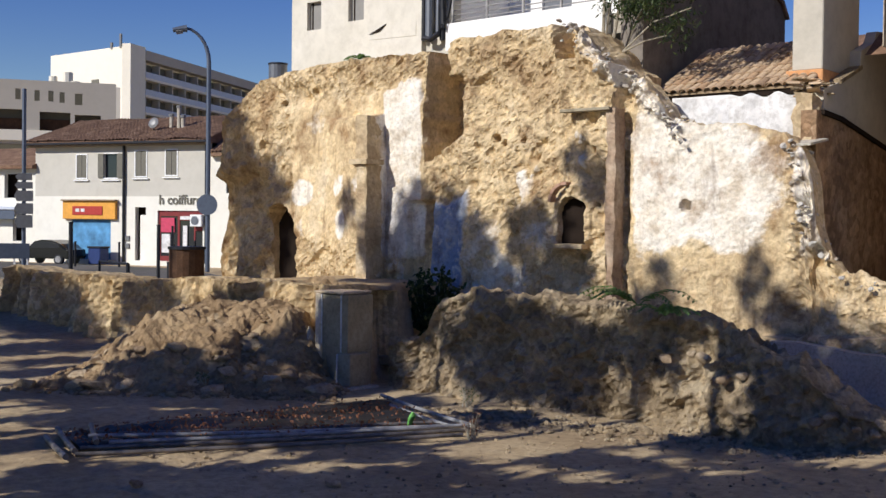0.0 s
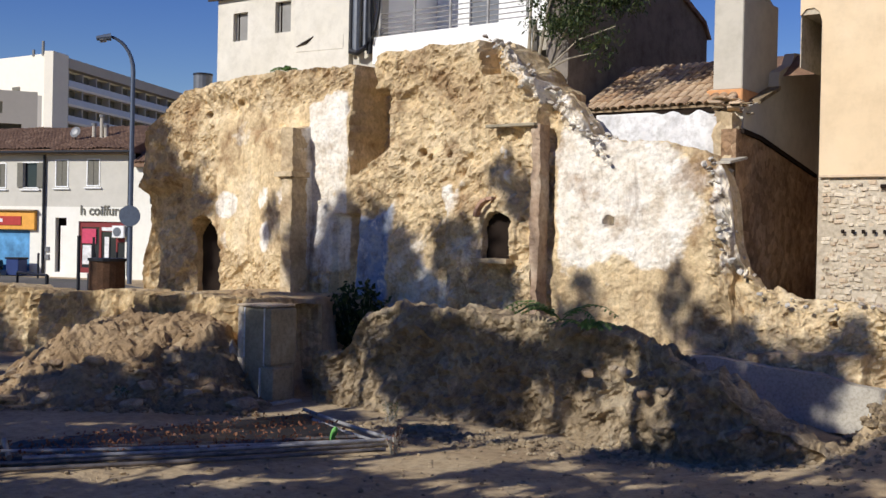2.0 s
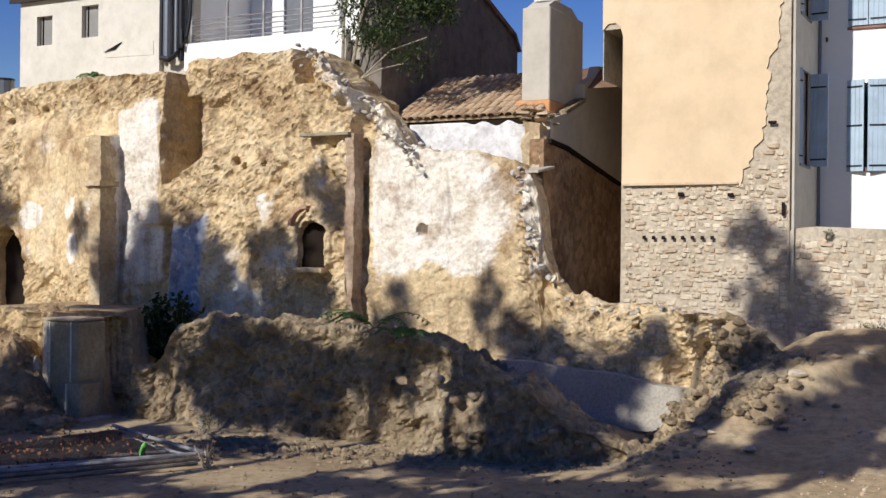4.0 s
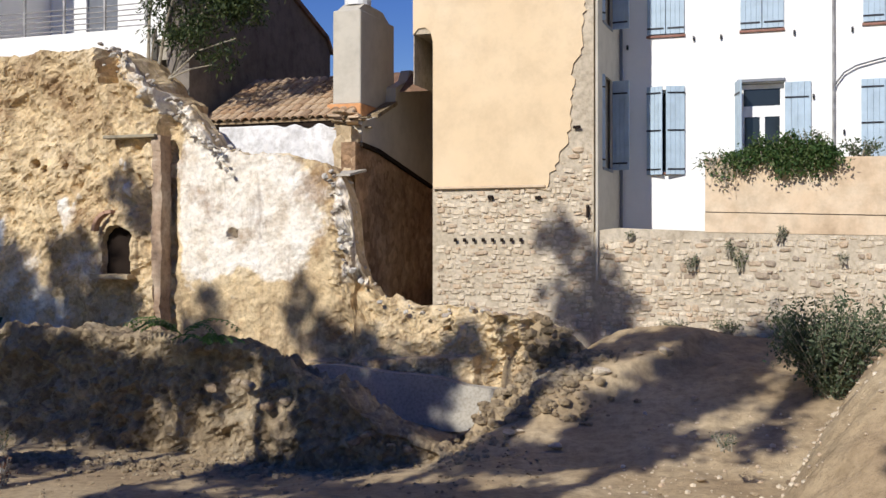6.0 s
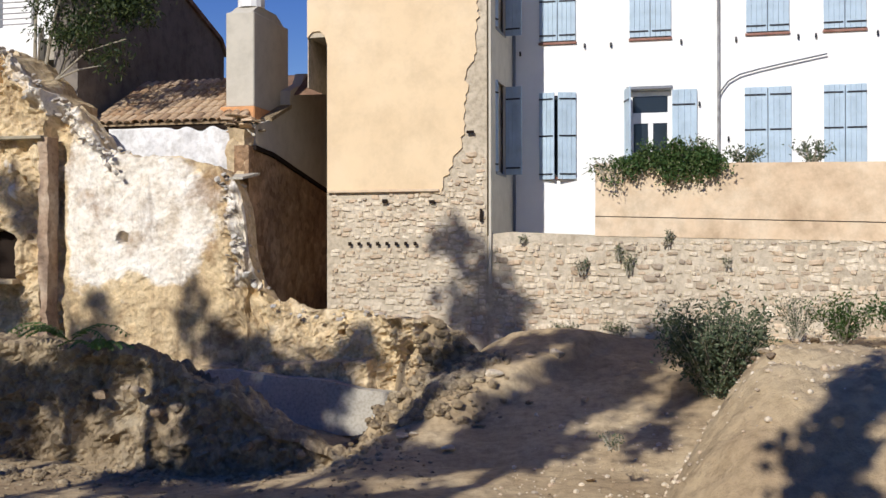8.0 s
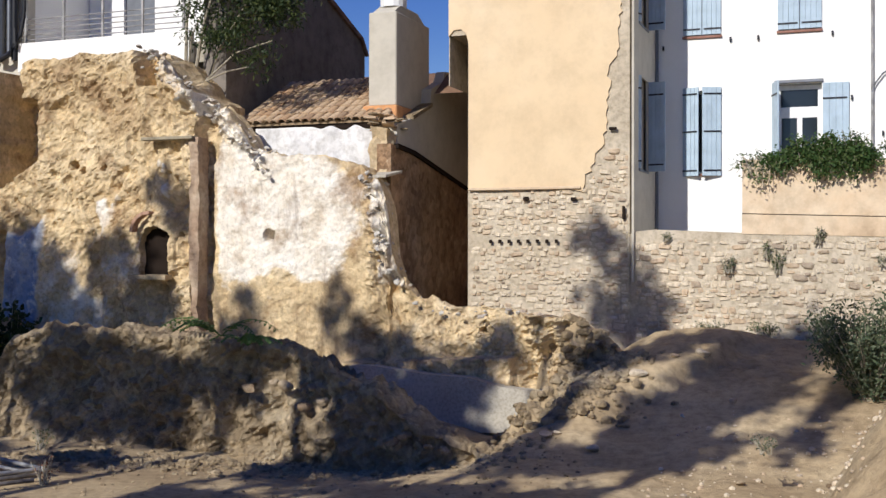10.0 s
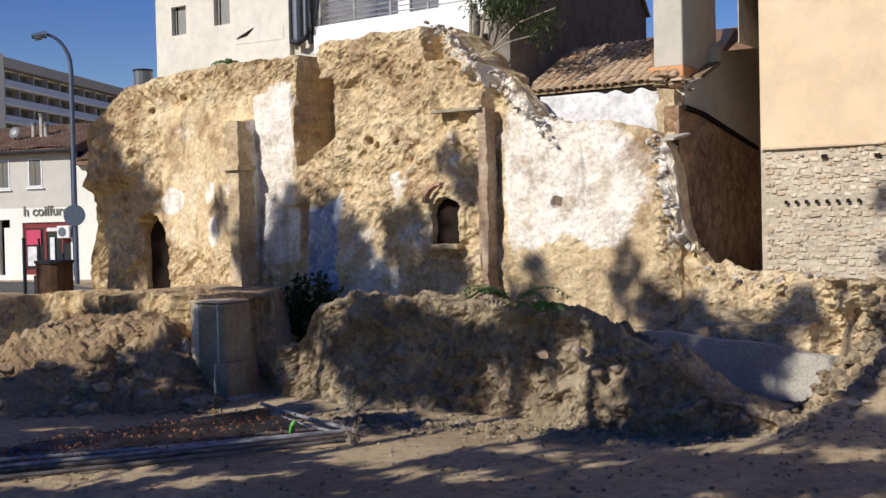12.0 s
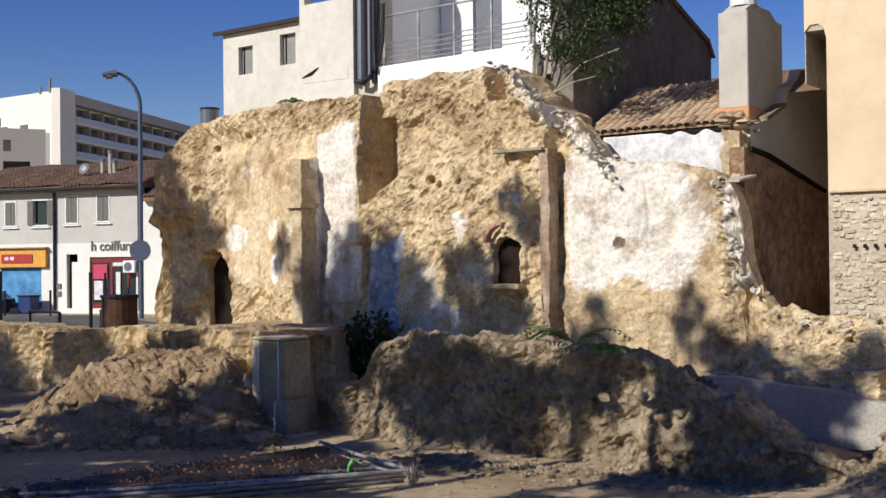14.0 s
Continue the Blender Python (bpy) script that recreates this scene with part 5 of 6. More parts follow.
side_out = 1.0 if (FM.to_3x3() @ Vector((0, 1, 0))).dot(Vector((1, -0.3, 0))) > 0 else -1.0


def fpart(name, x0, x1, y0, y1, z0, z1, mat, parent, label=""):
    ya, yb = sorted((y0 * side_out, y1 * side_out))
    return at(part(name, box(x0, x1, ya, yb, z0, z1), mat, None, label), FM, parent)


fpart("end_fin", -0.2, 4.5, 0.02, 1.5, 0.5, 31.6, M["flat_wall"], fl)
fpart("roof_band", 4.5, LEN, 0.02, 1.6, 29.6, 31.2, M["flat_grey"], fl, "pale roof band")
for k in range(9):
    z = 29.6 - (k + 1) * 2.8
    fpart("balcony_front", 4.5, LEN, 1.45, 1.6, z, z + 0.95, M["balcony"], fl, "bluish balcony parapet")
    fpart("balcony_band", 4.5, LEN, 0.02, 1.62, z - 0.35, z, M["flat_wall"], fl)
    fpart("recess", 4.5, LEN, 0.02, 0.1, z + 0.0, z + 2.45, M["shutter_grey"], fl)
    for j in range(11):
        x = 4.5 + j * (LEN - 4.6) / 10
        fpart("divider", x, x + 0.35, 0.1, 1.44, z, z + 2.45, M["flat_grey"], fl)
for q, z, s in ((0.36, 25.5, 0.9), (0.30, 20.0, 0.9), (0.31, 16.3, 0.9), (0.30, 12.0, 0.9), (0.6, 12.5, 1.0)):
    p = C0 + (L0 - C0) * q
    at(part("vent_window", box(-s, s, -0.15, 0.15, -s, s), M["shutter_grey"], None), Matrix.Translation((p.x, p.y, z)) @ Matrix.Rotation(math.atan2(L0.y - C0.y, L0.x - C0.x), 4, "Z"), fl)
for dx, h in ((0.1, 2.2), (2.5, 1.0)):
    p = C0 + (L0 - C0) * (0.02 + dx * 0.05)
    part("roof_mast", tube([(p.x, p.y, 31), (p.x, p.y, 31 + h)], 0.25, 6), M["sign_back"], fl)
for q, w_, h in ((0.93, 1.6, 3.0), (0.75, 1.2, 2.4), (1.02, 1.6, 1.8)):
    p = Vector((-142.0, 84.0)) + (Vector((-135.5, 92.0)) - Vector((-142.0, 84.0))) * (q - 0.6)
    part("roof_stack", tube([(p.x, p.y, 18), (p.x, p.y, 20.5 + h)], w_ * 0.45, 10), M["flat_wall"], fl)
f2 = thing("low_apartment_block", "lower apartment block with recessed balconies", "apartment building", (-130, 75, 1.0))
A2, B2 = Vector((-146.0, 49.0)), Vector((-124.5, 83.9))
a2 = math.atan2(B2.y - A2.y, B2.x - A2.x)
F2 = Matrix.Translation((A2.x, A2.y, 0)) @ Matrix.Rotation(a2, 4, "Z")
L2 = (B2 - A2).length
OP = [(L2 - 24, L2 - 10.9, 14.4, 17.0), (L2 - 9.0, L2 - 5.4, 14.3, 16.8), (L2 - 4.9, L2 - 1.8, 14.2, 16.6), (L2 - 24, L2 - 9.2, 10.0, 12.8), (L2 - 7.5, L2 - 1.8, 10.0, 12.6), (L2 - 11.8, L2 - 11.2, 18.2, 19.5), (L2 - 9.6, L2 - 9.0, 18.1, 19.4), (L2 - 8.0, L2 - 7.4, 18.1, 19.4), (L2 - 6.7, L2 - 6.1, 18.0, 19.3), (L2 - 4.9, L2 - 4.0, 17.8, 19.2)]
at(part("wall", wall_y(0, L2, 0.5, 20.6, 0, 0.6, OP), M["flat_grey"], None, "grey-beige front"), F2, f2)
at(part("body", box(0, L2, 1.8, 12, 0.5, 20.4), M["shutter_grey"], None), F2, f2)
at(part("balcony_wall", box(0.2, L2 - 0.2, 1.2, 1.79, 14.2, 16.0), M["rust"], None, "rust-brown balcony backing"), F2, f2)
for z in (13.2, 8.8):
    at(part("parapet", box(0, L2, -0.3, -0.01, z, z + 1.3), M["flat_wall"], None), F2, f2)
at(part("side_wall", box(L2, L2 + 0.5, 0, 12, 0.5, 20.2), M["flat_wall"], None), F2, f2)

# ---- street things ----
def pole(name, label, cat, x, y, z0, z1, r, mat, group=""):
    t = thing(name, label, cat, (x, y, z0), group=group)
    part("post", tube([(x, y, z0 - 0.3), (x, y, z1)], r, 10), M[mat], t)
    part("cap", tube([(x, y, z1), (x, y, z1 + 0.05)], r * 1.15, 10), M[mat], t)
    return t


lamp = thing("street_lamp", "tall grey street lamp with curved arm", "street lamp", (-48.87, 38.4, 1.1))
arm = [(-48.87, 38.4, 0.8), (-48.87, 38.4, 6.0), (-48.87, 38.4, 11.9)] + [(-48.87 - 0.8 * (1 - math.cos(a)), 38.4 - 1.05 * (1 - math.cos(a)), 11.9 + 1.75 * math.sin(a)) for a in [radians(12 * k) for k in range(1, 8)]]
part("mast", tube(arm, 0.13, 10, None, 0.07), M["lamp_grey"], lamp)
hd = part("lantern", tube([(-49.55, 37.5, 13.62), (-49.75, 37.25, 13.58), (-50.0, 36.92, 13.5)], 0.20, 10, None, 0.12), M["lamp_grey"], lamp)
part("glass_bowl", tube([(-49.7, 37.32, 13.48), (-49.9, 37.05, 13.42)], 0.14, 8), M["sign_back"], hd)
disc = part("sign_disc", tube([(-48.80, 38.30, 4.43), (-48.77, 38.26, 4.43)], 0.55, 24), M["lamp_grey"], lamp, "round traffic sign seen from behind")
sp = thing("direction_sign_post", "pole with stacked direction signs", "road sign", (-50.52, 28.85, 1.2))
part("mast", tube([(-50.52, 28.85, 0.9), (-50.52, 28.85, 9.7)], 0.10, 8), M["lamp_grey"], sp)
SG = Matrix.Translation((-50.45, 28.80, 0)) @ Matrix.Rotation(radians(32), 4, "Z") @ Matrix.Rotation(radians(28), 4, "Z")
for k, (z, w_, h) in enumerate(((5.55, 0.75, 0.32), (5.15, 0.8, 0.32), (4.65, 0.85, 0.5), (4.05, 0.85, 0.5), (3.45, 0.8, 0.6))):
    s_ = part("sign_board", prism([(-w_ / 2, z), (-w_ / 2 + 0.12, z - h / 2), (w_ / 2, z - h / 2), (w_ / 2, z + h / 2), (-w_ / 2 + 0.12, z + h / 2)], "y", -0.06, -0.02), M["sign_back"], None, "grey back of a direction sign")
    at(s_, SG, sp)
pn = thing("site_panel", "grey panel on white legs by the street", "panel", (-49, 27.5, 1.2))
PM = Matrix.Translation((-49.0, 27.4, 0)) @ Matrix.Rotation(radians(60), 4, "Z")
at(part("board", box(-1.6, 0.75, -0.05, 0.0, 1.75, 2.45, 0.01), M["lamp_grey"], None), PM, pn)
for x in (-0.9, 0.1, 0.65):
    at(part("leg", box(x - 0.04, x + 0.04, -0.04, 0.02, 0.8, 1.75), M["white_paint"], None), PM, pn)
for x, y, z, r in ((-52.82, 32.79, 3.4, 0.11), (-40.68, 29.33, 3.33, 0.075), (-48.35, 35.77, 3.25, 0.06), (-44.0, 33.8, 2.6, 0.05), (-38.8, 28.51, 1.85, 0.11), (-55.5, 37.5, 2.3, 0.06), (-57.5, 36.0, 2.3, 0.06), (-52.0, 38.6, 2.4, 0.05)):
    pole("street_post", "dark metal post at the roadside", "post", x, y, 1.0, z, r, "iron", "roadside posts")
bar = thing("low_barrier", "low dark roadside barrier", "barrier", (-47, 31.5, 1.2))
part("rail", tube([(-49.5, 32.3, 1.55), (-45.5, 31.16, 1.55)], 0.06, 8), M["iron"], bar)
part("leg", tube([(-45.5, 31.16, 0.9), (-45.5, 31.16, 1.56)], 0.09, 8), M["iron"], bar)
part("leg", tube([(-49.5, 32.3, 0.9), (-49.5, 32.3, 1.56)], 0.06, 8), M["iron"], bar)


def car(m, paint, label):
    t = thing("car", label, "car", tuple(m.translation))
    prof = [(-2.0, 0.35), (-2.05, 0.62), (-1.95, 0.80), (-1.05, 0.92), (-0.45, 1.36), (0.0, 1.44), (0.7, 1.43), (1.35, 1.22), (1.75, 0.95), (2.0, 0.88), (2.05, 0.5), (1.95, 0.32)]
    bm = prism(prof, "y", -0.82, 0.82)
    bmesh.ops.bevel(bm, geom=[e for e in bm.edges if abs(e.verts[0].co.y - e.verts[1].co.y) < 0.01], offset=0.09, segments=2, affect="EDGES")
    at(part("body", bm, paint), m, t)
    for s in (-1, 1):
        at(part("side_window", prism([(-0.85, 0.96), (-0.40, 1.30), (0.0, 1.36), (0.65, 1.35), (1.25, 1.16), (1.35, 0.98)], "y", s * 0.80, s * 0.825), M["glass"]), m, t)
        for x in (-1.25, 1.25):
            wl = at(part("wheel", tube([(x, s * 0.62, 0.31), (x, s * 0.835, 0.31)], 0.31, 18), M["black_pipe"]), m, t)
            at(part("rim", tube([(x, s * 0.836, 0.31), (x, s * 0.845, 0.31)], 0.20, 14), M["steel"]), m, wl)
        at(part("headlight", box(-2.04, -1.92, s * 0.55 - 0.15, s * 0.55 + 0.15, 0.62, 0.74, 0.02), M["white_paint"]), m, t)
    at(part("windscreen", prism([(-1.06, 0.935), (-0.47, 1.375), (-0.42, 1.345), (-0.98, 0.93)], "y", -0.7, 0.7), M["glass"]), m, t)
    return t


car(ST @ Matrix.Translation((2.75, -1.8, 0.92)) @ Matrix.Rotation(radians(4), 4, "Z"), M["car_black"], "parked black hatchback in front of the shops")
ct = thing("wheelie_bin", "dark blue bin beside the car", "bin", tuple(ST @ Vector((5.6, -1.0, 0.9))))
lpart("bin_body", box(5.2, 6.1, -1.3, -0.5, 0.95, 1.9, 0.04), M["blue_bin"], ct)
lpart("lid", box(5.15, 6.15, -1.35, -0.45, 1.9, 2.0, 0.03), M["iron"], ct)
tk = thing("rusty_tank", "dark rusty tank at the ruin corner", "tank", (-27.0, 21.0, 2.1))
part("shell", tube([(-27.35, 20.6, 1.8), (-27.35, 20.6, 2.75)], 0.50, 18), M["rust"], tk)
part("rim", tube([(-27.35, 20.6, 2.72), (-27.35, 20.6, 2.80)], 0.54, 18), M["iron"], tk)
road = part("road", prism([(-80, 30), (-32, 24.6), (-30, 29), (-52, 39), (-80, 34)], "z", 0.5, 0.96), M["asphalt"])
tagged(road, "grey asphalt street beyond the dig", "road", kind="structure")

# ---- pillar block ----
bk = thing("stone_pillar", "square pillar of dressed stone slabs in the dig", "pillar", (-18.0, 17.7, 0))
part("core", box(-18.42, -17.62, 17.40, 18.15, -0.1, 1.98, 0.02), M["block_stone"], bk)
part("left_slab", box(-18.60, -18.43, 17.36, 18.2, 0.3, 2.0, 0.02), M["stone"], bk, "pale upright slab")
part("joint", box(-17.84, -17.80, 17.385, 17.42, 0.75, 1.98), M["cloth"], bk, "white lime joint")
part("edge_joint", box(-18.435, -18.40, 17.38, 17.41, 0.9, 1.98), M["cloth"], bk)
part("right_slab", box(-17.79, -17.60, 17.37, 18.15, 0.78, 1.97, 0.015), M["block_stone"], bk)
part("stub", box(-17.82, -17.45, 17.30, 17.9, 0.04, 0.74, 0.02), M["block_stone"], bk)
part("stub_joint", box(-17.86, -17.83, 17.29, 17.36, 0.05, 0.72), M["cloth"], bk)
part("base_slab", box(-18.3, -17.25, 17.15, 18.0, -0.05, 0.05, 0.015), M["concrete"], bk)
part("cap_line", box(-18.62, -17.70, 17.35, 18.2, 2.0, 2.05, 0.01), M["stone"], bk)
rnd = random.Random(12)
for k, (x, y, z, sx, sy, sz, ry) in enumerate(((-18.85, 17.45, 0.95, 0.26, 0.3, 0.34, 6), (-18.72, 17.20, 0.55, 0.28, 0.3, 0.26, -12))):
    t = part("dressed_stone", boulder("dressed_stone", 1.0, 70 + k, M["concrete"], 1.0), None)
    t.matrix_world = Matrix.Translation((x, y, z)) @ Matrix.Rotation(radians(ry), 4, "Y") @ Matrix.Diagonal((sx, sy, sz, 1))
    tagged(t, "pale squared stone in the bank", "stone", "dressed stones")
for z, y in ((0.78, 19.6), (0.5, 19.2)):
    t = part("threshold", box(-18.6, -16.3, y, y + 0.4, z - 0.22, z, 0.03), M["block_stone"])
    tagged(t, "long stone step at the foot of the ruin", "step", "stone steps")

# lintel board and niche arch on the ruin
lt = part("lintel", box(-15.0, -13.7, 21.40, 21.65, 6.06, 6.13, 0.01), M["block_stone"])
tagged(lt, "thin stone lintel fixed in the ruin", "lintel")
M["old_brick"] = earthy("old_brick", [(0.3, (0.34, 0.20, 0.13)), (0.6, (0.42, 0.26, 0.18)), (0.8, (0.5, 0.36, 0.27))], 3, 20, 80, 0.5, 0.01)
ar = thing("brick_arch", "red brick remains of an arch over the niche", "arch", (-15.0, 21.5, 4.2))
for k in range(4):
    a = radians(95 + 24 * k)
    o = part("brick", box(-0.085, 0.085, -0.1, 0.1, -0.04, 0.04, 0.012), M["old_brick"])
    at(o, Matrix.Translation((-14.85 + 0.42 * math.cos(a), 21.52, 4.05 + 0.42 * math.sin(a))) @ Matrix.Rotation(radians(90) - a, 4, "Y"), ar)

# ---- poles and sheet ----
def on_ground(x, y, dz=0.0):
    return (x, y, float(ground_z(x, y)) + dz)


tarp_xs, tarp_ys = np.linspace(0, 1, 50), np.linspace(0, 1, 30)
U, W = np.meshgrid(tarp_xs, tarp_ys, indexing="ij")
c00, c10, c01, c11 = (np.array(q) for q in ((-15.5, 9.6), (-12.6, 14.8), (-17.0, 10.1), (-15.5, 16.2)))
P2 = (1 - U)[..., None] * ((1 - W)[..., None] * c00 + W[..., None] * c01) + U[..., None] * ((1 - W)[..., None] * c10 + W[..., None] * c11)
TZ = ground_z(P2[..., 0], P2[..., 1]) + 0.03 + 0.035 * fbm(P2[..., 0] * 3, P2[..., 1] * 3, 0, 3, 7) + 0.05
M["tarp"] = plain("tarp", (0.018, 0.018, 0.02), 0.55, 0, 0.5, 3, 0.4)
tp = part("ground_sheet", mesh_data("ground_sheet", np.concatenate([P2, TZ[..., None]], -1).reshape(-1, 3), grid_faces(50, 30), M["tarp"], True), None)
tagged(tp, "black plastic sheet strewn with dead leaves", "sheet")
rnd = random.Random(5)
M["site_tube"] = plain("site_tube", (0.20, 0.175, 0.15), 0.45, 0.4, 0.6, 4.0)
tubes = [((-15.35, 9.5), (-12.2, 14.75), 0.12), ((-15.0, 9.2), (-12.05, 14.45), 0.10), ((-15.75, 9.9), (-12.6, 14.55), 0.15), ((-15.2, 9.9), (-12.35, 15.05), 0.14), ((-16.0, 10.6), (-13.1, 14.9), 0.12),
         ((-15.6, 16.3), (-12.3, 15.0), 0.14), ((-14.9, 15.8), (-12.5, 14.85), 0.10), ((-17.1, 10.2), (-15.25, 9.35), 0.12), ((-16.75, 10.6), (-15.3, 9.75), 0.16), ((-16.7, 9.75), (-15.0, 9.05), 0.10)]
for k, (a, b, dz) in enumerate(tubes):
    za, zb = float(ground_z(*a)) + dz, float(ground_z(*b)) + dz
    n_ = 5
    pts = [(a[0] + (b[0] - a[0]) * q / n_, a[1] + (b[1] - a[1]) * q / n_, za + (zb - za) * q / n_ - 0.02 * math.sin(math.pi * q / n_)) for q in range(n_ + 1)]
    t = part("scaffold_tube", tube(pts, 0.034 if k < 7 else 0.045, 10), M["steel"] if k in (2, 3, 5, 6) else M["site_tube"])
    tagged(t, "galvanised steel tube lying on the ground", "tube", "tubes round the sheet")
gb_ = part("green_plastic", boulder("green_plastic", 0.12, 3, plain("green_plastic", (0.16, 0.42, 0.10), 0.5), 1.2), None)
gb_.matrix_world = Matrix.Translation(on_ground(-13.15, 14.4, 0.2)) @ Matrix.Rotation(0.5, 4, "Y") @ Matrix.Diagonal((0.55, 0.7, 1.5, 1))
tagged(gb_, "crumpled bright green plastic", "litter")

# ---- stones on the ground ----
M["field_stone"] = earthy("field_stone", [(0.3, (0.30, 0.22, 0.14)), (0.5, (0.42, 0.33, 0.22)), (0.72, (0.54, 0.46, 0.34))], 1.6, 10, 60, 0.9, 0.02, "rand")
shapes = [boulder("stone_lump", 1.0, 200 + k, M["field_stone"], 0.7, 2) for k in range(8)]


pale_shapes = [boulder("stone_lump", 1.0, 240 + k, M["stone"], 0.7, 2) for k in range(3)]


def drop(x, y, r, label, group, sink=0.25, kinds=shapes):
    t = new("stone_lump", rnd.choice(kinds))
    t.matrix_world = Matrix.Translation(on_ground(x, y, r * (0.7 - sink) * 0.7)) @ Matrix.Rotation(rnd.uniform(0, 6.28), 4, "Z") @ Matrix.Diagonal((r * rnd.uniform(0.8, 1.2), r * rnd.uniform(0.8, 1.2), r * rnd.uniform(0.8, 1.1), 1))
    tagged(t, label, "stone", group)


for k in range(70):
    q = rnd.uniform(-0.5, 6.2)
    w_ = abs(rnd.gauss(0, 0.7)) - 0.1
    drop(-21.9 + 0.81 * q - 0.586 * w_, 12.7 + 0.586 * q + 0.81 * w_, 0.07 + 0.24 * rnd.random() ** 2, "earthy stone at the foot of the spoil heap", "stones on the spoil heap")
for x, y, r in ((-2.9, 21.7, 0.17), (-3.4, 21.5, 0.10), (-3.9, 20.6, 0.16), (-5.1, 18.6, 0.13), (-4.9, 18.7, 0.09), (-4.2, 18.2, 0.12), (-2.2, 20.3, 0.10)):
    drop(x, y, r, "pale stone on the slope", "stones on the slope", 0.15, pale_shapes)
for x, y in ((-12.95, 8.8), (-11.1, 10.6)):
    drop(x, y, 0.12, "small pale stone on the dusty ground", "stones on the ground")
for k in range(26):
    drop(rnd.uniform(-2.4, 1.5), rnd.uniform(14.0, 17.0), rnd.uniform(0.03, 0.09), "pale stone on the spoil mound", "stones on the mound")
for k in range(14):
    x = rnd.uniform(-10.5, -6.4)
    t = new("wall_stone", rnd.choice(shapes))
    ztop = float(np.interp(x, *zip(*LOW)))
    q = rnd.uniform(0.55, 1.0)
    r = rnd.uniform(0.08, 0.20)
    t.matrix_world = Matrix.Translation((x, 17.75 - 0.35 * (1 - q) + 0.25 * q - rnd.uniform(0, 0.15), ztop * q)) @ Matrix.Rotation(rnd.uniform(0, 6.28), 4, "Z") @ Matrix.Diagonal((r, r * 0.9, r, 1))
    t.parent = low_wall
    t.name = "stone"


def gravel(name, count, place, size, mat, label):
    verts, faces = [], []
    bm = bmesh.new()
    bmesh.ops.create_icosphere(bm, subdivisions=1, radius=1.0)
    base = [v.co.copy() for v in bm.verts]
    fs = [[v.index for v in f.verts] for f in bm.faces]
    bm.free()
    xy = np.array([place() for _ in range(count)])
    zs = ground_z(xy[:, 0], xy[:, 1])
    for (x, y), z0 in zip(xy.tolist(), zs.tolist()):
        r = size[0] + (size[1] - size[0]) * rnd.random() ** 3
        z = z0 + r * 0.25
        o = len(verts)
        s = [r * rnd.uniform(0.7, 1.3) for _ in range(3)]
        verts += [(x + c.x * s[0], y + c.y * s[1], z + c.z * s[2] * 0.7) for c in base]
        faces += [[o + i for i in f] for f in fs]
    ob = new(name, mesh_data(name, verts, faces, mat))
    return tagged(ob, label, "gravel", kind="stuff")


def along_edge():
    q = rnd.random()
    return -13.8 + 8.5 * q + rnd.gauss(0, 0.5), 16.2 + 2.0 * q + rnd.gauss(0, 0.5)


gravel("rubble_scatter", 1300, lambda: (rnd.uniform(-15, -4), rnd.uniform(10, 18)), (0.012, 0.05), M["rubble"], "small stones strewn over the ground")
gravel("gravel", 1200, along_edge, (0.015, 0.09), M["rubble"], "crumbled rubble along the low wall")
gravel("mound_gravel", 900, lambda: (rnd.uniform(-3, 4), rnd.uniform(12, 20)), (0.012, 0.06), M["stone_joined"], "gravel on the spoil mound")

gravel("earth_clod_scatter", 1500, lambda: (rnd.gauss(-5.2, 0.6), rnd.uniform(19.3, 22.1)), (0.02, 0.15), M["rubble"], "clods and stones at the broken end of the ruin")


def on_heap():
    q, w_ = rnd.uniform(-0.6, 6.3), rnd.uniform(-0.6, 3.2)
    return -21.9 + 0.81 * q - 0.586 * w_, 12.7 + 0.586 * q + 0.81 * w_


gravel("heap_clods", 2600, on_heap, (0.012, 0.10), M["soil"], "clods and stones on the spoil heap")

# ---- loose stones on the ruin's broken edges ----
M["crest_stone"] = earthy("crest_stone", [(0.3, (0.42, 0.39, 0.34)), (0.5, (0.54, 0.51, 0.46)), (0.72, (0.64, 0.61, 0.56))], 1.6, 10, 60, 0.8, 0.02, "rand")
crest = [boulder("stone", 1.0, 300 + k, M["crest_stone"], 0.85, 2) for k in range(6)]
edge_pts = []
for k in range(110):
    x = rnd.uniform(-15.2, -12.1)
    edge_pts.append((x, RY + rnd.uniform(-0.35, 0.45) - (0.25 if x < -13.7 else 0), float(np.interp(x, *zip(*TOP))) - rnd.uniform(-0.05, 0.45), rnd.uniform(0.035, 0.10)))
for k in range(80):
    z = rnd.uniform(2.9, 5.35)
    x = float(np.interp(z, [2.6, 3.05, 3.5, 4.5, 5.05, 5.4], [-8.7, -9.1, -9.32, -9.42, -9.6, -9.95])) + rnd.uniform(-0.35, 0.02)
    edge_pts.append((x, RY + rnd.uniform(-0.12, 0.5), z, rnd.uniform(0.035, 0.10)))
for k in range(40):
    x = rnd.uniform(-9.0, -5.8)
    edge_pts.append((x, RY + rnd.uniform(-0.1, 0.4), float(np.interp(x, *zip(*TOP))) - rnd.uniform(0.0, 0.2), rnd.uniform(0.03, 0.09)))
for x, y, z, r in edge_pts:
    o = new("stone", rnd.choice(crest))
    o.matrix_world = Matrix.Translation((x, y, z)) @ Matrix.Rotation(rnd.uniform(0, 6.28), 4, "Z") @ Matrix.Rotation(rnd.uniform(-0.5, 0.5), 4, "X") @ Matrix.Diagonal((r * rnd.uniform(0.8, 1.4), r, r * rnd.uniform(0.7, 1.1), 1))
    o.parent = ruin

# ---- stone courses ----
shp = stone_shapes(10, 3, M["stone"])
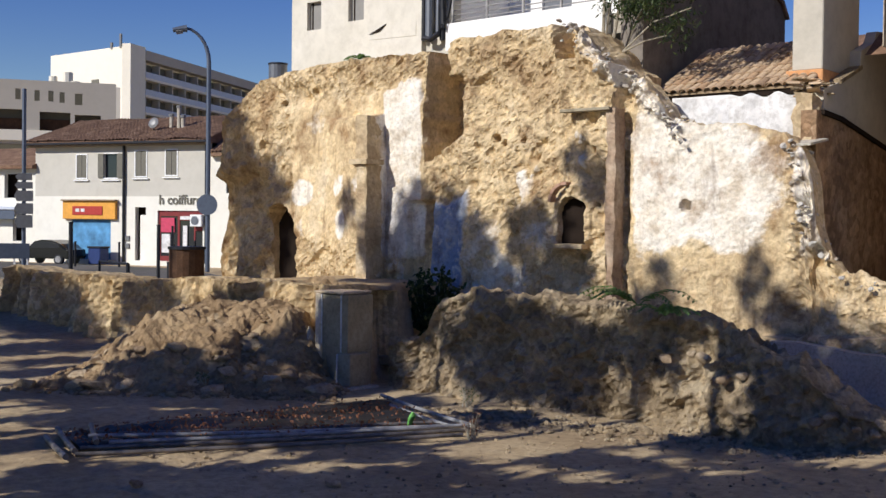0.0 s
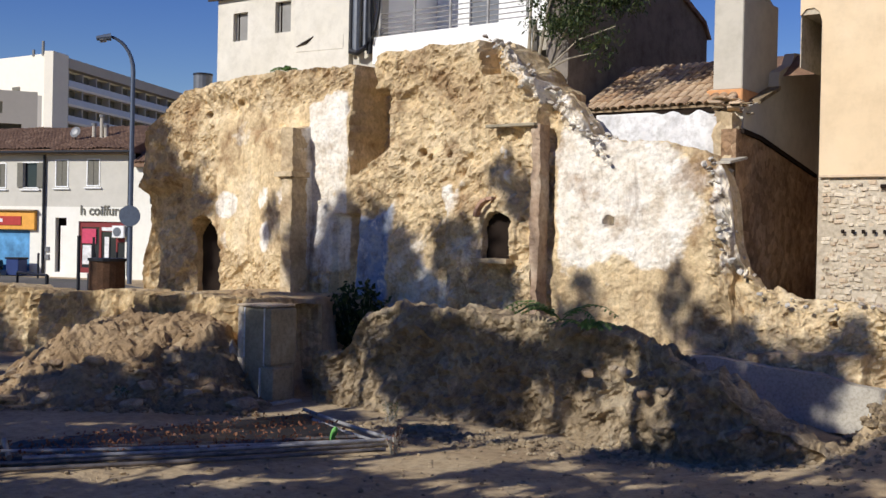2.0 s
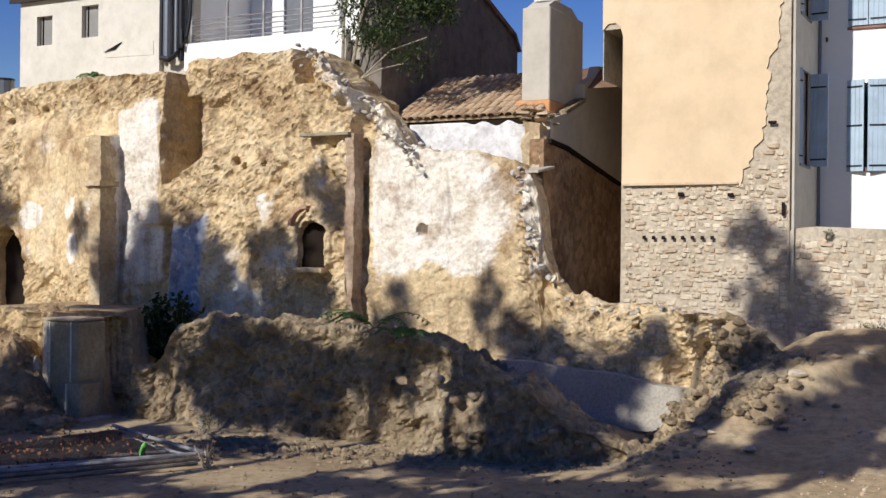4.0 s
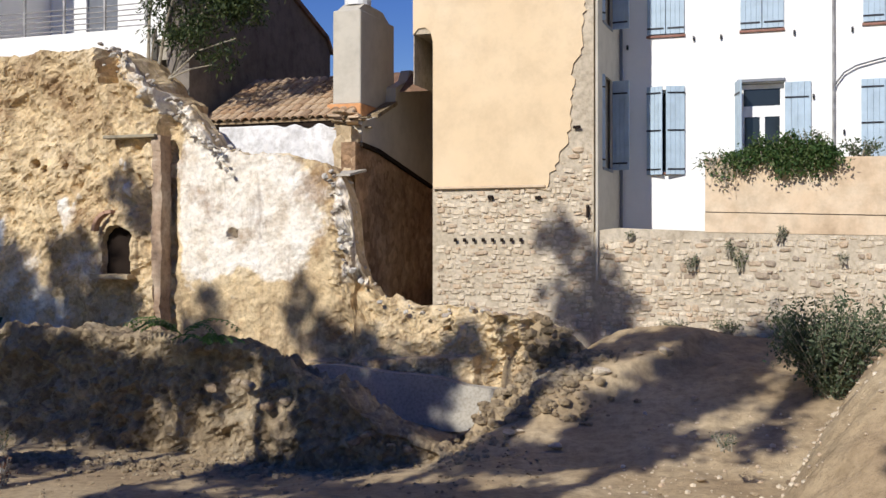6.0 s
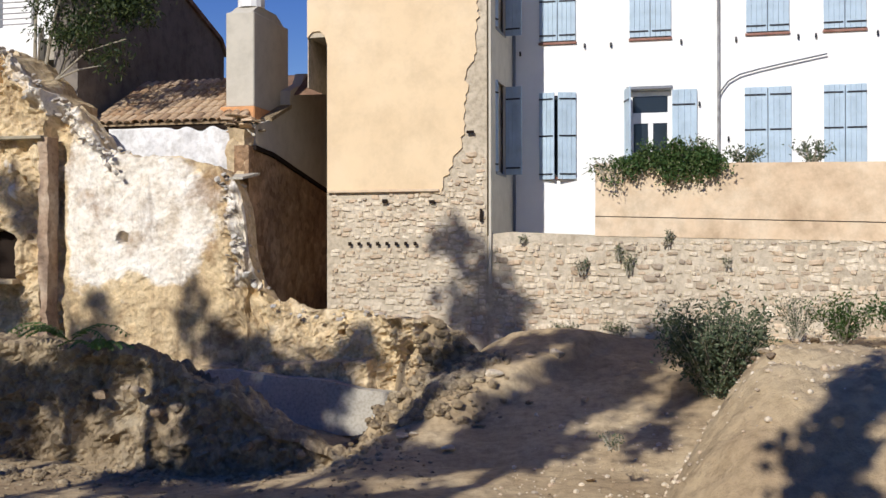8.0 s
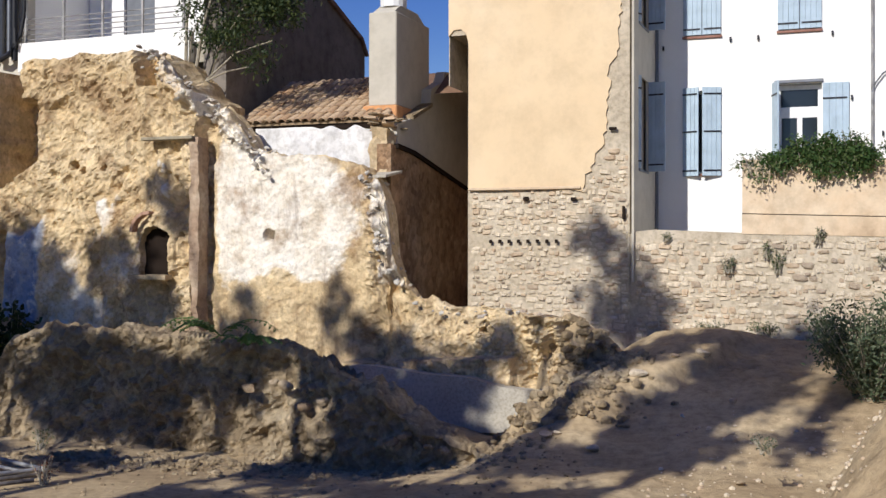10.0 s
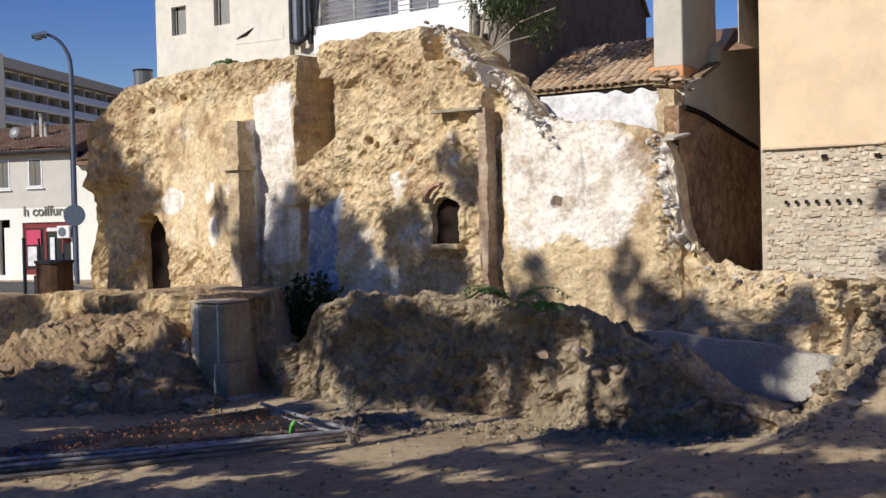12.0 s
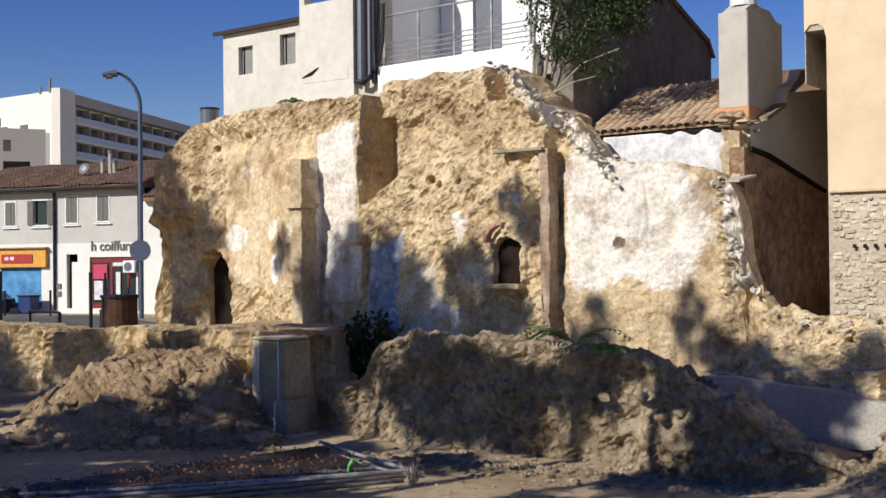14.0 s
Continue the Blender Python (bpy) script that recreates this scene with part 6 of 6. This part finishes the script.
ys = lay_stones(-4.6, 6.5, 1.75, 3.88, 8, (0.06, 0.15), (0.07, 0.27))
ys.sort(key=lambda s: abs(s[0] + 0.8))
set_stones(ys, 23.975, shp, yard, 9, 300, M["stone_joined"])


def under_render(x, z):
    if z > 5.0:
        edge = np.interp(z, [5.0, 5.3, 5.72, 5.9, 7.1, 7.75, 8.5, 9.4, 10], [-5.7, -5.62, -5.42, -5.2, -5.1, -4.95, -4.9, -4.84, -4.8])
        return x < edge + 0.12 or z > 5.75
    return abs(z - 3.86) < 0.07 and x < -6.1


ss = lay_stones(-8.2, -4.74, 1.9, 9.2, 18, (0.06, 0.15), (0.07, 0.26), under_render)
set_stones(ss, 23.945, shp, yh, 19, 300, M["stone_joined"])

# ---- plants ----
def leaf_mat(name, a, b, c):
    n = N(name)
    col = n.ramp(n.island(), [(0.0, a), (0.5, b), (1.0, c)])
    m = n.done(col, 0.55, None, spec=0.25)
    n.bsdf.inputs["Subsurface Weight"].default_value = 0.0
    tr = n.t.nodes.new("ShaderNodeBsdfTranslucent")
    n.link(col, tr.inputs[0])
    mx = n.t.nodes.new("ShaderNodeMixShader")
    mx.inputs[0].default_value = 0.3
    n.link(n.bsdf.outputs[0], mx.inputs[1])
    n.link(tr.outputs[0], mx.inputs[2])
    n.link(mx.outputs[0], n.t.nodes["Material Output"].inputs[0])
    return m


M["leaf"] = leaf_mat("leaf", (0.035, 0.075, 0.02), (0.06, 0.11, 0.03), (0.12, 0.15, 0.05))
M["leaf_dark"] = leaf_mat("leaf_dark", (0.02, 0.035, 0.012), (0.035, 0.055, 0.018), (0.09, 0.11, 0.03))
M["leaf_light"] = leaf_mat("leaf_light", (0.09, 0.17, 0.04), (0.12, 0.21, 0.06), (0.16, 0.25, 0.08))
M["leaf_grey"] = leaf_mat("leaf_grey", (0.06, 0.085, 0.045), (0.10, 0.13, 0.07), (0.17, 0.19, 0.11))
M["leaf_dry"] = leaf_mat("leaf_dry", (0.11, 0.05, 0.03), (0.23, 0.095, 0.05), (0.34, 0.17, 0.09))
M["bark"] = earthy("bark", [(0.3, (0.16, 0.13, 0.09)), (0.6, (0.28, 0.24, 0.18)), (0.8, (0.38, 0.34, 0.27))], 2, 12, 50, 0.8, 0.02)
M["stem"] = earthy("stem", [(0.3, (0.28, 0.24, 0.17)), (0.6, (0.40, 0.36, 0.28)), (0.8, (0.5, 0.46, 0.38))], 5, 30, 90, 0.3, 0.004)


def leaves_mesh(name, centres, size, mat, seed, slim=0.45, droop=0.0):
    """Pointed leaves, each bent along its midrib, one island each."""
    g = np.random.RandomState(seed)
    c = np.asarray(centres, float)
    n = len(c)
    d = g.normal(size=(n, 3))
    d[:, 2] -= droop
    d /= np.linalg.norm(d, axis=1)[:, None]
    s = np.cross(d, g.normal(size=(n, 3)))
    s /= np.linalg.norm(s, axis=1)[:, None]
    up = np.cross(s, d)
    L = size * g.uniform(0.6, 1.3, (n, 1))
    p0, p2 = c, c + d * L
    m = c + d * L * 0.5 + up * L * 0.08
    a, b = m + s * L * slim * 0.5 - up * L * 0.1, m - s * L * slim * 0.5 - up * L * 0.1
    V = np.stack([p0, a, p2, b], 1).reshape(-1, 3)
    k = np.arange(n)[:, None] * 4
    F = np.concatenate([k + [0, 1, 2], k + [0, 2, 3]])
    return mesh_data(name, V, F, mat)


def twig_cloud(centre, radii, twigs, per, seed, spread=0.12):
    """Leaf places along many twigs, so that the crown has clumps and gaps."""
    g = np.random.RandomState(seed)
    d = g.normal(size=(twigs, 3))
    d /= np.linalg.norm(d, axis=1)[:, None]
    p = d * g.uniform(0.35, 1.0, (twigs, 1)) ** 0.6 * np.array(radii)
    out = (p[:, None] + g.normal(size=(twigs, per, 3)) * spread).reshape(-1, 3)
    return out + np.array(centre), p + np.array(centre)


def big_tree(x, seed, masses):
    """A tall plane tree; masses of foliage as (x, z, half width, half height, twigs)."""
    y = -0.6
    t = thing("plane_tree", "tall leafy plane tree beside the dig", "tree", (x, y, 1.0), "street trees")
    h = max(m[1] for m in masses)
    part("trunk", tube([(x, y, 0.6), (x + 0.1, y, h * 0.4), (x - 0.1, y + 0.1, h * 0.9)], 0.26, 10, None, 0.06), M["bark"], t)
    pts = []
    for k, (mx, mz, rx, rz, n_) in enumerate(masses):
        p_, cs = twig_cloud((mx, 0.0, mz), (rx, 0.35, rz), n_, 24, seed + k, 0.10 + 0.10 * min(rx, rz, 1.0))
        pts.append(p_)
        z0 = min(max(3.0, mz - 2.5), h * 0.85)
        part("limb", tube([(x, y, z0), ((x + mx) / 2, y / 2, (z0 + mz) / 2 + 0.3), (mx, 0.0, mz)], 0.06, 6, None, 0.02), M["bark"], t)
    part("crown", leaves_mesh("crown", np.concatenate(pts), 0.26, M["leaf"], seed, 0.8), None, t)


big_tree(-35.5, 71, [(-39.8, 13.5, 3.47, 1.42, 236), (-39.4, 14.4, 2.29, 0.6, 55), (-38.3, 13.6, 2.58, 1.18, 146), (-36.4, 13.4, 1.37, 1.14, 62), (-35.2, 12.6, 1.35, 0.72, 49)])
big_tree(-33.0, 11, [(-33.0, 20.7, 0.63, 1.13, 23), (-32.9, 11.2, 0.98, 2.33, 110), (-32.9, 18.8, 1.32, 1.98, 126), (-32.5, 19.8, 0.34, 0.83, 12), (-31.7, 19.4, 0.82, 0.73, 28), (-31.6, 13.9, 1.26, 0.86, 54)])
big_tree(-29.6, 16, [(-30.2, 10.6, 0.58, 0.91, 20), (-30.1, 13.3, 0.76, 0.59, 24), (-28.3, 9.4, 0.63, 1.84, 58), (-28.1, 13.4, 0.5, 0.56, 10)])
big_tree(-26.2, 21, [(-27.5, 18.3, 0.3, 0.4, 7), (-27.1, 13.8, 0.95, 0.4, 17), (-26.5, 17.4, 0.27, 0.65, 8), (-26.3, 13.7, 0.6, 0.21, 6), (-26.0, 18.0, 0.31, 1.13, 14), (-25.7, 19.1, 0.34, 0.21, 6), (-25.3, 16.2, 1.06, 0.57, 32), (-25.2, 17.7, 1.14, 1.19, 73)])
big_tree(-23.6, 23, [(-24.8, 8.4, 0.57, 0.7, 20), (-24.8, 17.2, 1.66, 0.94, 69), (-24.6, 19.1, 0.18, 0.5, 6), (-23.8, 17.4, 0.51, 1.1, 30), (-23.6, 10.1, 1.47, 0.85, 62), (-23.4, 15.6, 0.9, 0.89, 41), (-23.4, 16.7, 1.17, 0.4, 25), (-23.3, 8.7, 1.26, 0.71, 45), (-23.1, 16.8, 0.65, 0.57, 21), (-23.0, 11.6, 1.16, 0.39, 14)])
big_tree(-22.2, 26, [(-22.7, 12.8, 0.58, 0.55, 15), (-22.6, 18.2, 0.22, 0.54, 8), (-22.5, 9.9, 0.84, 1.05, 44), (-22.4, 12.7, 0.82, 1.07, 45), (-22.2, 18.1, 0.17, 0.62, 7), (-22.1, 10.0, 1.44, 0.8, 57), (-22.0, 9.3, 0.62, 0.46, 14), (-22.0, 17.1, 0.18, 0.56, 7), (-21.8, 10.9, 0.5, 1.18, 31), (-21.7, 10.4, 0.79, 0.61, 26), (-21.7, 18.3, 0.25, 0.44, 8), (-21.5, 7.8, 1.03, 0.63, 34)])
big_tree(-20.6, 29, [(-21.4, 14.1, 0.53, 0.82, 24), (-21.3, 10.1, 0.55, 0.7, 14), (-21.2, 17.5, 0.38, 0.87, 12), (-20.9, 16.7, 1.21, 0.29, 14), (-20.5, 8.0, 1.43, 0.68, 49), (-20.5, 17.0, 0.61, 0.37, 11), (-20.5, 19.7, 0.3, 0.31, 5), (-20.4, 9.4, 0.94, 0.64, 32)])
big_tree(-19.2, 31, [(-19.9, 19.1, 0.36, 0.45, 5), (-19.7, 10.9, 0.78, 0.61, 25), (-19.3, 6.6, 0.52, 0.87, 24), (-19.0, 13.2, 1.1, 0.87, 52), (-19.0, 16.6, 0.19, 0.22, 5), (-18.8, 14.0, 1.12, 0.19, 13), (-18.6, 7.1, 1.16, 0.56, 31), (-18.6, 17.0, 0.14, 0.41, 5), (-17.8, 13.0, 1.22, 0.8, 49), (-17.6, 13.2, 0.64, 0.67, 17)])
big_tree(-16.0, 36, [(-17.4, 8.6, 1.08, 0.64, 29), (-17.2, 10.9, 0.95, 0.51, 21), (-16.6, 6.0, 0.76, 0.41, 18), (-16.5, 16.5, 0.27, 1.15, 5), (-16.4, 5.7, 0.55, 0.48, 15), (-16.4, 13.6, 0.54, 0.37, 12), (-16.0, 8.6, 1.07, 0.43, 23), (-15.7, 16.3, 0.39, 0.63, 5), (-15.4, 6.8, 0.82, 0.35, 17), (-15.3, 5.6, 0.85, 0.53, 24), (-15.2, 14.6, 0.51, 1.61, 38), (-15.2, 15.3, 0.81, 0.3, 11), (-15.2, 15.6, 0.6, 1.37, 38), (-15.2, 16.0, 0.31, 0.62, 5)])
big_tree(-14.2, 38, [(-14.7, 5.8, 1.22, 0.37, 24), (-14.1, 6.5, 0.96, 0.6, 30), (-14.1, 16.0, 0.6, 0.48, 6), (-14.0, 7.8, 0.82, 0.31, 14), (-14.0, 8.3, 1.11, 0.47, 27), (-13.9, 13.4, 0.28, 0.21, 4), (-13.9, 15.4, 1.34, 0.37, 21), (-13.8, 5.9, 1.45, 0.3, 24), (-13.8, 14.5, 0.42, 1.4, 28), (-13.7, 7.3, 1.29, 0.28, 17), (-13.7, 9.8, 0.62, 0.37, 13)])
big_tree(-13.2, 41, [(-13.4, 11.5, 0.73, 0.55, 22), (-13.4, 14.2, 1.38, 0.35, 26), (-13.3, 15.4, 0.78, 0.32, 12), (-13.2, 13.9, 0.83, 0.28, 14), (-13.2, 16.4, 0.26, 0.37, 6), (-13.1, 13.2, 0.44, 0.27, 7), (-13.0, 6.8, 0.93, 0.32, 17), (-13.0, 13.2, 0.42, 0.43, 8), (-12.8, 16.5, 0.24, 0.45, 6), (-12.7, 9.6, 0.93, 0.27, 12), (-12.7, 13.4, 0.72, 0.29, 12)])
big_tree(-12.0, 43, [(-12.5, 7.5, 1.06, 0.52, 29), (-12.5, 12.5, 1.03, 0.21, 10), (-12.3, 7.1, 0.92, 0.29, 16), (-12.3, 12.9, 0.66, 1.26, 42), (-12.1, 11.6, 0.75, 0.5, 20), (-12.1, 12.0, 0.84, 0.65, 29), (-12.0, 20.0, 0.37, 0.29, 5), (-11.9, 8.3, 1.32, 0.4, 28), (-11.9, 10.6, 1.28, 0.21, 13), (-11.4, 8.1, 1.43, 0.39, 26), (-11.4, 19.0, 0.84, 0.69, 11)])
big_tree(-10.4, 46, [(-11.2, 18.2, 0.71, 0.19, 9), (-10.8, 18.5, 0.59, 0.3, 6), (-10.5, 9.0, 1.46, 0.43, 33), (-10.5, 16.0, 0.61, 0.59, 20), (-10.4, 14.1, 0.14, 1.24, 11), (-10.3, 9.6, 1.19, 0.37, 22), (-10.2, 8.8, 1.04, 0.33, 19), (-9.8, 16.8, 0.74, 0.51, 21), (-9.6, 10.3, 1.72, 0.33, 30), (-9.5, 12.1, 1.22, 0.59, 37), (-9.4, 9.7, 1.39, 0.63, 44)])
big_tree(-7.8, 51, [(-8.6, 13.7, 0.65, 1.3, 47), (-8.6, 17.3, 0.84, 0.32, 16), (-8.2, 15.1, 0.69, 1.78, 67), (-8.0, 10.0, 0.61, 0.72, 24), (-8.0, 12.8, 1.08, 0.71, 39), (-7.6, 16.3, 0.64, 2.26, 77), (-6.1, 14.6, 0.24, 2.06, 22)])
big_tree(2.0, 61, [(-2.1, 9.3, 0.25, 0.27, 5), (-1.9, 10.2, 0.24, 1.27, 13), (-1.9, 11.5, 0.14, 1.32, 9)])


def shrub(name, label, x, y, z, h, w, n, size, seed, mat="leaf", stems=26, slim=0.4):
    t = thing(name, label, "bush", (x, y, z))
    g = random.Random(seed)
    bm, pts = bmesh.new(), []
    for k in range(stems):
        a, lean = g.uniform(0, 6.28), g.uniform(0.1, 1.0) ** 0.7 * w
        top = Vector((x + math.cos(a) * lean, y + math.sin(a) * lean * 0.8, z + h * g.uniform(0.55, 1.0) * (1 - 0.25 * lean / w)))
        mid = Vector((x, y, z)).lerp(top, 0.5) + Vector((math.cos(a) * 0.1 * w, math.sin(a) * 0.1 * w, 0.08 * h))
        tube([(x + g.uniform(-0.08, 0.08), y + g.uniform(-0.08, 0.08), z - 0.05), mid, top], 0.013, 5, bm, 0.004)
        for q in range(n // stems):
            f = g.uniform(0.12, 1.0)
            p = (Vector((x, y, z)).lerp(mid, f * 2) if f < 0.5 else mid.lerp(top, f * 2 - 1))
            pts.append(p + Vector((g.gauss(0, 0.07), g.gauss(0, 0.07), g.gauss(0, 0.07))) * (w * 1.0 + 0.2))
    tagged(part("stem_tuft", bm, M["stem"], t), kind="stuff")
    part("foliage", leaves_mesh("foliage", pts, size, M[mat], seed, slim), None, t)
    return t


shrub("bush", "grey-green bushy shrub beside the mound", 0.0, 20.7, float(ground_z(0.0, 20.7)) - 0.05, 2.0, 1.2, 9000, 0.095, 31, "leaf_grey", 80)
# the fig takes the dark leaf colour to stand for its shade
shrub("bush", "fig bush at the foot of the ruin, leaves darkened for shade", -17.9, 20.6, 0.4, 2.4, 0.75, 3000, 0.14, 35, "leaf_dark", 34, 0.7)
shrub("bush", "dark shrub against the yard wall", 2.3, 22.6, 2.0, 0.95, 0.8, 1600, 0.08, 32, "leaf", 30)
shrub("bush", "sparse dry shrub against the yard wall", 1.5, 22.9, 2.0, 1.0, 0.5, 700, 0.06, 33, "leaf_grey", 26)
shrub("bush", "green weeds at the yard wall foot", 3.4, 22.5, 2.1, 0.8, 0.9, 1500, 0.09, 34, "leaf", 30)
for k, (x, y, z, h, w, n) in enumerate(((-3.0, 23.5, 2.0, 0.25, 0.45, 350), (-1.9, 23.6, 2.0, 0.3, 0.5, 350), (-0.9, 23.5, 2.0, 0.6, 0.3, 300), (-2.7, 23.9, 3.25, 0.35, 0.22, 220), (-1.75, 23.9, 3.25, 0.5, 0.2, 260), (-1.95, 23.9, 3.55, 0.35, 0.12, 120), (-1.0, 23.9, 3.85, 0.3, 0.25, 160), (-3.95, 23.9, 3.9, 0.15, 0.15, 60), (0.2, 23.9, 3.4, 0.2, 0.12, 60), (-12.0, 14.6, 0.0, 0.55, 0.25, 130), (-14.0, 17.0, 0.05, 0.5, 0.25, 120), (-19.0, 14.6, 0.3, 0.2, 0.2, 80), (-1.35, 16.3, 0.9, 0.2, 0.25, 120), (4.4, 23.8, 3.9, 0.9, 0.5, 500))):
    shrub("weed", "small green weed tuft", x, y, z, h, w, n, 0.05, 50 + k, "leaf_dry" if k in (9,) else ("leaf_grey" if k % 3 == 0 else "leaf"), 12)


def trailing(name, label, x0, x1, y, z, seed, n, drop_, rise):
    t = thing(name, label, "plant", ((x0 + x1) / 2, y, z))
    g = random.Random(seed)
    pts, bm = [], bmesh.new()
    for k in range(26):
        x = g.uniform(x0, x1)
        up = g.uniform(0.1, rise) * (1 - ((x - (x0 + x1) / 2) / (x1 - x0) * 1.6) ** 2)
        dn = g.uniform(0, drop_) * (1 - abs((x - (x0 + x1) / 2) / (x1 - x0) * 1.7) ** 2)
        a, b, c = Vector((x, y + 0.1, z)), Vector((x + g.uniform(-0.2, 0.2), y - 0.05, z + max(0.05, up))), Vector((x + g.uniform(-0.3, 0.3), y - 0.25, z - max(0.02, dn)))
        tube([a, b, c], 0.012, 5, bm, 0.004)
        for q in range(n // 26):
            f = g.random()
            p = a.lerp(b, f * 2) if f < 0.5 else b.lerp(c, f * 2 - 1)
            pts.append(p + Vector((g.gauss(0, 0.09), g.gauss(0, 0.06), g.gauss(0, 0.07))))
    tagged(part("stem_tuft", bm, M["stem"], t), kind="stuff")
    part("foliage", leaves_mesh("foliage", pts, 0.085, M["leaf"], seed, 0.5, 0.3), None, t)


trailing("trailing_plant", "dense green plant hanging over the parapet", -1.75, 0.15, 24.05, 5.46, 61, 7800, 0.42, 0.50)
trailing("trailing_plant", "thin trailing stems at the parapet end", -2.45, -1.7, 24.02, 5.40, 62, 420, 0.6, 0.2)
shrub("parapet_shrub", "tall leggy plant on the parapet", -0.35, 24.2, 5.45, 0.75, 0.4, 420, 0.07, 63, "leaf_grey", 14)
shrub("parapet_shrub", "leafy plant on the parapet", 0.55, 24.2, 5.42, 0.45, 0.45, 420, 0.09, 64, "leaf_grey", 14)
shrub("parapet_shrub", "pale leafy plant on the parapet", 1.9, 24.2, 5.42, 0.6, 0.5, 420, 0.09, 65, "leaf_grey", 14)


def frond_plant(name, label, x, y, z, count, length, seed):
    t = thing(name, label, "plant", (x, y, z))
    g = random.Random(seed)
    for k in range(count):
        a = radians(180 + g.uniform(-15, 195)) if count > 5 else g.uniform(0, 6.28)
        L = length * g.uniform(0.6, 1.1)
        pts = [Vector((x + math.cos(a) * L * q, y + math.sin(a) * 0.5 * L * q, z + L * (0.85 * q - 0.75 * q * q))) for q in (0, 0.25, 0.5, 0.75, 1.0)]
        bm = tube(pts, 0.008, 4, None, 0.003)
        for i in range(22):
            f = 0.15 + 0.85 * i / 22
            j = min(int(f * 4), 3)
            p = pts[j].lerp(pts[j + 1], f * 4 - j)
            d = (pts[j + 1] - pts[j]).normalized()
            side = d.cross(Vector((0, 0, 1))).normalized() * (1 if i % 2 else -1)
            w = 0.17 * L * (1 - 0.6 * f)
            q1, q2 = p + side * w + d * 0.04 - Vector((0, 0, 0.03)), p + d * 0.045 * L * 1.2
            v = [bm.verts.new(c) for c in (p, p + side * w * 0.5 - d * 0.015, q1, p + side * w * 0.55 + d * 0.05)]
            bm.faces.new(v)
        part("frond", bm, M["leaf_light"], t)


frond_plant("leafy_shoot", "young sapling with long feathery leaves on the low wall", -10.75, 17.75, 2.12, 9, 1.25, 71)
frond_plant("leafy_shoot", "young sapling with long feathery leaves on the low wall", -10.25, 17.8, 1.97, 8, 0.85, 72)
frond_plant("leafy_shoot", "weeds on the ruin crest under the house", -22.3, 22.6, 7.95, 8, 0.8, 73)
frond_plant("leafy_shoot", "weeds rooted in the terrace kerb", -18.7, 23.4, 8.1, 6, 0.5, 74)

# tree over the lean-to
ov = thing("overhanging_tree", "scrubby tree leaning out over the lean-to", "tree", (-14.9, 22.9, 7.3))
stems = [((-14.4, 22.9, 7.0), (-13.9, 22.8, 8.2), (-12.7, 22.7, 9.8)), ((-14.9, 23.0, 7.6), (-14.8, 22.9, 9.0), (-14.5, 22.8, 10.6)), ((-14.7, 23.0, 7.4), (-14.3, 22.8, 8.8), (-13.6, 22.6, 10.4)), ((-14.5, 22.9, 7.4), (-13.4, 22.7, 8.1), (-12.4, 22.6, 8.3)), ((-14.9, 23, 7.4), (-14.6, 22.8, 8.6), (-14.2, 22.7, 9.2)), ((-14.3, 22.8, 7.5), (-13.6, 22.7, 7.7), (-13.0, 22.6, 7.75))]
for k, (a, b, c) in enumerate(stems):
    part("branch", tube([a, b, c], 0.05 if k < 3 else 0.025, 6, None, 0.012), M["stem"], ov)
pts = []
for cx, cz, rx, rz, n_ in ((-13.6, 9.8, 1.4, 0.8, 52), (-12.4, 9.5, 0.9, 0.5, 34), (-14.4, 10.2, 0.8, 0.6, 20), (-13.2, 8.3, 0.25, 0.55, 7), (-11.8, 9.8, 0.7, 0.45, 22), (-14.5, 9.0, 0.3, 0.5, 8), (-13.0, 8.9, 0.7, 0.5, 26), (-12.2, 9.0, 0.6, 0.4, 20), (-13.9, 8.7, 0.4, 0.5, 12), (-12.7, 7.9, 0.2, 0.45, 6)):
    p_, _ = twig_cloud((cx, 22.7, cz), (rx, 0.5, rz), n_, 46, int(300 + cx * 10 + cz), 0.12)
    pts.append(p_)
part("crown", leaves_mesh("crown", np.concatenate(pts), 0.13, M["leaf_dark"], 77, 0.30, 0.7), None, ov)

# dead leaves on the sheet
g = np.random.RandomState(8)
u, w = g.rand(1100), g.rand(1100) ** 1.1
pp = (1 - u)[:, None] * ((1 - w)[:, None] * c00 + w[:, None] * c01) + u[:, None] * ((1 - w)[:, None] * c10 + w[:, None] * c11)
zz = ground_z(pp[:, 0], pp[:, 1]) + 0.11 + 0.04 * g.rand(1100)
dl = new("dead_leaves", leaves_mesh("dead_leaves", np.column_stack([pp, zz]), 0.07, M["leaf_dry"], 9, 0.6))
tagged(dl, "brown dead leaves on the black sheet", "leaves", kind="stuff")
